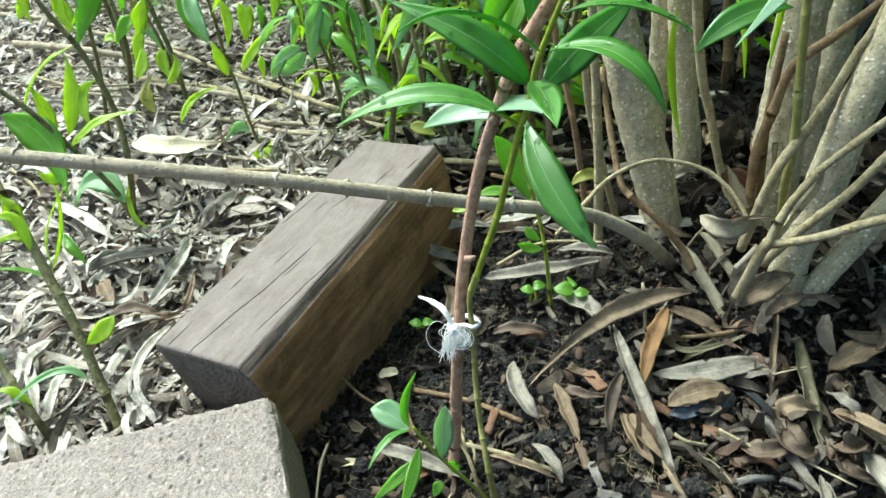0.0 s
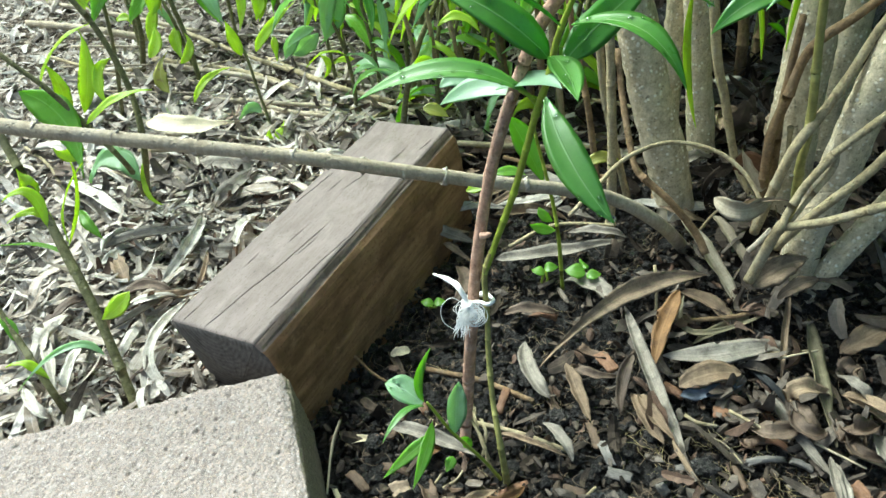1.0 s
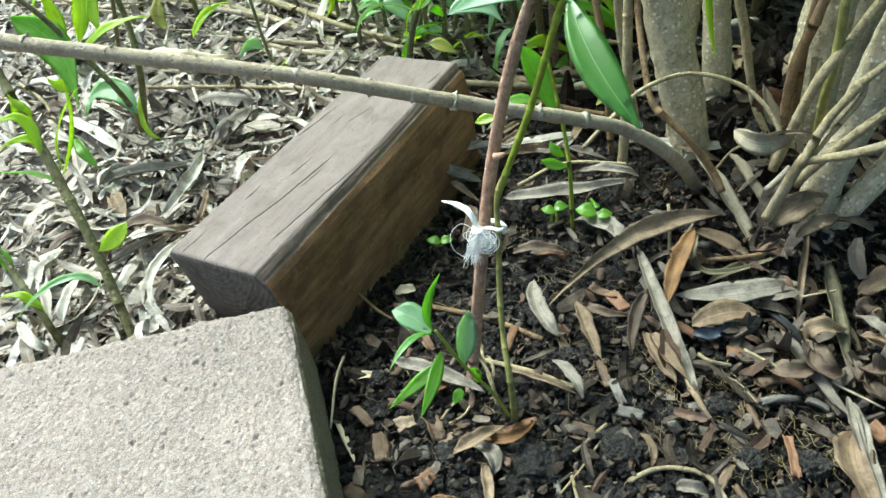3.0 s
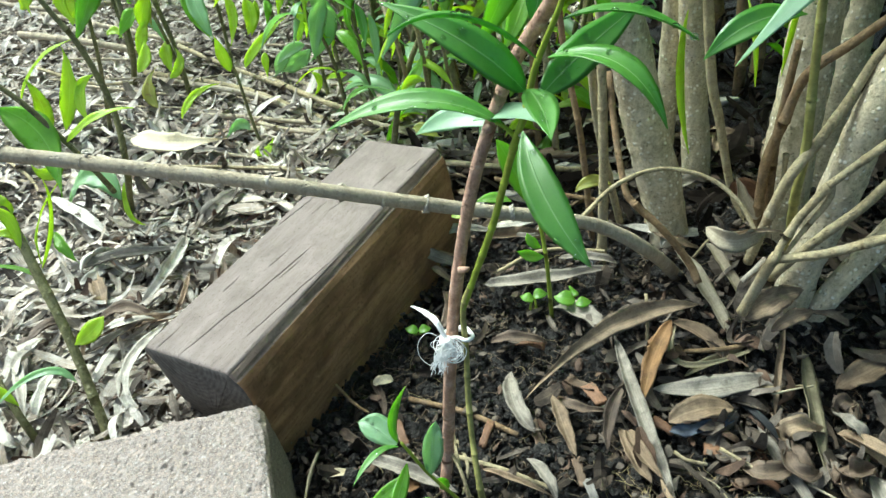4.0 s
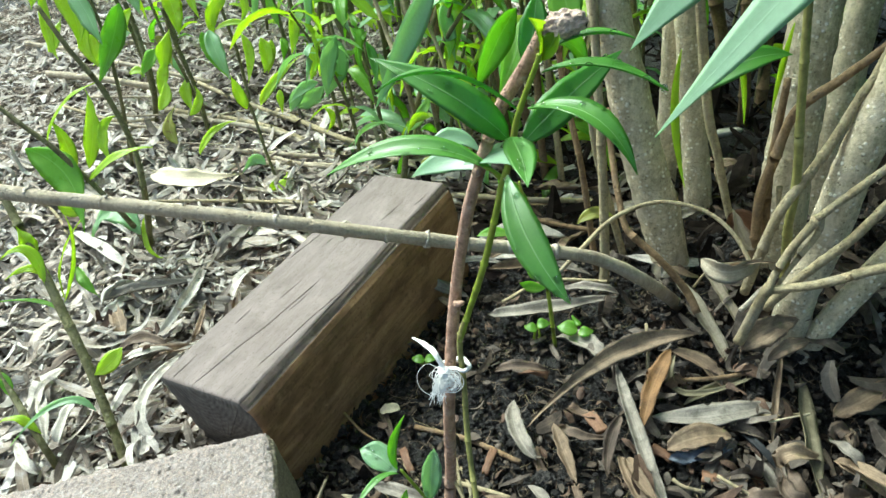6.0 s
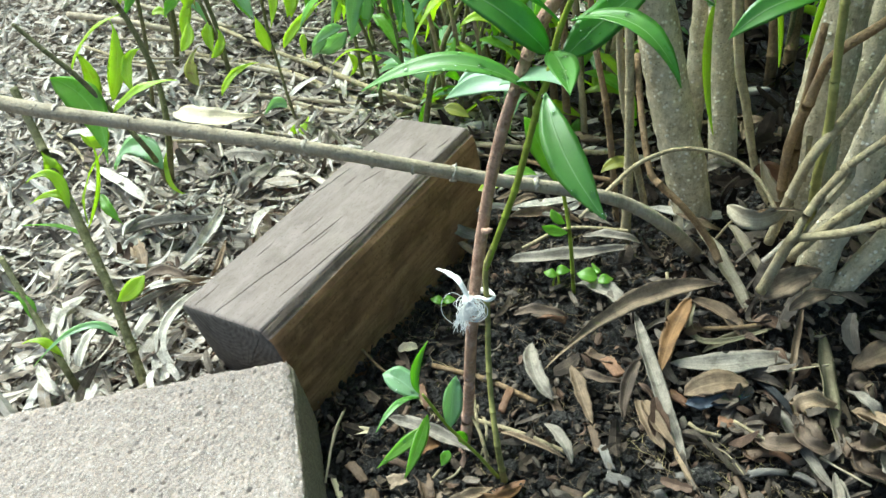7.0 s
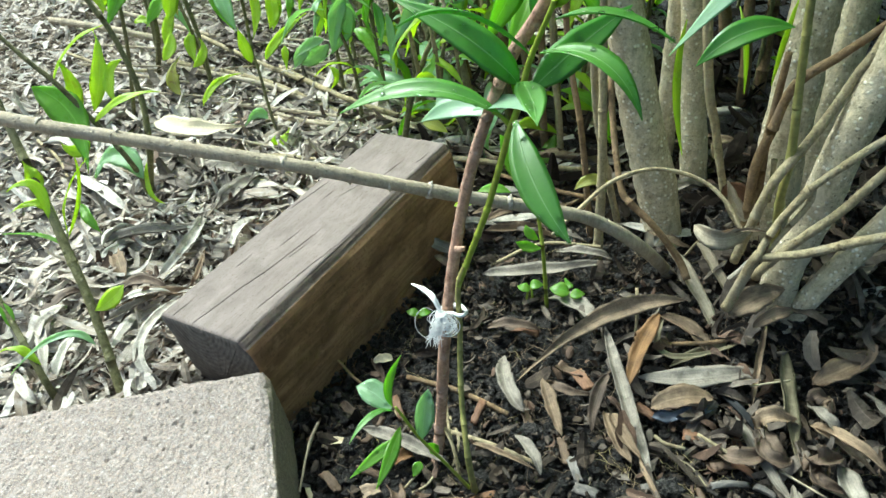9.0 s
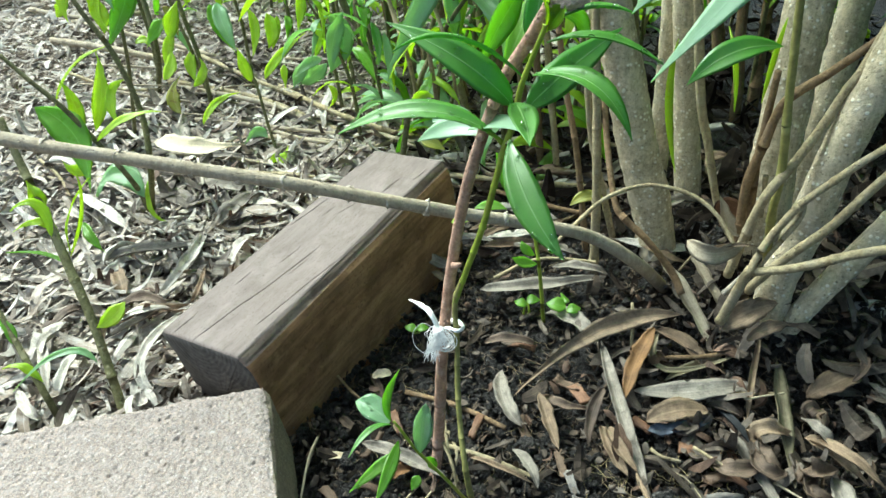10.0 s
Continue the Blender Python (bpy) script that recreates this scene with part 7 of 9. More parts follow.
fallen(None, "fallen_leaf", DRY_TAN, (0.35, 0.456, 0.016), (0.362, 0.419, 0.034), (0.397, 0.398, 0.018), 0.0121, (0, -0.2, 1), label="tan dry curled dead leaf lying on the litter", cup=1.0)
fallen(None, "fallen_leaf", DRY_BROWN, (0.354, 0.48, 0.016), (0.354, 0.478, 0.034), (0.373, 0.489, 0.018), 0.0142, (0, -0.2, 1), label="crumpled reddish-brown dead leaf on the litter", wave=0.4, bow=0.1, shape=0.4, end=0.5)
fallen(None, "fallen_leaf", DRY_TAN, (0.297, 0.455, 0.016), (0.303, 0.453, 0.034), (0.335, 0.457, 0.018), 0.0150, (0, -0.2, 1), label="crumpled reddish-brown dead leaf on the litter", wave=0.8, shape=0.5, end=0.6, cup=0.8)

fallen(None, "fallen_leaf", DRY_TAN, (0.286, 0.556, 0.068), (0.310, 0.562, 0.085), (0.340, 0.566, 0.092), 0.0260, (0, -0.7, 0.7), label="broad brown dead leaf leaning against the trunks", cup=0.5, wave=0.6)
fallen(None, "fallen_leaf", DRY_TAN, (0.306, 0.540, 0.065), (0.323, 0.546, 0.076), (0.347, 0.550, 0.078), 0.0140, (0, -0.7, 0.7), label="crumpled tan dead leaf below the trunk", cup=0.5, wave=0.6)

# ---- fallen twigs ----
tagged(stem(None, "fallen_twig", BARK_CANE, 0.05, [(-0.523, 1.317, 0.020, 0.0061), (-0.328, 1.207, 0.030, 0.0057), (-0.205, 1.115, 0.025, 0.0054), (-0.130, 1.062, 0.020, 0.0052), (-0.010, 1.010, 0.010, 0.0051)], sides=8, step=0.008, bulge=1.15, rough=0.12), "dry fallen twig lying on the litter", "twig", "fallen twigs")
tagged(stem(None, "fallen_twig", BARK_BRANCH, 0.05, [(-0.432, 1.190, 0.020, 0.0038), (-0.312, 1.112, 0.025, 0.0036), (-0.214, 1.049, 0.030, 0.0034), (-0.112, 1.045, 0.020, 0.0035)], sides=8, step=0.008, bulge=1.15, rough=0.12), "dry fallen twig lying on the litter", "twig", "fallen twigs")
tagged(stem(None, "fallen_twig", BARK_CANE, 0.05, [(-0.448, 1.131, 0.010, 0.0037), (-0.344, 1.083, 0.020, 0.0035), (-0.263, 1.076, 0.020, 0.0035)], sides=8, step=0.008, bulge=1.15, rough=0.12), "dry fallen twig lying on the litter", "twig", "fallen twigs")
tagged(stem(None, "fallen_twig", BARK_CANE, 0.05, [(-0.255, 0.951, 0.030, 0.0021), (-0.202, 0.941, 0.030, 0.0021), (-0.156, 0.942, 0.020, 0.0021)], sides=8, step=0.008, bulge=1.15, rough=0.12), "dry fallen twig lying on the litter", "twig", "fallen twigs")
tagged(stem(None, "fallen_twig", BARK_BRANCH, 0.05, [(-0.190, 1.142, 0.020, 0.0046), (-0.076, 1.049, 0.030, 0.0043), (0.009, 1.023, 0.030, 0.0042)], sides=8, step=0.008, bulge=1.15, rough=0.12), "dry fallen twig lying on the litter", "twig", "fallen twigs")
tagged(stem(None, "fallen_twig", BARK_CANE, 0.05, [(0.006, 0.937, 0.030, 0.0040), (0.098, 0.907, 0.035, 0.0039), (0.220, 0.896, 0.030, 0.0039)], sides=8, step=0.008, bulge=1.15, rough=0.12), "dry fallen twig lying on the litter", "twig", "fallen twigs")
tagged(stem(None, "fallen_twig", BARK_BROWN, 0.05, [(-0.038, 0.536, 0.000, 0.0029), (0.015, 0.513, 0.004, 0.0028), (0.064, 0.480, 0.007, 0.0027)], sides=8, step=0.008, bulge=1.15, rough=0.12), "dry fallen twig lying on the litter", "twig", "fallen twigs")
tagged(stem(None, "fallen_twig", BARK_CANE, 0.05, [(-0.004, 0.468, 0.000, 0.0024), (0.046, 0.439, 0.012, 0.0023), (0.089, 0.419, 0.008, 0.0022)], sides=8, step=0.008, bulge=1.15, rough=0.12), "dry fallen twig lying on the litter", "twig", "fallen twigs")
tagged(stem(None, "fallen_twig", BARK_CANE, 0.05, [(0.209, 0.620, 0.050, 0.0018), (0.208, 0.598, 0.030, 0.0018), (0.202, 0.570, 0.012, 0.0018)], sides=8, step=0.008, bulge=1.15, rough=0.12), "dry fallen twig lying on the litter", "twig", "fallen twigs")
tagged(stem(None, "fallen_twig", BARK_CANE, 0.05, [(-0.120, 0.477, 0.004, 0.0012), (-0.124, 0.453, 0.005, 0.0011), (-0.127, 0.433, 0.001, 0.0011)], sides=8, step=0.008, bulge=1.15, rough=0.12), "dry fallen twig lying on the litter", "twig", "fallen twigs")
tagged(stem(None, "fallen_twig", BARK_CANE, 0.05, [(-0.063, 0.511, -0.002, 0.0017), (-0.046, 0.486, 0.001, 0.0017), (-0.026, 0.455, 0.004, 0.0016)], sides=8, step=0.008, bulge=1.15, rough=0.12), "dry fallen twig lying on the litter", "twig", "fallen twigs")
tagged(stem(None, "fallen_twig", BARK_CANE, 0.05, [(0.220, 1.061, 0.020, 0.0035), (0.274, 0.997, 0.030, 0.0033), (0.184, 0.905, 0.020, 0.0031)], sides=8, step=0.008, bulge=1.15, rough=0.12), "dry fallen twig lying on the litter", "twig", "fallen twigs")
tagged(stem(None, "fallen_twig", BARK_BROWN, 0.05, [(0.223, 0.564, 0.020, 0.0023), (0.277, 0.556, 0.030, 0.0023), (0.334, 0.571, 0.030, 0.0023)], sides=8, step=0.008, bulge=1.15, rough=0.12), "dry fallen twig lying on the litter", "twig", "fallen twigs")
tagged(stem(None, "fallen_twig", BARK_CANE, 0.05, [(0.271, 0.519, 0.020, 0.0014), (0.302, 0.512, 0.020, 0.0014), (0.340, 0.508, 0.025, 0.0014)], sides=8, step=0.008, bulge=1.15, rough=0.12), "dry fallen twig lying on the litter", "twig", "fallen twigs")
tagged(stem(None, "fallen_twig", BARK_CANE, 0.05, [(0.061, 0.692, 0.030, 0.0020), (0.114, 0.702, 0.050, 0.0019), (0.190, 0.693, 0.050, 0.0019)], sides=8, step=0.008, bulge=1.15, rough=0.12), "dry fallen twig lying on the litter", "twig", "fallen twigs")
tagged(stem(None, "fallen_twig", BARK_BROWN, 0.05, [(0.072, 0.873, 0.040, 0.0030), (0.132, 0.821, 0.050, 0.0029), (0.198, 0.793, 0.050, 0.0028)], sides=8, step=0.008, bulge=1.15, rough=0.12), "dry fallen twig lying on the litter", "twig", "fallen twigs")
tagged(stem(None, "fallen_twig", BARK_CANE, 0.05, [(0.329, 0.397, 0.012, 0.0015), (0.342, 0.386, 0.014, 0.0014), (0.365, 0.374, 0.012, 0.0014)], sides=8, step=0.008, bulge=1.15, rough=0.12), "dry fallen twig lying on the litter", "twig", "fallen twigs")
tagged(stem(None, "fallen_twig", BARK_CANE, 0.05, [(0.271, 0.673, 0.050, 0.0015), (0.289, 0.672, 0.080, 0.0015), (0.321, 0.665, 0.090, 0.0015)], sides=8, step=0.008, bulge=1.15, rough=0.12), "dry fallen twig lying on the litter", "twig", "fallen twigs")
tagged(stem(None, "fallen_twig", BARK_BRANCH, 0.05, [(-0.835, 1.631, 0.030, 0.0048), (-0.648, 1.506, 0.040, 0.0045), (-0.460, 1.412, 0.030, 0.0043)], sides=8, step=0.008, bulge=1.15, rough=0.12), "dry fallen twig lying on the litter", "twig", "fallen twigs")
tagged(stem(None, "fallen_twig", BARK_CANE, 0.05, [(-0.625, 0.998, 0.030, 0.0025), (-0.571, 0.944, 0.030, 0.0024), (-0.528, 0.883, 0.020, 0.0023)], sides=8, step=0.008, bulge=1.15, rough=0.12), "dry fallen twig lying on the litter", "twig", "fallen twigs")
tagged(stem(None, "fallen_twig", BARK_BRANCH, 0.05, [(-0.348, 1.312, 0.020, 0.0036), (-0.234, 1.225, 0.030, 0.0034), (-0.154, 1.168, 0.020, 0.0033)], sides=8, step=0.008, bulge=1.15, rough=0.12), "dry fallen twig lying on the litter", "twig", "fallen twigs")
tagged(stem(None, "fallen_twig", BARK_CANE, 0.05, [(0.007, 0.482, 0.000, 0.0016), (0.016, 0.450, 0.006, 0.0016), (0.011, 0.421, 0.004, 0.0015)], sides=8, step=0.008, bulge=1.15, rough=0.12), "dry fallen twig lying on the litter", "twig", "fallen twigs")
tagged(stem(None, "fallen_twig", BARK_BRANCH, 0.06, [(-0.492, 1.266, 0.030, 0.0050), (-0.345, 1.186, 0.040, 0.0048), (-0.273, 1.152, 0.035, 0.0047), (-0.199, 1.104, 0.020, 0.0046)], sides=8, step=0.01, bulge=1.15, rough=0.12), "pale dry twig lying on the mulch", "twig", "fallen twigs")
tagged(stem(None, "fallen_twig", BARK_BRANCH, 0.06, [(-0.420, 1.130, 0.030, 0.0037), (-0.312, 1.106, 0.030, 0.0036), (-0.226, 1.082, 0.030, 0.0036), (-0.119, 1.074, 0.020, 0.0036)], sides=8, step=0.01, bulge=1.15, rough=0.12), "pale dry twig lying on the mulch", "twig", "fallen twigs")
tagged(stem(None, "fallen_twig", BARK_CANE, 0.06, [(-0.448, 0.968, 0.030, 0.0027), (-0.321, 0.948, 0.035, 0.0026), (-0.218, 0.924, 0.040, 0.0025), (-0.152, 0.928, 0.030, 0.0026)], sides=8, step=0.01, bulge=1.15, rough=0.12), "pale dry twig lying on the mulch", "twig", "fallen twigs")
tagged(stem(None, "fallen_twig", BARK_CANE, 0.06, [(-0.302, 1.258, 0.030, 0.0050), (-0.175, 1.120, 0.040, 0.0046), (-0.082, 1.073, 0.030, 0.0044), (-0.012, 1.063, 0.020, 0.0044)], sides=8, step=0.01, bulge=1.15, rough=0.12), "pale dry twig lying on the mulch", "twig", "fallen twigs")
tagged(stem(None, "fallen_twig", BARK_BRANCH, 0.06, [(-0.302, 1.089, 0.020, 0.0036), (-0.204, 1.051, 0.030, 0.0035), (-0.151, 1.043, 0.030, 0.0035)], sides=8, step=0.01, bulge=1.15, rough=0.12), "pale dry twig lying on the mulch", "twig", "fallen twigs")
tagged(stem(None, "fallen_twig", BARK_BRANCH, 0.06, [(-0.829, 1.514, 0.030, 0.0070), (-0.679, 1.436, 0.040, 0.0067), (-0.557, 1.398, 0.030, 0.0065)], sides=8, step=0.01, bulge=1.15, rough=0.12), "pale dry twig lying on the mulch", "twig", "fallen twigs")
tagged(stem(None, "fallen_twig", BARK_CANE, 0.06, [(-0.484, 1.411, 0.030, 0.0044), (-0.379, 1.296, 0.040, 0.0041), (-0.242, 1.194, 0.030, 0.0038)], sides=8, step=0.01, bulge=1.15, rough=0.12), "pale dry twig lying on the mulch", "twig", "fallen twigs")
tagged(stem(None, "fallen_twig", BARK_BRANCH, 0.06, [(-0.234, 1.969, 0.060, 0.0127), (-0.093, 1.670, 0.070, 0.0110), (-0.008, 1.462, 0.060, 0.0099), (0.064, 1.381, 0.030, 0.0096)], sides=8, step=0.01, bulge=1.15, rough=0.12), "pale dry twig lying on the mulch", "twig", "fallen twigs")
tagged(stem(None, "fallen_twig", BARK_CANE, 0.06, [(-0.130, 1.010, 0.030, 0.0034), (-0.064, 1.052, 0.030, 0.0035), (0.024, 1.037, 0.030, 0.0034)], sides=8, step=0.01, bulge=1.15, rough=0.12), "pale dry twig lying on the mulch", "twig", "fallen twigs")
tagged(stem(None, "fallen_twig", BARK_BRANCH, 0.06, [(-0.966, 1.714, 0.030, 0.0052), (-0.796, 1.621, 0.040, 0.0049), (-0.693, 1.677, 0.030, 0.0050)], sides=8, step=0.01, bulge=1.15, rough=0.12), "pale dry twig lying on the mulch", "twig", "fallen twigs")
tagged(stem(None, "fallen_twig", BARK_CANE, 0.06, [(-0.473, 1.683, 0.050, 0.0038), (-0.381, 1.737, 0.050, 0.0038), (-0.217, 1.778, 0.050, 0.0039)], sides=8, step=0.01, bulge=1.15, rough=0.12), "pale dry twig lying on the mulch", "twig", "fallen twigs")
tagged(stem(None, "fallen_twig", BARK_CANE, 0.06, [(-0.721, 1.337, 0.030, 0.0032), (-0.597, 1.260, 0.030, 0.0030), (-0.524, 1.255, 0.030, 0.0030)], sides=8, step=0.01, bulge=1.15, rough=0.12), "pale dry twig lying on the mulch", "twig", "fallen twigs")

# ---- twine ----
tie = thing("twine_tie", "frayed white twine knotted round stake and sapling", "twine", at=(0.007, 0.416, 0.191))
stem(tie, "wrap", TWINE, 0, [(0.006, 0.420, 0.192, 0.0012), (0.012, 0.416, 0.196, 0.0012), (0.018, 0.4102, 0.198, 0.0016), (0.0226, 0.4155, 0.196, 0.0017), (0.0226, 0.424, 0.191, 0.0017), (0.018, 0.436, 0.185, 0.0021), (0.010, 0.439, 0.182, 0.0022), (0.003, 0.434, 0.183, 0.0022), (0.0005, 0.424, 0.188, 0.002), (0.005, 0.419, 0.191, 0.0018)], sides=8, step=0.002, rough=0.35)
KNOT = Vector((0.0045, 0.416, 0.191))

# ---- small scraps ----
fallen(None, "plastic_scrap", BLUE_FILM, (0.202, 0.473, 0.008), (0.23, 0.474, 0.016), (0.266, 0.483, 0.01), 0.0130, (0, -0.2, 1), label="dull blue plastic scrap half buried in the litter", category="plastic scrap", wave=1.6, cup=0.1, shape=0.4, end=0.5)
fallen(None, "fallen_leaf", DRY_ORANGE, (-0.042, 0.421, 0.008), (-0.035, 0.421, 0.016), (-0.026, 0.427, 0.01), 0.0119, (0, -0.2, 1), label="small red-orange dead leaf on the soil", wave=0.9)
fallen(None, "fallen_leaf", DRY_YELLOW, (-0.075, 0.558, -0.001), (-0.065, 0.560, 0.001), (-0.055, 0.562, -0.001), 0.0115, (0, -0.2, 1), label="small pale dead leaf on the soil")
fallen(None, "fallen_leaf", DRY_YELLOW, (-0.116, 0.45, -0.006), (-0.099, 0.448, 0.004), (-0.081, 0.447, -0.001), 0.0075, (0, -0.2, 1), label="small pale dead leaf on the soil")
fallen(None, "fallen_leaf", DRY_TAN, (-0.023, 0.358, 0.012), (-0.003, 0.36, 0.022), (0.019, 0.38, 0.016), 0.0127, (0, -0.2, 1), label="tan dry curled dead leaf lying on the litter")
fallen(None, "fallen_leaf", DRY_ORANGE, (0.003, 0.368, 0.012), (0.023, 0.366, 0.02), (0.046, 0.379, 0.014), 0.0113, (0, -0.2, 1), label="reddish-brown dead leaf at the foot of the sapling")
fallen(None, "fallen_leaf", DRY_GREY, (-0.005, 0.366, 0.01), (0.006, 0.349, 0.016), (0.011, 0.338, 0.01), 0.0134, (0, -0.2, 1), label="tan dry curled dead leaf lying on the litter")
fallen(None, "fallen_leaf", DRY_BROWN, (0.108, 0.513, 0.016), (0.119, 0.498, 0.022), (0.15, 0.496, 0.014), 0.0104, (0, -0.2, 1), label="dark brown rotting dead leaf on the soil")
fallen(None, "fallen_leaf", DRY_BROWN, (0.047, 0.6, 0.01), (0.074, 0.595, 0.018), (0.104, 0.595, 0.012), 0.0145, (0, -0.2, 1), label="dark brown rotting dead leaf on the soil")
fallen(None, "fallen_leaf", DRY_TAN, (0.029, 0.44, 0.012), (0.054, 0.422, 0.02), (0.086, 0.41, 0.012), 0.0056, (0, -0.2, 1), label="tan dry curled dead leaf lying on the litter", cup=1.2)
fallen(None, "fallen_leaf", DRY_GREY, (0.069, 0.447, 0.016), (0.081, 0.424, 0.02), (0.09, 0.405, 0.012), 0.0105, (0, -0.2, 1), label="grey papery dead leaf lying on the litter")
fallen(None, "fallen_leaf", DRY_BROWN, (0.291, 0.445, 0.016), (0.294, 0.416, 0.024), (0.317, 0.418, 0.014), 0.0157, (0, -0.2, 1), label="dark brown rotting dead leaf on the soil")
fallen(None, "fallen_leaf", DRY_BROWN, (0.329, 0.42, 0.016), (0.332, 0.404, 0.028), (0.359, 0.423, 0.016), 0.0176, (0, -0.2, 1), label="dark brown rotting dead leaf on the soil", cup=1.3)
fallen(None, "fallen_leaf", DRY_TAN, (0.161, 0.47, 0.018), (0.166, 0.443, 0.022), (0.181, 0.42, 0.014), 0.0122, (0, -0.2, 1), label="tan dry curled dead leaf lying on the litter", cup=1.0)
fallen(None, "fallen_leaf", DRY_TAN, (0.179, 0.422, 0.012), (0.183, 0.397, 0.016), (0.192, 0.373, 0.01), 0.0047, (0, -0.2, 1), label="tan dry curled dead leaf lying on the litter", cup=1.2)
fallen(None, "fallen_leaf", DRY_GREY, (0.306, 0.394, 0.014), (0.3, 0.361, 0.02), (0.294, 0.334, 0.014), 0.0095, (0, -0.2, 1), label="grey papery dead leaf lying on the litter")
fallen(None, "fallen_leaf", DRY_GREY, (0.362, 0.442, 0.024), (0.351, 0.453, 0.034), (0.347, 0.476, 0.024), 0.0121, (0, -0.2, 1), label="grey papery dead leaf lying on the litter")
fallen(None, "fallen_leaf", DRY_BROWN, (-0.105, 0.502, -0.004), (-0.090, 0.491, -0.001), (-0.075, 0.476, -0.002), 0.0091, (0, -0.2, 1), label="dark brown rotting dead leaf on the soil")
fallen(None, "fallen_leaf", DRY_BROWN, (-0.078, 0.569, -0.005), (-0.066, 0.539, -0.002), (-0.062, 0.517, -0.004), 0.0087, (0, -0.2, 1), label="dark brown rotting dead leaf on the soil")
fallen(None, "fallen_leaf", DRY_YELLOW, (-0.124, 0.404, -0.001), (-0.114, 0.380, 0.003), (-0.104, 0.360, 0.001), 0.0064, (0.6, -0.3, 0.7), label="pale thin dead blade standing in the soil")
tagged(stem(None, "fallen_twig", BARK_CANE, 0, [(0.004, 0.469, 0.030, 0.0017), (0.009, 0.436, 0.020, 0.0016), (0.021, 0.402, 0.004, 0.0016)], sides=7, step=0.006, rough=0.12), "dry straw-coloured stalk lying on the soil", "twig", "fallen twigs")
tagged(stem(None, "fallen_twig", BARK_CANE, 0, [(-0.002, 0.455, 0.030, 0.0017), (0.011, 0.421, 0.030, 0.0016), (0.017, 0.405, 0.004, 0.0016)], sides=7, step=0.006, rough=0.12), "dry straw-coloured stalk lying on the soil", "twig", "fallen twigs")
tagged(stem(None, "fallen_twig", BARK_CANE, 0, [(0.074, 0.354, 0.010, 0.0015), (0.089, 0.365, 0.012, 0.0015), (0.104, 0.377, 0.014, 0.0015)], sides=7, step=0.006, rough=0.12), "dry straw-coloured stalk lying on the soil", "twig", "fallen twigs")
tagged(stem(None, "fallen_twig", BARK_CANE, 0, [(0.237, 0.445, 0.020, 0.0016), (0.253, 0.429, 0.020, 0.0016), (0.270, 0.412, 0.020, 0.0016)], sides=7, step=0.006, rough=0.12), "dry straw-coloured stalk lying on the soil", "twig", "fallen twigs")

fallen(None, "fallen_leaf", DRY_CREAM, (0.297, 0.670, 0.153), (0.310, 0.660, 0.131), (0.316, 0.650, 0.115), 0.0180, (0, -0.5, 0.8), label="pale folded dead leaf hanging between the canes", cup=0.6, shape=0.9, end=0.5, wave=0.2)
fallen(None, "fallen_leaf", DRY_WHITE, (0.444, 0.609, 0.030), (0.464, 0.619, 0.040), (0.498, 0.625, 0.030), 0.0240, (0, -0.5, 0.8), label="broad bleached dead leaf lying on the litter", cup=0.5, shape=0.5, end=0.6, wave=0.4)
tagged(stem(None, "fallen_twig", BARK_RING, 0, [(0.324, 0.620, 0.089, 0.0030), (0.314, 0.615, 0.080, 0.0030), (0.301, 0.610, 0.069, 0.0030)], sides=7, step=0.006), "short whitish piece of stick lying under the canes", "twig", "fallen twigs")
seed_nut((0.303, 0.602, 0.028), 0.0062)

# ---- bark chips, soil lumps and straws on the bed ----
fallen(None, "fallen_leaf", DRY_TAN, (0.296, 0.363, 0.008), (0.292, 0.328, 0.014), (0.283, 0.281, 0.008), 0.0291, (0, -0.2, 1), label="broad tan and orange dead leaf lying on the soil", shape=0.5, end=0.7, cup=0.5)
fallen(None, "fallen_leaf", DRY_GREY, (0.307, 0.386, 0.016), (0.301, 0.341, 0.020), (0.290, 0.283, 0.016), 0.0098, (0, -0.2, 1), label="long grey dead leaf lying across a broad one")
fallen(None, "fallen_leaf", DRY_TAN, (0.130, 0.367, 0.014), (0.135, 0.353, 0.012), (0.134, 0.338, 0.004), 0.0069, (0, -0.2, 1), label="small tan dead leaf standing in the soil")
fallen(None, "fallen_leaf", DRY_GREY, (0.148, 0.318, 0.008), (0.158, 0.315, 0.014), (0.170, 0.311, 0.008), 0.0104, (0, -0.2, 1), label="small folded grey-green dead leaf on the soil", cup=1.1)
fallen(None, "fallen_leaf", DRY_TAN, (0.001, 0.347, 0.008), (0.003, 0.324, 0.014), (0.003, 0.302, 0.008), 0.0093, (0, -0.2, 1), label="pale tan dead leaf lying on dark soil")
fallen(None, "fallen_leaf", DRY_ORANGE, (-0.042, 0.319, 0.008), (-0.025, 0.311, 0.014), (-0.005, 0.304, 0.008), 0.0078, (0, -0.2, 1), label="orange-brown dead leaf lying on dark soil")
fallen(None, "fallen_leaf", DRY_BROWN, (0.331, 0.441, 0.012), (0.319, 0.403, 0.020), (0.346, 0.425, 0.012), 0.0096, (0, -0.2, 1), label="tightly curled brown dead leaf on the litter", cup=1.6)
fallen(None, "fallen_leaf", DRY_TAN, (0.330, 0.419, 0.012), (0.326, 0.390, 0.020), (0.350, 0.417, 0.012), 0.0075, (0, -0.2, 1), label="tightly curled tan dead leaf on the litter", cup=1.6)
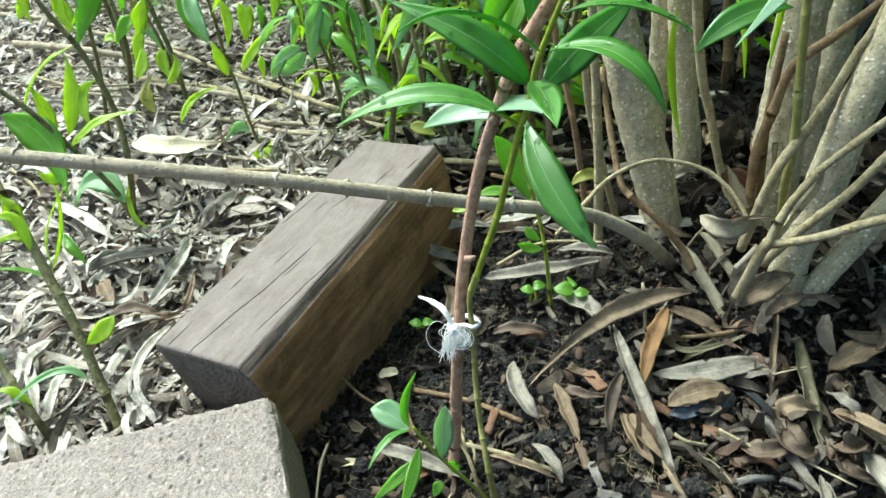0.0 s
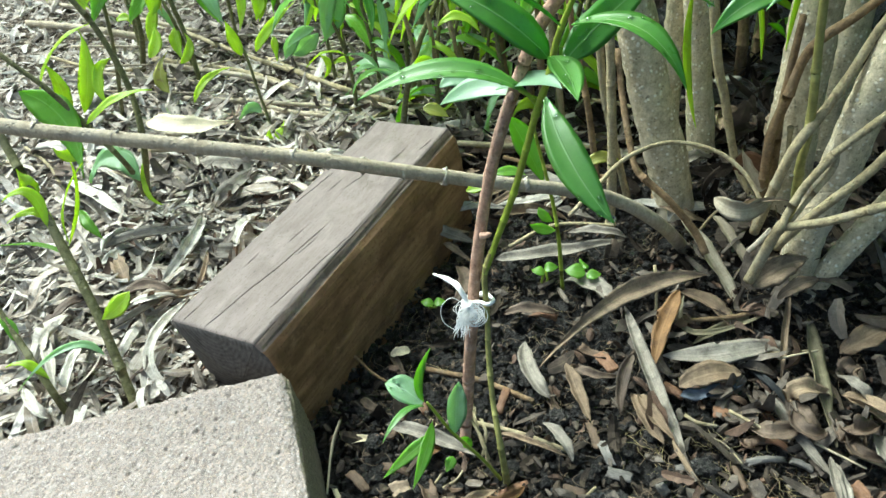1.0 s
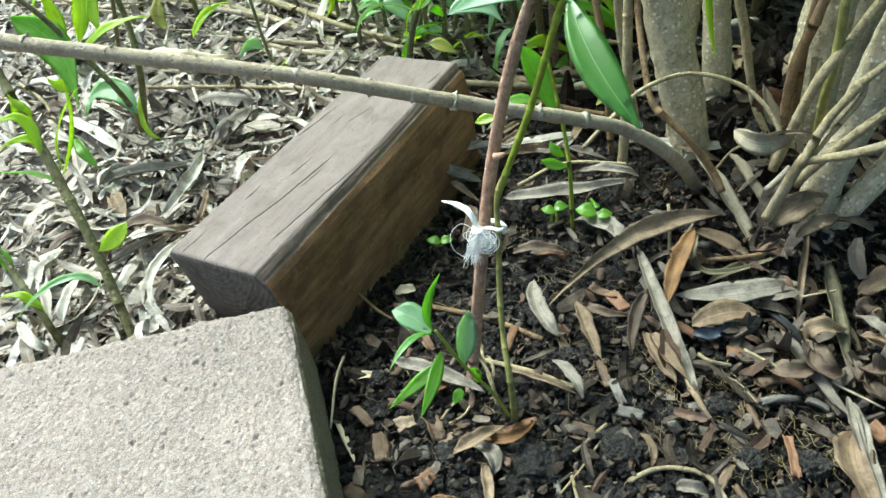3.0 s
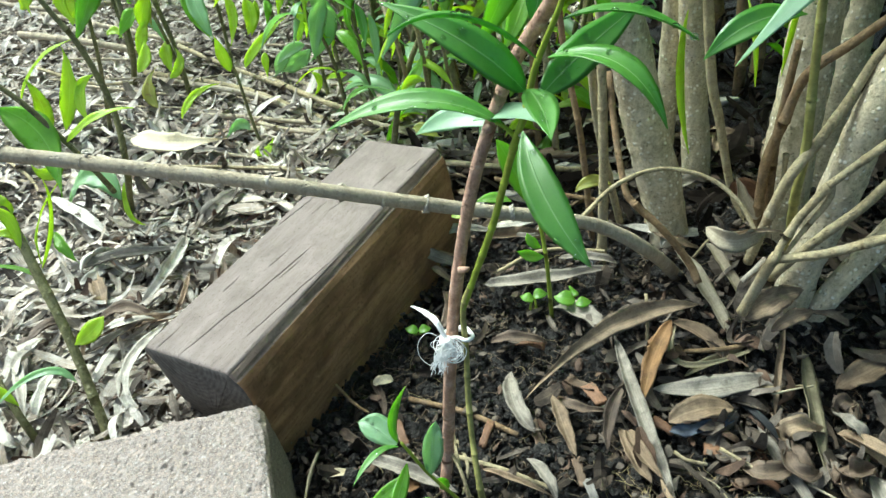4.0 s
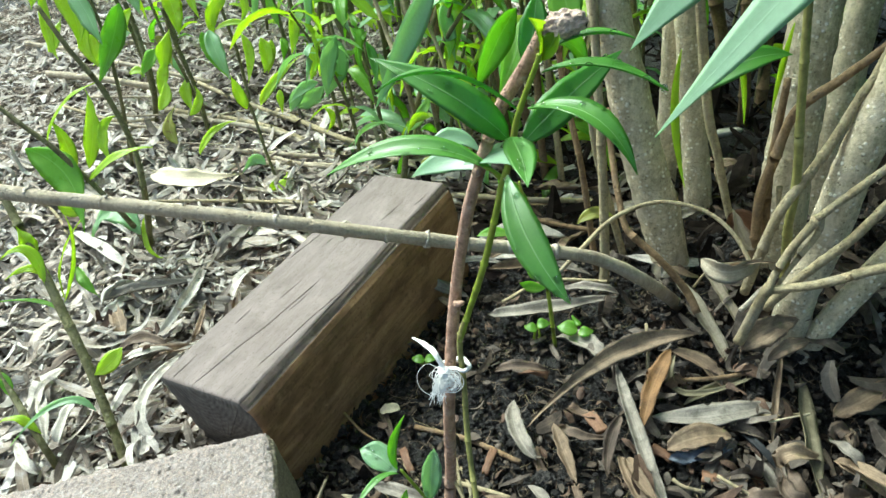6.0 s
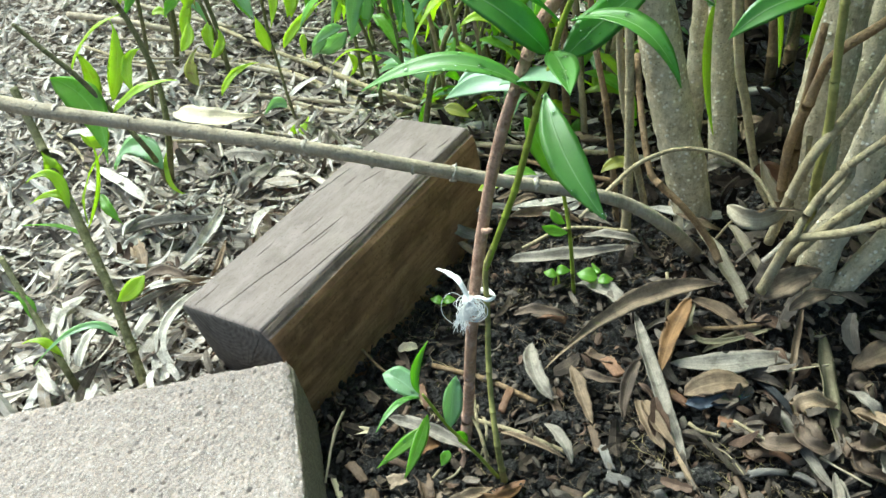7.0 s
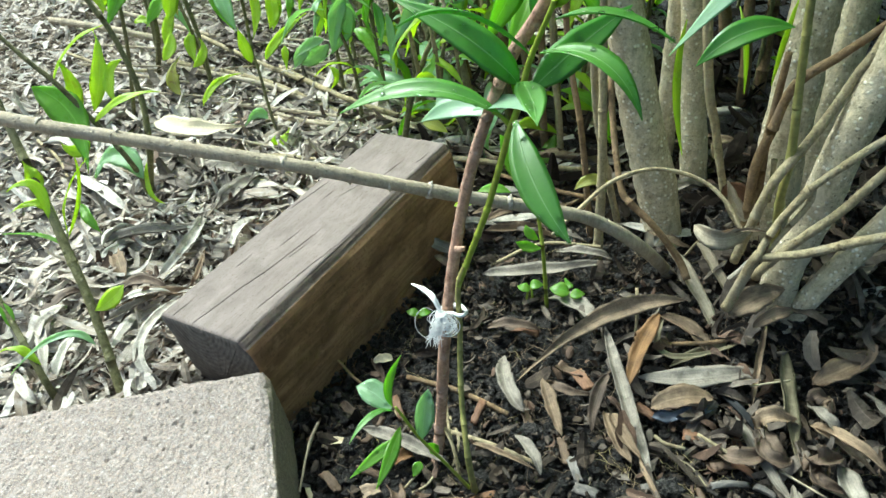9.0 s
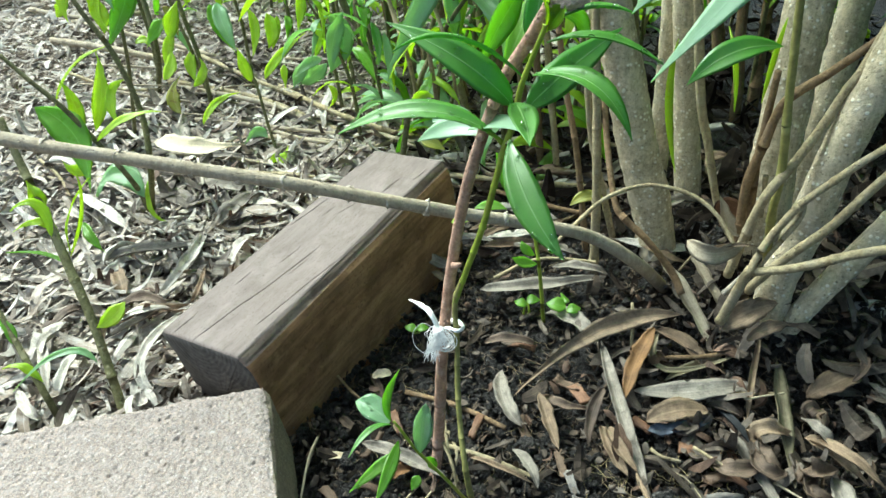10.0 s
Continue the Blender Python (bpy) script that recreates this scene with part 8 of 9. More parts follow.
fallen(None, "fallen_leaf", DRY_OLIVE, (0.231, 0.539, 0.014), (0.275, 0.550, 0.020), (0.336, 0.572, 0.020), 0.0112, (0, -0.2, 1), label="long olive-brown folded dead leaf on the litter", cup=1.0)
fallen(None, "fallen_leaf", DRY_GREY, (0.273, 0.516, 0.014), (0.295, 0.512, 0.018), (0.322, 0.507, 0.014), 0.0130, (0, -0.2, 1), label="small pale grey dead leaf lying on the litter")
fallen(None, "fallen_leaf", DRY_TAN, (0.201, 0.479, 0.016), (0.231, 0.486, 0.024), (0.263, 0.490, 0.018), 0.0235, (0, -0.2, 1), label="crumpled grey-pink dead leaf lying on the litter", wave=0.4, shape=0.6, end=0.6, cup=0.4, bow=0.0)
wood_chip((-0.082, 0.368, 0.008), 0.0303, 0.0141, 0.0040, -81, (0, 0), CHIP_BROWN, "brown chip of bark lying on the damp soil")
wood_chip((-0.061, 0.387, 0.008), 0.0166, 0.0144, 0.0040, 18, (0, 0), CHIP_TAN, "tan chip of bark lying on the damp soil")
wood_chip((-0.053, 0.359, 0.008), 0.0221, 0.0167, 0.0040, 19, (0, 0), CHIP_GREY, "grey chip of bark lying on the damp soil")
wood_chip((-0.044, 0.338, 0.006), 0.0212, 0.0118, 0.0040, 44, (0, 0), CHIP_RED, "orange-brown chip of bark lying on the damp soil")
wood_chip((-0.014, 0.380, 0.006), 0.0445, 0.0081, 0.0040, 31, (0, 0), CHIP_TAN, "pale tan chip of bark lying on the damp soil")
wood_chip((0.002, 0.363, 0.008), 0.0292, 0.0196, 0.0040, -74, (0, 0), CHIP_BROWN, "brown chip of bark lying on the damp soil")
wood_chip((-0.039, 0.383, 0.006), 0.0247, 0.0134, 0.0040, -73, (0, 0), CHIP_BROWN, "dark brown chip of bark lying on the damp soil")
wood_chip((-0.101, 0.324, 0.008), 0.0242, 0.0169, 0.0040, -53, (0, 0), CHIP_BROWN, "brown chip of bark lying on the damp soil")
wood_chip((-0.094, 0.339, 0.006), 0.0282, 0.0118, 0.0040, 110, (0, 0), CHIP_BROWN, "dark brown chip of bark lying on the damp soil")
wood_chip((0.303, 0.446, 0.006), 0.0415, 0.0122, 0.0040, -82, (0, 0), CHIP_RED, "orange-brown chip of bark lying on the damp soil")
wood_chip((0.307, 0.424, 0.006), 0.0214, 0.0129, 0.0040, -52, (0, 0), CHIP_BROWN, "brown chip of bark lying on the damp soil")
wood_chip((0.366, 0.484, 0.008), 0.0374, 0.0159, 0.0040, -104, (0, 0), CHIP_TAN, "pinkish tan chip of bark lying on the damp soil")
wood_chip((0.303, 0.479, 0.006), 0.0240, 0.0116, 0.0040, -95, (0, 0), CHIP_TAN, "tan chip of bark lying on the damp soil")
wood_chip((0.323, 0.478, 0.006), 0.0255, 0.0126, 0.0040, -89, (0, 0), CHIP_TAN, "tan chip of bark lying on the damp soil")
wood_chip((0.238, 0.452, 0.006), 0.0212, 0.0134, 0.0040, -26, (0, 0), CHIP_RED, "reddish chip of bark lying on the damp soil")
wood_chip((0.257, 0.420, 0.006), 0.0268, 0.0129, 0.0040, 4, (0, 0), CHIP_BROWN, "reddish-brown chip of bark lying on the damp soil")
wood_chip((0.256, 0.399, 0.006), 0.0349, 0.0068, 0.0040, 5, (0, 0), CHIP_GREY, "grey chip of bark lying on the damp soil")
wood_chip((0.245, 0.344, 0.006), 0.0366, 0.0077, 0.0040, -99, (0, 0), CHIP_RED, "reddish chip of bark lying on the damp soil")
wood_chip((0.229, 0.383, 0.006), 0.0237, 0.0071, 0.0040, -86, (0, 0), CHIP_BROWN, "purplish brown chip of bark lying on the damp soil")
wood_chip((0.196, 0.309, 0.006), 0.0219, 0.0061, 0.0040, -77, (0, 0), CHIP_BROWN, "brown chip of bark lying on the damp soil")
wood_chip((0.198, 0.484, 0.006), 0.0224, 0.0106, 0.0040, -44, (0, 0), CHIP_RED, "reddish chip of bark lying on the damp soil")
wood_chip((0.271, 0.416, 0.006), 0.0211, 0.0069, 0.0040, -30, (0, 0), CHIP_RED, "reddish chip of bark lying on the damp soil")
wood_chip((0.142, 0.525, 0.006), 0.0266, 0.0133, 0.0040, -67, (0, 0), CHIP_RED, "reddish chip of bark lying on the damp soil")
wood_chip((0.131, 0.538, 0.006), 0.0306, 0.0124, 0.0040, -36, (0, 0), CHIP_BROWN, "reddish-brown chip of bark lying on the damp soil")
wood_chip((0.081, 0.480, 0.006), 0.0300, 0.0085, 0.0040, -77, (0, 0), CHIP_BROWN, "brown chip of bark lying on the damp soil")
wood_chip((0.114, 0.437, 0.006), 0.0267, 0.0091, 0.0040, -84, (0, 0), CHIP_BROWN, "brown chip of bark lying on the damp soil")
wood_chip((0.121, 0.415, 0.006), 0.0230, 0.0079, 0.0040, -76, (0, 0), CHIP_GREY, "grey chip of bark lying on the damp soil")
wood_chip((0.128, 0.393, 0.006), 0.0220, 0.0116, 0.0040, -27, (0, 0), CHIP_GREY, "grey chip of bark lying on the damp soil")
wood_chip((0.188, 0.398, 0.006), 0.0212, 0.0077, 0.0040, 13, (0, 0), CHIP_GREY, "grey chip of bark lying on the damp soil")
wood_chip((0.158, 0.376, 0.006), 0.0156, 0.0095, 0.0040, -61, (0, 0), CHIP_GREY, "pale grey chip of bark lying on the damp soil")
wood_chip((0.086, 0.378, 0.006), 0.0199, 0.0085, 0.0040, -29, (0, 0), CHIP_BROWN, "brown chip of bark lying on the damp soil")
wood_chip((0.035, 0.383, 0.006), 0.0300, 0.0096, 0.0040, 23, (0, 0), CHIP_RED, "dark red-brown chip of bark lying on the damp soil")
wood_chip((0.320, 0.361, 0.006), 0.0179, 0.0120, 0.0040, -73, (0, 0), CHIP_RED, "pinkish brown chip of bark lying on the damp soil")
wood_chip((0.344, 0.464, 0.006), 0.0283, 0.0062, 0.0040, -88, (0, 0), CHIP_TAN, "tan chip of bark lying on the damp soil")
wood_chip((0.284, 0.391, 0.006), 0.0181, 0.0067, 0.0040, 147, (0, 0), CHIP_GREY, "grey chip of bark lying on the damp soil")
wood_chip((0.277, 0.440, 0.006), 0.0271, 0.0081, 0.0040, -84, (0, 0), CHIP_RED, "reddish chip of bark lying on the damp soil")
wood_chip((0.189, 0.328, 0.006), 0.0247, 0.0071, 0.0040, 53, (0, 0), CHIP_BROWN, "brown chip of bark lying on the damp soil")
wood_chip((0.130, 0.313, 0.006), 0.0180, 0.0079, 0.0040, -58, (0, 0), CHIP_GREY, "grey chip of bark lying on the damp soil")
wood_chip((0.056, 0.332, 0.006), 0.0266, 0.0072, 0.0040, -78, (0, 0), CHIP_GREY, "grey chip of bark lying on the damp soil")
wood_chip((-0.066, 0.412, 0.006), 0.0236, 0.0089, 0.0040, -18, (0, 0), CHIP_BROWN, "brown chip of bark lying on the damp soil")
wood_chip((-0.099, 0.401, 0.006), 0.0246, 0.0088, 0.0040, -50, (0, 0), CHIP_BROWN, "dark brown chip of bark lying on the damp soil")
wood_chip((-0.067, 0.461, 0.006), 0.0307, 0.0084, 0.0040, 60, (0, 0), CHIP_BROWN, "brown chip of bark lying on the damp soil")
wood_chip((-0.044, 0.488, 0.006), 0.0316, 0.0075, 0.0040, -71, (0, 0), CHIP_RED, "reddish-brown chip of bark lying on the damp soil")
wood_chip((0.088, 0.597, 0.006), 0.0304, 0.0143, 0.0040, -22, (0, 0), CHIP_RED, "reddish-brown chip of bark lying on the damp soil")
wood_chip((0.035, 0.483, 0.006), 0.0303, 0.0075, 0.0040, 70, (0, 0), CHIP_RED, "reddish chip of bark lying on the damp soil")
wood_chip((0.288, 0.482, 0.006), 0.0550, 0.0069, 0.0080, -62, (0, 0), CHIP_BLACK, "black chip of bark lying on the damp soil")
wood_chip((0.091, 0.374, 0.008), 0.0441, 0.0141, 0.0080, -13, (0, 0), CHIP_BLACK, "black rotten chip of bark lying on the damp soil")
chip((0.040, 0.347, 0.004), 0.037, 0.044, 0.022, 80)
chip((0.113, 0.357, 0.004), 0.035, 0.032, 0.022, 85)
chip((-0.029, 0.356, 0.004), 0.021, 0.022, 0.016, 20)
chip((0.202, 0.395, 0.004), 0.024, 0.019, 0.014, 15)
chip((0.036, 0.405, 0.004), 0.015, 0.017, 0.012, 30)
chip((0.084, 0.460, 0.004), 0.018, 0.018, 0.012, 50)
chip((0.212, 0.344, 0.004), 0.023, 0.018, 0.012, 40)
chip((0.259, 0.336, 0.004), 0.023, 0.023, 0.014, 0)
chip((0.097, 0.313, 0.004), 0.026, 0.018, 0.014, 70)
chip((0.158, 0.346, 0.004), 0.027, 0.018, 0.010, 10)
chip((0.005, 0.318, 0.004), 0.018, 0.018, 0.012, 40)
chip((0.226, 0.307, 0.004), 0.026, 0.017, 0.012, 10)
chip((0.166, 0.435, 0.004), 0.020, 0.013, 0.010, 70)
chip((-0.088, 0.443, 0.004), 0.018, 0.013, 0.010, 80)
tagged(stem(None, "fallen_twig", BARK_CANE, 0.04, [(0.058, 0.317, 0.010, 0.0011), (0.077, 0.338, 0.010, 0.0010), (0.100, 0.367, 0.010, 0.0010)], sides=7, step=0.004, bulge=1.12, rough=0.15), "yellowish thin stalk lying on the soil", "twig", "fallen twigs")
tagged(stem(None, "fallen_twig", BARK_CANE, 0.04, [(0.112, 0.324, 0.012, 0.0022), (0.131, 0.333, 0.012, 0.0021), (0.152, 0.334, 0.012, 0.0020), (0.174, 0.324, 0.012, 0.0019), (0.184, 0.293, 0.012, 0.0018)], sides=7, step=0.004, bulge=1.12, rough=0.15), "arched grey-brown twig lying on the soil", "twig", "fallen twigs")
tagged(stem(None, "fallen_twig", BARK_CANE, 0.04, [(0.072, 0.297, 0.010, 0.0017), (0.070, 0.321, 0.010, 0.0016), (0.069, 0.335, 0.010, 0.0014)], sides=7, step=0.004, bulge=1.12, rough=0.15), "dry straw-coloured stalk lying on the soil", "twig", "fallen twigs")
tagged(stem(None, "fallen_twig", BARK_CANE, 0.04, [(0.075, 0.322, 0.010, 0.0010), (0.089, 0.323, 0.010, 0.0009), (0.103, 0.325, 0.010, 0.0008)], sides=7, step=0.004, bulge=1.12, rough=0.15), "dry straw-coloured stalk lying on the soil", "twig", "fallen twigs")
tagged(stem(None, "fallen_twig", DRY_STRAW, 0.04, [(0.298, 0.495, 0.030, 0.0011), (0.317, 0.499, 0.030, 0.0010), (0.339, 0.503, 0.030, 0.0009)], sides=7, step=0.004, bulge=1.12, rough=0.15), "pale thin straw lying across the leaves", "twig", "fallen twigs")
tagged(stem(None, "fallen_twig", BARK_CANE, 0.04, [(0.200, 0.451, 0.010, 0.0020), (0.208, 0.442, 0.010, 0.0019), (0.225, 0.436, 0.010, 0.0017)], sides=7, step=0.004, bulge=1.12, rough=0.15), "dry straw-coloured stalk lying on the soil", "twig", "fallen twigs")
tagged(stem(None, "fallen_twig", BARK_CANE, 0.04, [(0.208, 0.428, 0.010, 0.0008), (0.225, 0.417, 0.010, 0.0007), (0.234, 0.395, 0.010, 0.0007)], sides=7, step=0.004, bulge=1.12, rough=0.15), "yellowish thin stalk lying on the soil", "twig", "fallen twigs")
tagged(stem(None, "fallen_twig", DRY_STRAW, 0.04, [(0.301, 0.409, 0.014, 0.0011), (0.313, 0.398, 0.014, 0.0010), (0.333, 0.380, 0.014, 0.0009)], sides=7, step=0.004, bulge=1.12, rough=0.15), "pale thin straw lying across the leaves", "twig", "fallen twigs")
tagged(stem(None, "fallen_twig", BARK_CANE, 0.04, [(-0.032, 0.392, 0.010, 0.0012), (-0.020, 0.409, 0.010, 0.0011), (-0.008, 0.420, 0.010, 0.0010)], sides=7, step=0.004, bulge=1.12, rough=0.15), "dry straw-coloured stalk lying on the soil", "twig", "fallen twigs")
tagged(stem(None, "fallen_twig", BARK_CANE, 0.04, [(-0.028, 0.386, 0.010, 0.0011), (-0.013, 0.395, 0.010, 0.0011), (-0.005, 0.408, 0.010, 0.0010)], sides=7, step=0.004, bulge=1.12, rough=0.15), "dry straw-coloured stalk lying on the soil", "twig", "fallen twigs")
tagged(stem(None, "fallen_twig", BARK_BROWN, 0.04, [(-0.111, 0.550, 0.010, 0.0017), (-0.091, 0.525, 0.010, 0.0016), (-0.076, 0.512, 0.010, 0.0014)], sides=7, step=0.004, bulge=1.12, rough=0.15), "dark thin twig lying on the soil", "twig", "fallen twigs")
tagged(stem(None, "fallen_twig", DRY_STRAW, 0.04, [(-0.120, 0.467, 0.010, 0.0014), (-0.125, 0.441, 0.010, 0.0012), (-0.125, 0.388, 0.010, 0.0011)], sides=7, step=0.004, bulge=1.12, rough=0.15), "pale thin straw leaning beside the slab", "twig", "fallen twigs")


def fray(parent, c):
    """A knot of frayed twine: a matted tail, a loose ball of curls, a long stray loop and a fuzzy tuft."""
    rnd = random.Random(3)
    bm = bmesh.new()
    bmesh.ops.create_icosphere(bm, subdivisions=4, radius=0.0046)
    for v in bm.verts:
        v.co *= 1 + 0.5 * noise.noise(v.co * 330) + 0.25 * noise.noise(v.co * 900)
        v.co += c
    put_under(part("knot", bm, TWINE), parent)
    jit = lambda k: Vector((rnd.uniform(-k, k), rnd.uniform(-k, k), rnd.uniform(-k, k)))
    for k in range(9):
        way = [c + jit(0.001), Vector((-0.0021, 0.423, 0.2045)) + jit(0.0014), Vector((-0.0105, 0.437, 0.2015)) + jit(0.0013), Vector((-0.0210, 0.459, 0.1885)) + jit(0.0011)]
        stem(parent, "loose_end", TWINE, 0, [(*p, r) for p, r in zip(way, (0.0013, 0.001, 0.0008, 0.0004))], sides=6, step=0.001, rough=0.9)
    side, up = Vector((1, 0, 0)), Vector((0, 0.55, 0.83))
    for k in range(34):
        turn, r = rnd.uniform(0, 6.28), rnd.uniform(0.003, 0.0088)
        mid = c + side * rnd.uniform(-0.0025, 0.0055) + up * rnd.uniform(-0.0065, 0.002) + Vector((0, -0.004 + rnd.uniform(-0.002, 0.002), 0))
        flat, lean = rnd.uniform(0.6, 1.0), rnd.uniform(-0.5, 0.5)
        pts = []
        for i in range(rnd.randint(6, 10)):
            w = turn + i * 0.7
            pts.append((*(mid + side * math.cos(w) * r + up * math.sin(w) * r * flat + Vector((0, -0.83, 0.55)) * math.cos(w) * r * lean), rnd.uniform(0.0002, 0.00038)))
        stem(parent, "strand", TWINE, 0, pts, sides=5, step=0.001, rough=0.0, cap=False)
    for k in range(46):
        a = c + side * rnd.uniform(-0.005, 0.001) - up * 0.003
        b = c + side * rnd.uniform(-0.0095, -0.001) - up * rnd.uniform(0.008, 0.015)
        e = b + side * rnd.uniform(-0.005, 0.002) - up * rnd.uniform(0.003, 0.010)
        stem(parent, "fibre", TWINE, 0, [(*a, 0.0005), (*b, 0.0003), (*e, 0.00016)], sides=5, step=0.0015)
    for x, z in ((0.0205, 0.011), (0.0115, 0.003)):
        way = [c, c + side * -x * 0.6 + up * z * 0.7, c + side * -x + up * z * 0.1, c + side * -x * 0.95 - up * z * 0.9, c + side * -x * 0.5 - up * z * 1.6]
        stem(parent, "strand", TWINE, 0, [(*p, 0.0002) for p in way], sides=5, step=0.0012, cap=False)


fray(tie, KNOT)


# ---- shrub crown and background shoots ----
def foliage(name, label, mat, count, area, size, seed, parent=None, droop=0.6):
    """Many small leaves, joined."""
    rs = np.random.RandomState(seed)
    verts, faces, uvs = [], [], []
    prof = np.array([0.08, 0.75, 1.0, 0.7, 0.0])
    for k in range(count):
        c = np.array(area(rs))
        ln = rs.uniform(*size)
        wd = ln * rs.uniform(0.18, 0.28)
        m = np.array(Euler((rs.randn() * 0.7, rs.uniform(-0.5, droop * 2), rs.rand() * 6.283)).to_matrix())
        bend, base = rs.randn() * 0.25 + 0.2, len(verts)
        for i in range(5):
            s = i / 4
            for u in (-1, 0, 1):
                q = m @ np.array((s * ln, u * wd / 2 * prof[i], -bend * ln * s * s + 0.12 * wd * abs(u)))
                verts.append(tuple(c + q))
        for i in range(4):
            for u in (0, 1):
                a = base + 3 * i + u
                faces.append((a, a + 1, a + 4, a + 3))
                uvs += [u / 2, i / 4, (u + 1) / 2, i / 4, (u + 1) / 2, (i + 1) / 4, u / 2, (i + 1) / 4]
    me = bpy.data.meshes.new(name)
    me.from_pydata(verts, [], faces)
    me.uv_layers.new(name="leaf").data.foreach_set("uv", np.array(uvs, np.float32))
    me.materials.append(mat)
    me.polygons.foreach_set("use_smooth", [True] * len(me.polygons))
    ob = new(name, me)
    if parent:
        return tagged(put_under(ob, parent), label, kind="stuff")
    return tagged(ob, label, "foliage", kind="stuff")


def in_crown(rs):
    """A place in the rounded, ragged head of the shrub, out of view and shaped to block light; leaves gathered in
    sprays.
    """
    while True:
        p = Vector((rs.uniform(-0.1, 1.9), rs.uniform(-0.1, 2.3), rs.uniform(0.1, 1.5)))
        d = Vector(((p.x - 1.05) / 0.8, (p.y - 1.12) / 1.05, (p.z - 0.82) / 0.6))
        # extra lobe, placed where it keeps the sun off the trunks
        shade_lobe = Vector(((p.x - 0.36) / 0.42, (p.y - 0.98) / 0.4, (p.z - 0.98) / 0.24))
        if min(d.length, shade_lobe.length) > 1 + 0.35 * noise.noise(p * 3.1) or noise.noise(p * 7.5) < -0.12:
            continue
        if p.z < 0.68 - 0.29 * p.y and p.x < 0.62 * p.y + 0.2 and p.y < 1.35:
            continue
        return tuple(p)


# out-of-view leaves, extended over and beside the bed to cut sun and sky
foliage("crown", "unseen leafy crown of the shrub, added to shade the bed", LEAF_MID, 9000, in_crown, (0.07, 0.13), 21, shrub)
foliage("crown", "unseen dark green leaves of the shrub's crown, added to deepen the shade", LEAF_DARK, 8000, in_crown, (0.07, 0.12), 23, shrub)


def shoot(seed, mats):
    """A slender leafy shoot about half a metre high, standing at the origin."""
    rnd = random.Random(seed)
    t = thing("garden_shoot", "upright garden shoot with bright green lance-shaped leaves", "shoot", "garden shoots")
    h, lean, way = rnd.uniform(0.32, 0.6), rnd.uniform(0.02, 0.18), rnd.uniform(0, 6.28)
    at = lambda s: Vector((math.cos(way) * lean * s * s, math.sin(way) * lean * s * s, h * s - 0.01))
    stem(t, "stem", rnd.choice((BARK_OLIVE, BARK_OLIVE, BARK_BROWN)), 0.06, [(*at(s), 0.0042 * (1 - 0.6 * s)) for s in (0, 0.3, 0.6, 1.0)], sides=7, step=0.014)
    turn = rnd.uniform(0, 6.28)
    for k in range(rnd.randint(11, 16)):
        s = rnd.uniform(0.06, 1.0)
        turn += 2.2 + rnd.uniform(-0.5, 0.5)
        d = Vector((math.cos(turn), math.sin(turn), 0))
        ln, rise = rnd.uniform(0.06, 0.125), rnd.uniform(-1.0, 0.9)
        b = at(s)
        m = b + (d * 0.5 + Vector((0, 0, 0.32 * rise + 0.12))) * ln
        e = b + (d * (0.95 - 0.3 * abs(rise)) + Vector((0, 0, 0.75 * rise - 0.12))) * ln
        leaf(t, "leaf", rnd.choice(mats), b, m, e, ln * rnd.uniform(0.2, 0.3), (d.x * -0.5 + rnd.uniform(-0.5, 0.5), d.y * -0.5 - 0.3, 1), along=7, across=4)
    return t


kinds = [shoot(40 + k, mats) for k, mats in enumerate(((LEAF_YOUNG, LEAF_MID), (LEAF_YOUNG, LEAF_BLUE), (LEAF_YOUNG, LEAF_YOUNG, LEAF_MID), (LEAF_YOUNG, LEAF_BLUE), (LEAF_YOUNG, LEAF_MID, LEAF_BLUE), (LEAF_YOUNG, LEAF_BLUE)))]
rnd = random.Random(11)
spots = []
for count, (x0, x1), (y0, y1) in ((27, (-0.14, 0.30), (0.98, 1.45)), (16, (-0.55, 0.7), (1.40, 2.2)), (12, (0.25, 0.9), (1.15, 1.7)), (8, (-0.62, -0.2), (1.35, 1.9)), (7, (-1.2, -0.6), (1.5, 2.3))):
    k = 0
    while k < count:
        x, y = rnd.uniform(x0, x1), rnd.uniform(y0, y1)
        if all(math.hypot(x - a, y - b) > 0.05 for a, b in spots):
            spots.append((x, y))
            k += 1
for n, (x, y) in enumerate(spots):
    m = pose(x, y, height(x, y), rnd.uniform(-8, 8), rnd.uniform(-8, 8), rnd.uniform(0, 360)) @ Matrix.Scale(rnd.uniform(0.8, 1.25), 4)
    if n < len(kinds):
        kinds[n].matrix_basis = m
    else:
        o = copy_thing(kinds[n % len(kinds)], m)
        o.scale = m.to_scale()


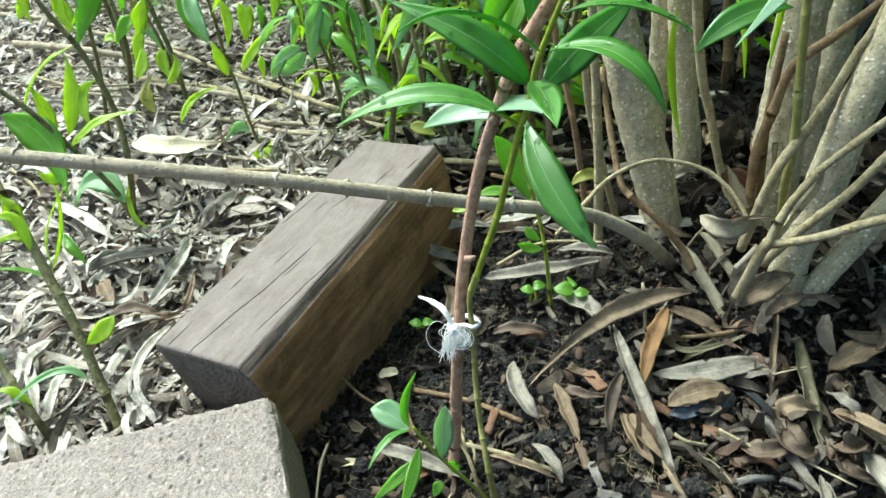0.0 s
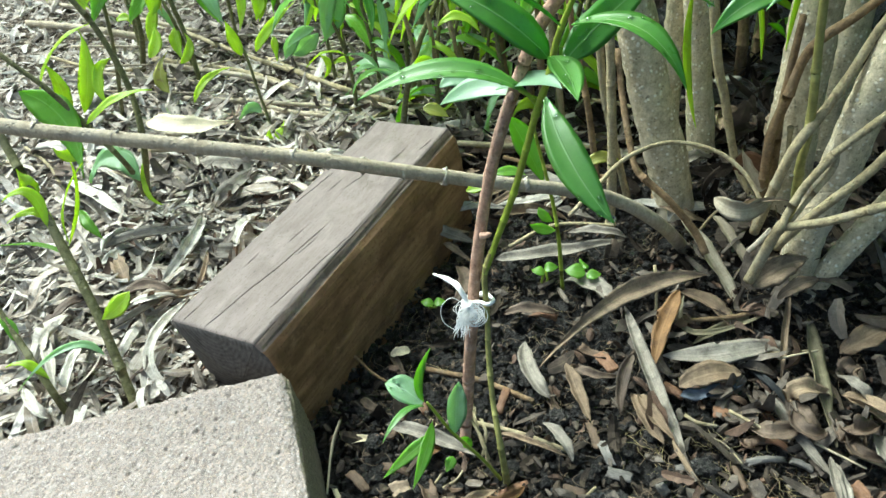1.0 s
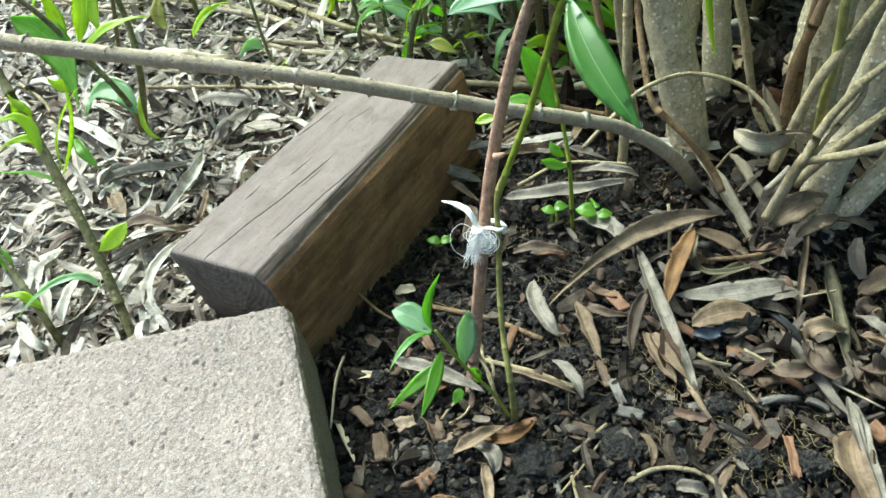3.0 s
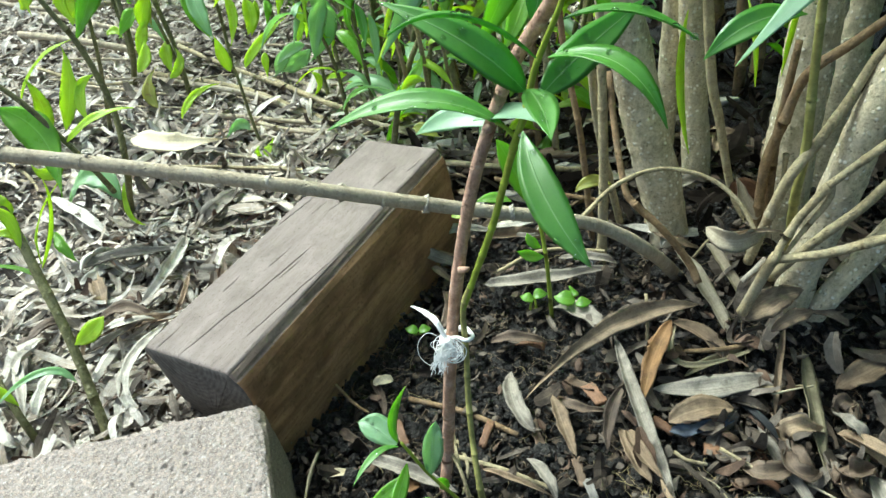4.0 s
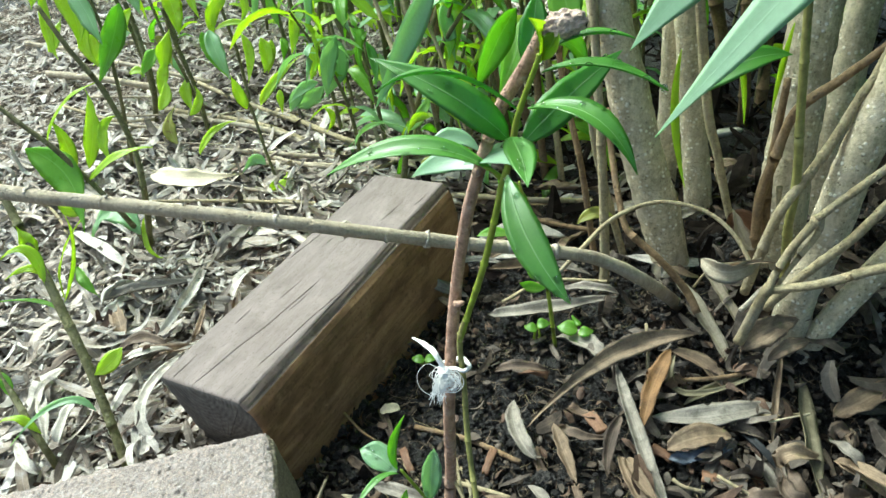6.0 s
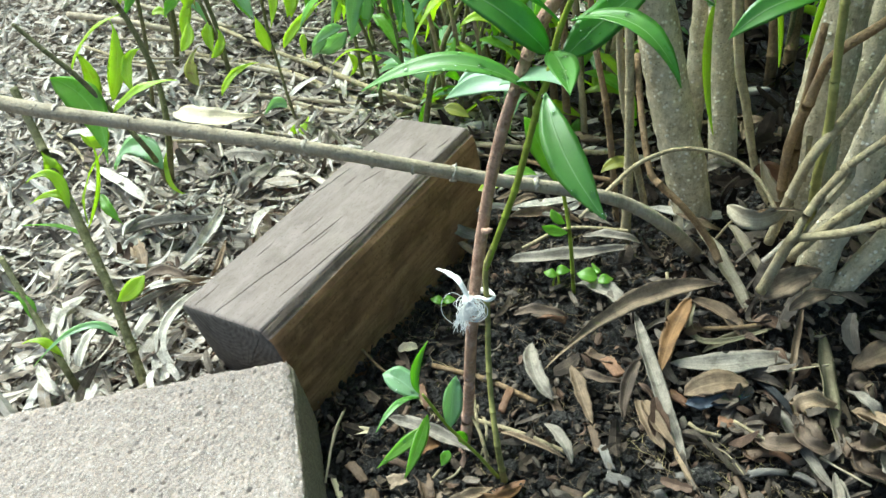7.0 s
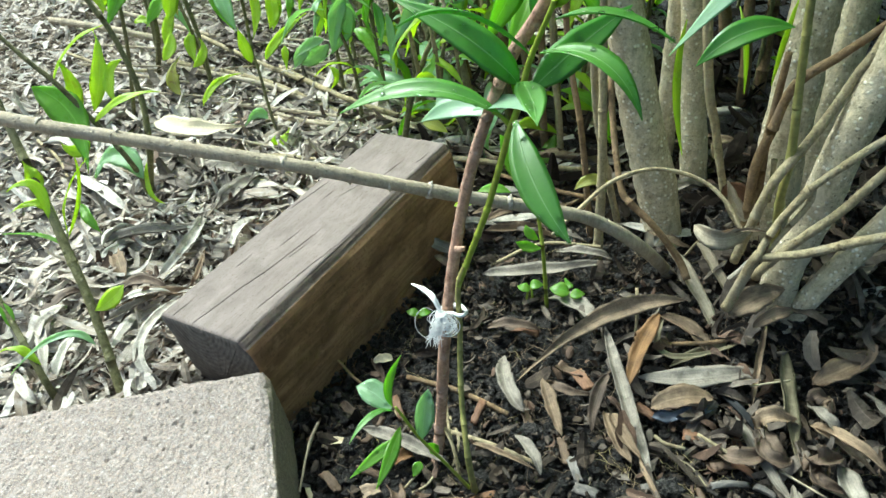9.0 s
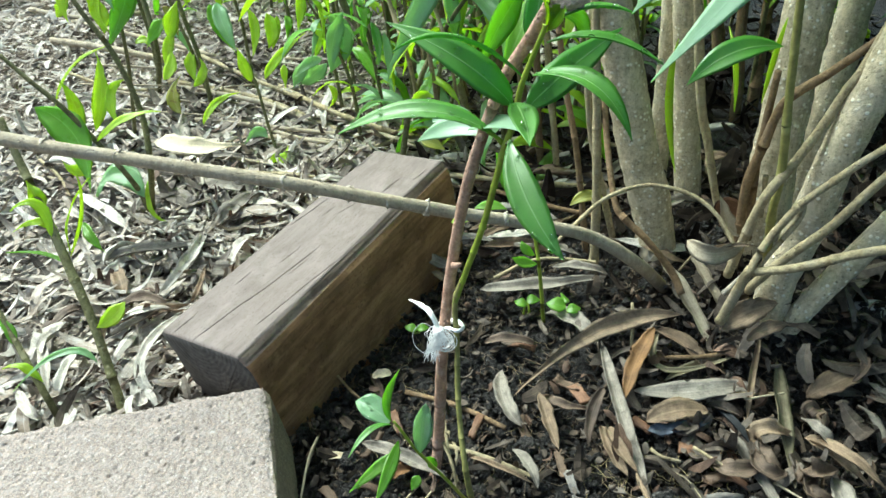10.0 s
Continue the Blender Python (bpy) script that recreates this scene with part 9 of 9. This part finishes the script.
# ---- loose litter ----
def scraps(name, label, mat, count, area, size, slim, lift, seed, curl=0.5, tilt=0.35, along=5, keep=None):
    """Many loose dead scraps, each a thin closed curved blade, joined into one mesh."""
    rs = np.random.RandomState(seed)
    s = np.linspace(0, 1, along + 1)
    verts, faces, uvs = [], [], []
    made = tries = 0
    while made < count and tries < count * 6:
        tries += 1
        x, y = area(rs)
        if keep and not keep(x, y):
            continue
        made += 1
        ln = size[0] + (size[1] - size[0]) * rs.rand() ** 1.8
        wd = ln * (slim[0] + (slim[1] - slim[0]) * rs.rand())
        th = 0.0003 + 0.0004 * rs.rand()
        yaw, pitch, roll_ = rs.rand() * 6.283, rs.randn() * tilt, rs.randn() * tilt
        m = np.array(Euler((roll_, pitch, yaw)).to_matrix())
        bend, cup, skew = rs.randn() * curl, rs.randn() * curl, rs.randn() * 0.25
        blunt = rs.rand()
        z0 = height(x, y) + lift[0] + (lift[1] - lift[0]) * rs.rand() + abs(math.sin(pitch)) * ln * 0.3
        base = len(verts)
        for v in s:
            w = wd / 2 * (np.sin(np.pi * (0.08 + 0.84 * v)) ** (0.35 + 0.55 * blunt) * (1 + 0.25 * rs.randn() * 0.4))
            cz = -bend * ln * 0.5 * (v - 0.5) ** 2 * 2
            cy = skew * ln * (v - 0.5) ** 2
            for p in ((-w, cup * w * 0.6), (0, th), (w, cup * w * 0.6), (0, -th)):
                q = m @ np.array(((v - 0.5) * ln, cy + p[0], cz + p[1]))
                verts.append((x + q[0], y + q[1], z0 + q[2]))
        n = along
        for i in range(n):
            a, b = base + 4 * i, base + 4 * i + 4
            for k in range(4):
                l = (k + 1) % 4
                faces.append((a + k, a + l, b + l, b + k))
                u = (0, 0.5, 1, 0.5)
                uvs += [u[k], i / n, u[l], i / n, u[l], (i + 1) / n, u[k], (i + 1) / n]
    me = bpy.data.meshes.new(name)
    me.from_pydata(verts, [], faces)
    me.uv_layers.new(name="leaf").data.foreach_set("uv", np.array(uvs, np.float32))
    me.materials.append(mat)
    return tagged(new(name, me), label, "litter", kind="stuff")


near_left = lambda rs: (0.15 - 1.45 * rs.rand() ** 1.35, 0.2 + 0.95 * rs.rand())
far_left = lambda rs: (rs.uniform(-2.2, 0.9), rs.uniform(0.0, 3.3) if rs.rand() < 0.3 else 0.95 + 1.9 * rs.rand() ** 1.35)
bed = lambda rs: (rs.uniform(-0.17, 0.62), rs.uniform(0.30, 1.0))
off_slab = lambda x, y: patch(x, y) > random.Random(int(x * 1e6)).random() * 0.5 and x < edge(y) and not (y < 0.40 + (x + 0.39) * 0.25 and x < -0.14)
scraps("pale_mulch", "thick pale mulch of bleached leaf flakes and bark chips", LITTER_PALE, 12000, near_left, (0.010, 0.032), (0.2, 0.42), (0.004, 0.022), 1, tilt=0.32, along=3, keep=off_slab)
scraps("pale_mulch", "dense small pale chips between the larger dead leaves", LITTER_PALE, 10000, near_left, (0.006, 0.018), (0.12, 0.5), (0.0, 0.010), 2, along=3, keep=off_slab)
scraps("far_mulch", "pale dead leaves covering the ground under the shrubs", LITTER_PALE, 20000, far_left, (0.012, 0.045), (0.14, 0.36), (0.0, 0.025), 3, along=3, keep=lambda x, y: patch(x, y) > random.Random(int(x * 1e6)).random() * 0.5 and x < edge(max(y, 0.95)) + 0.05 and not (y < 0.95 and x > -0.75))
scraps("far_mulch", "scattered dead leaves on the ground round the bed", DRY_ISLAND, 1600, lambda rs: (rs.normal(-0.1, 1.3), rs.normal(0.9, 1.4)), (0.03, 0.09), (0.12, 0.3), (0.004, 0.02), 33, along=4, keep=lambda x, y: patch(x, y) < 0.35 and not (abs(x) < 0.6 and 0.3 < y < 1.2))
scraps("pale_mulch", "long bleached curled leaves lying on the mulch", LITTER_PALE, 380, near_left, (0.03, 0.09), (0.09, 0.22), (0.014, 0.03), 12, along=10, curl=0.9, tilt=0.3, keep=lambda x, y: off_slab(x + 0.04, y) and off_slab(x, y + 0.03))
scraps("pale_mulch", "brown broken dead leaves among the mulch by the timber", LITTER_RED, 240, lambda rs: (rs.uniform(-0.42, 0.0), rs.uniform(0.45, 1.1)), (0.015, 0.05), (0.12, 0.35), (0.008, 0.028), 61, along=6, curl=0.8, tilt=0.35, keep=off_slab)
scraps("pale_mulch", "tan dead leaves lying on the mulch", DRY_ISLAND, 420, near_left, (0.015, 0.055), (0.12, 0.3), (0.01, 0.03), 62, along=6, curl=0.8, tilt=0.35, keep=off_slab)
in_bed = lambda x, y: x > edge(y) + 0.02
scraps("leaf_litter", "dark damp rotting leaf litter on the soil", LITTER_DARK, 500, bed, (0.006, 0.034), (0.2, 0.6), (-0.002, 0.010), 4, keep=in_bed, tilt=0.5)
scraps("leaf_litter", "small dark crumbs of rotting leaves", LITTER_DARK, 4200, bed, (0.003, 0.012), (0.3, 0.8), (-0.006, 0.006), 5, along=3, keep=in_bed, tilt=0.6)
scraps("leaf_litter", "grey and brown leaves heaped under the shrub", DRY_ISLAND, 26, lambda rs: (rs.uniform(0.38, 0.6), rs.uniform(0.46, 0.70)), (0.03, 0.08), (0.18, 0.34), (0.002, 0.022), 6, along=8, curl=0.7)
# both darkened by colour so the gaps between the trunks look shaded
scraps("leaf_litter", "leaves heaped under the shrub, coloured near black for the shade there", LITTER_SHADED, 420, lambda rs: (rs.uniform(0.2, 0.85), rs.uniform(0.62, 1.3)), (0.025, 0.06), (0.18, 0.4), (-0.004, 0.012), 7, along=7, curl=0.8, tilt=0.5)
scraps("leaf_litter", "dead leaves behind the shrub, deep shade put into their near-black colour", LITTER_SHADED, 700, lambda rs: (rs.uniform(-0.05, 0.9), rs.uniform(0.85, 1.7)), (0.03, 0.085), (0.12, 0.3), (0.002, 0.03), 8, along=6, curl=0.7)

def plates(name, label, mat, count, area, size, lift, seed, keep=None):
    """Broken bark flakes and leaf fragments, each an uneven many-cornered plate, joined into one mesh."""
    rs = np.random.RandomState(seed)
    verts, faces, uvs = [], [], []
    made = 0
    while made < count:
        x, y = area(rs)
        if keep and not keep(x, y):
            continue
        made += 1
        n = rs.randint(5, 9)
        ln = size[0] + (size[1] - size[0]) * rs.rand() ** 2
        wd, th = ln * rs.uniform(0.25, 0.7), rs.uniform(0.0006, 0.0022)
        m = np.array(Euler((rs.randn() * 0.4, rs.randn() * 0.35, rs.rand() * 6.283)).to_matrix())
        z0 = height(x, y) + lift[0] + (lift[1] - lift[0]) * rs.rand()
        bow, cup = rs.randn() * 0.25, rs.randn() * 0.35
        base = len(verts)
        turn = np.sort((np.arange(n) + rs.uniform(-0.38, 0.38, n)) * 6.283 / n)
        rad = rs.uniform(0.7, 1.25, n)
        ring = [(0.5 * ln * math.cos(a) * r, 0.5 * wd * math.sin(a) * r) for a, r in zip(turn, rad)]
        for side in (th, -th):
            for px, py in ring + [(0, 0)]:
                q = m @ np.array((px, py, side - bow * px * px / ln - cup * py * py / wd + (side * 0.6 if (px, py) == (0, 0) else 0)))
                verts.append((x + q[0], y + q[1], z0 + q[2]))
        for k in range(n):
            l = (k + 1) % n
            for f in ((base + k, base + l, base + n), (base + n + 1 + l, base + n + 1 + k, base + 2 * n + 1), (base + l, base + k, base + n + 1 + k, base + n + 1 + l)):
                faces.append(f)
                for v in f:
                    i = (v - base) % (n + 1)
                    px, py = ring[i] if i < n else (0, 0)
                    uvs += [0.1 + 0.3 * (py / wd + 0.5), px / ln + 0.5]
    me = bpy.data.meshes.new(name)
    me.from_pydata(verts, [], faces)
    me.uv_layers.new(name="leaf").data.foreach_set("uv", np.array(uvs, np.float32))
    me.materials.append(mat)
    return tagged(new(name, me), label, "litter", kind="stuff")


front = lambda rs: (rs.uniform(-0.15, 0.5), rs.uniform(0.27, 0.52))
plates("bark_crumbs", "broken brown and grey bark flakes on the soil", DRY_ISLAND, 520, bed, (0.005, 0.022), (0.0, 0.010), 51, in_bed)
scraps("mulch_strips", "long pale curled strips of leaf and bark on the mulch", LITTER_PALE, 420, lambda rs: (rs.uniform(-0.62, 0.02), rs.uniform(0.45, 1.2)), (0.04, 0.095), (0.08, 0.17), (0.012, 0.03), 58, keep=lambda x, y: x < edge(y) - 0.02 and off_slab(x + 0.03, y) and (y > 0.55 or x < -0.36), curl=0.7, tilt=0.2, along=9)
scraps("mulch_leaves", "brown and grey dead leaves lying on the mulch at the back", DRY_ISLAND, 620, lambda rs: (rs.uniform(-0.5, 0.1), rs.uniform(0.84, 1.5)), (0.025, 0.07), (0.14, 0.32), (0.012, 0.03), 59, keep=lambda x, y: x < edge(max(y, 0.95)) + 0.05, curl=0.7, tilt=0.3, along=6)
heap = lambda rs: (rs.normal(0.3, 0.13), rs.uniform(0.36, 0.66))
plates("bark_crumbs", "broken pieces of dead leaf and bark heaped on the soil", DRY_ISLAND, 90, heap, (0.012, 0.032), (0.002, 0.016), 55, lambda x, y: in_bed(x, y) and x > 0.14)
scraps("leaf_litter", "curled brown and grey leaf pieces heaped on the soil", DRY_ISLAND, 70, heap, (0.025, 0.06), (0.2, 0.4), (0.002, 0.016), 56, keep=lambda x, y: in_bed(x, y) and x > 0.14, tilt=0.5, curl=1.0, along=7)
scraps("leaf_litter", "reddish-brown curled leaf pieces heaped on the soil", LITTER_RED, 34, heap, (0.02, 0.045), (0.25, 0.45), (0.002, 0.014), 57, keep=lambda x, y: in_bed(x, y) and x > 0.14, tilt=0.5, curl=1.0, along=7)
plates("bark_crumbs", "dark damp bark crumbs on the soil", LITTER_DARK, 800, bed, (0.003, 0.012), (-0.003, 0.008), 52, in_bed)
plates("bark_crumbs", "reddish broken bark flakes on the soil", LITTER_RED, 360, bed, (0.004, 0.018), (0.0, 0.010), 53, in_bed)
plates("bark_crumbs", "grey and brown bark crumbs at the front of the bed", DRY_ISLAND, 500, front, (0.003, 0.013), (-0.002, 0.007), 54, in_bed)
scraps("leaf_litter", "reddish-brown broken leaf pieces on the soil", LITTER_RED, 90, bed, (0.008, 0.03), (0.2, 0.6), (0.0, 0.012), 9, keep=lambda x, y: in_bed(x, y) and x > 0.0, tilt=0.5, curl=0.8)
scraps("leaf_litter", "grey-brown splinters and rolled leaf bits on the soil", DRY_ISLAND, 150, bed, (0.015, 0.045), (0.1, 0.22), (0.002, 0.012), 10, keep=lambda x, y: in_bed(x, y) and x > 0.02, along=7, curl=1.1)
scraps("leaf_litter", "small brown bits of wood and leaf on the soil", LITTER_RED, 60, lambda rs: (rs.uniform(-0.02, 0.5), rs.uniform(0.27, 0.46)), (0.005, 0.02), (0.2, 0.5), (0.0, 0.008), 14, keep=in_bed, along=3, tilt=0.5)


rnd = random.Random(29)
for k in range(16):
    # curled leaves piled beside and under the shrub
    x, y = rnd.uniform(0.41, 0.58), rnd.uniform(0.44, 0.70)
    ln, w = rnd.uniform(0.025, 0.062), rnd.uniform(0, 6.28)
    d = Vector((math.cos(w), math.sin(w), 0)) * ln / 2
    c = Vector((x, y, max(0.004, height(x, y)) + rnd.uniform(0.004, 0.022)))
    lift = Vector((0, 0, rnd.uniform(-0.012, 0.012)))
    mat, text = rnd.choice(((DRY_GREY, "grey papery dead leaf lying on the litter"), (DRY_BROWN, "dark brown rotting dead leaf on the soil"), (DRY_BROWN, "dark brown rotting dead leaf on the soil")))
    fallen(None, "fallen_leaf", mat, c - d + lift, c + Vector((rnd.uniform(-0.006, 0.006), rnd.uniform(-0.006, 0.006), rnd.uniform(-0.004, 0.010))), c + d - lift, ln * rnd.uniform(0.2, 0.36), (rnd.uniform(-0.5, 0.5), rnd.uniform(-0.6, 0.3), 1), text, cup=rnd.uniform(0.6, 1.7), wave=rnd.uniform(0.4, 1.0), twist=rnd.uniform(-1.0, 1.0), along=10, across=4)


for k in range(70):
    # larger papery leaves on the mulch
    x, y = rnd.uniform(-0.62, 0.0), rnd.uniform(0.5, 1.25)
    if not off_slab(x + 0.03, y) or y < 0.52 and x > -0.36:
        continue
    ln, w = rnd.uniform(0.04, 0.085), rnd.uniform(0, 6.28)
    d = Vector((math.cos(w), math.sin(w), 0)) * ln / 2
    c = Vector((x, y, height(x, y) + rnd.uniform(0.016, 0.03)))
    lift = Vector((0, 0, rnd.uniform(-0.010, 0.010)))
    mat, text = rnd.choice(((DRY_WHITE, "bleached papery dead leaf lying on the mulch"), (DRY_WHITE, "bleached papery dead leaf lying on the mulch"), (DRY_GREY, "grey papery dead leaf lying on the mulch"), (DRY_BROWN, "brown dead leaf lying on the mulch")))
    fallen(None, "fallen_leaf", mat, c - d + lift, c + Vector((rnd.uniform(-0.01, 0.01), rnd.uniform(-0.01, 0.01), rnd.uniform(-0.004, 0.012))), c + d - lift, ln * rnd.uniform(0.16, 0.32), (rnd.uniform(-0.5, 0.5), rnd.uniform(-0.6, 0.3), 1), text, cup=rnd.uniform(0.3, 1.3), wave=rnd.uniform(0.4, 1.0), twist=rnd.uniform(-0.8, 0.8), along=10, across=4)


for k in range(64):
    # leaves and curled bark lying behind the timber, under the shrub
    x, y = rnd.uniform(-0.02, 0.46), rnd.uniform(0.69, 1.12)
    ln, w = rnd.uniform(0.04, 0.1), rnd.gauss(0.1, 0.6)
    d = Vector((math.cos(w), math.sin(w), 0)) * ln / 2
    c = Vector((x, y, max(0.004, height(x, y)) + rnd.uniform(0.006, 0.02)))
    lift = Vector((0, 0, rnd.uniform(-0.01, 0.01)))
    mat, text = rnd.choice(((DRY_GREY, "grey papery dead leaf lying under the shrub"), (DRY_TAN, "tan curled dead leaf lying under the shrub"), (DRY_WHITE, "bleached dead leaf lying under the shrub")))
    fallen(None, "fallen_leaf", mat, c - d + lift, c + Vector((rnd.uniform(-0.01, 0.01), rnd.uniform(-0.01, 0.01), rnd.uniform(-0.003, 0.01))), c + d - lift, ln * rnd.uniform(0.14, 0.26), (rnd.uniform(-0.4, 0.4), rnd.uniform(-0.6, 0.2), 1), text, cup=rnd.uniform(0.3, 1.2), wave=rnd.uniform(0.2, 0.7), twist=rnd.uniform(-0.6, 0.6), along=10, across=4, shape=0.8, end=0.9)
for k in range(34):
    # thin weathered sticks lying on the mulch at the back
    x, y = rnd.uniform(-0.62, 0.12), rnd.uniform(0.86, 1.4)
    ln, w = rnd.uniform(0.09, 0.28), rnd.gauss(-0.35, 0.35)
    d = Vector((math.cos(w), math.sin(w), 0)) * ln / 2
    c = Vector((x, y, max(0.004, height(x, y)) + rnd.uniform(0.014, 0.03)))
    r = rnd.uniform(0.0013, 0.003)
    tip = Vector((0, 0, rnd.uniform(-0.006, 0.006)))
    way = [c - d - tip, c + Vector((rnd.uniform(-0.01, 0.01), rnd.uniform(-0.01, 0.01), 0.003)), c + d + tip]
    tagged(stem(None, "fallen_twig", rnd.choice((BARK_BRANCH, BARK_BRANCH, BARK_RING)), 0.06, [(*p, r * f) for p, f in zip(way, (1.1, 1.0, 0.7))], sides=7, step=0.012), "thin grey weathered stick lying on the mulch", "twig", "sticks on the mulch")


ROOT_SPOTS = [(0.163, 0.422), (0.215, 0.383), (0.201, 0.352), (0.206, 0.339), (0.258, 0.423), (0.254, 0.347), (0.237, 0.406), (0.287, 0.351)]


def rootlets(name, label, mat, seed, count, near):
    """Fine hair roots and fibres lying on the bed."""
    rnd = random.Random(seed)
    rows, faces = [], []
    for k in range(count):
        if near and k % 3:
            cx, cy = rnd.choice(ROOT_SPOTS)
            x, y = rnd.gauss(cx, 0.014), rnd.gauss(cy, 0.014)
        else:
            x, y = rnd.uniform(-0.1, 0.45), rnd.uniform(0.34, 0.72)
        if x < edge(y) + 0.02:
            continue
        w, r = rnd.uniform(0, 6.28), rnd.uniform(0.00015, 0.00036)
        p = Vector((x, y, height(x, y) + rnd.uniform(0.0, 0.008)))
        ring = None
        for i in range(9):
            c = len(rows)
            side = Vector((-math.sin(w), math.cos(w), 0))
            for a in (side * r, Vector((0, 0, r)), side * -r):
                rows.append(tuple(p + a))
            if ring is not None:
                for a in range(3):
                    b = (a + 1) % 3
                    faces.append((ring + a, ring + b, c + b, c + a))
            ring = c
            w += rnd.gauss(0, 0.5)
            p = p + Vector((math.cos(w), math.sin(w), rnd.gauss(0, 0.25))) * rnd.uniform(0.0015, 0.005)
    me = bpy.data.meshes.new(name)
    me.from_pydata(rows, [], faces)
    me.materials.append(mat)
    me.polygons.foreach_set("use_smooth", [True] * len(me.polygons))
    tagged(new(name, me), label, "roots", kind="stuff")


rootlets("rootlets", "fine pale hair roots tangled on the soil", ROOT, 17, 230, True)
rootlets("plant_fibres", "thin brown plant fibres scattered on the soil", FIBRE, 18, 700, False)


def clods():
    """Crumbs of damp soil."""
    rs = np.random.RandomState(8)
    bm = bmesh.new()
    bmesh.ops.create_icosphere(bm, subdivisions=2, radius=1)
    shape = np.array([v.co for v in bm.verts])
    tris = np.array([[v.index for v in f.verts] for f in bm.faces])
    bm.free()
    verts, faces, n = [], [], 0
    for k in range(8500):
        x, y = rs.uniform(-0.16, 0.55), rs.uniform(0.28, 0.85)
        if x < edge(y) + 0.015:
            continue
        r = 0.0008 + 0.0052 * rs.rand() ** 3
        lump = np.array([1 + 0.7 * noise.noise(Vector(p) * 1.9 + Vector((k * 3.1, 0, 0))) + 0.35 * noise.noise(Vector(p) * 4.5 + Vector((0, k, 0))) for p in shape])
        p = shape * lump[:, None] * r * np.array([1, rs.uniform(0.7, 1.2), rs.uniform(0.5, 0.9)])
        verts.append(p + (x, y, height(x, y) + r * 0.35))
        faces.append(tris + n)
        n += len(shape)
    me = bpy.data.meshes.new("soil_clods")
    me.from_pydata(np.concatenate(verts).tolist(), [], np.concatenate(faces).tolist())
    me.materials.append(SOIL)
    tagged(new("soil_clods", me), "crumbly clods of dark damp soil", "soil", kind="stuff")


clods()
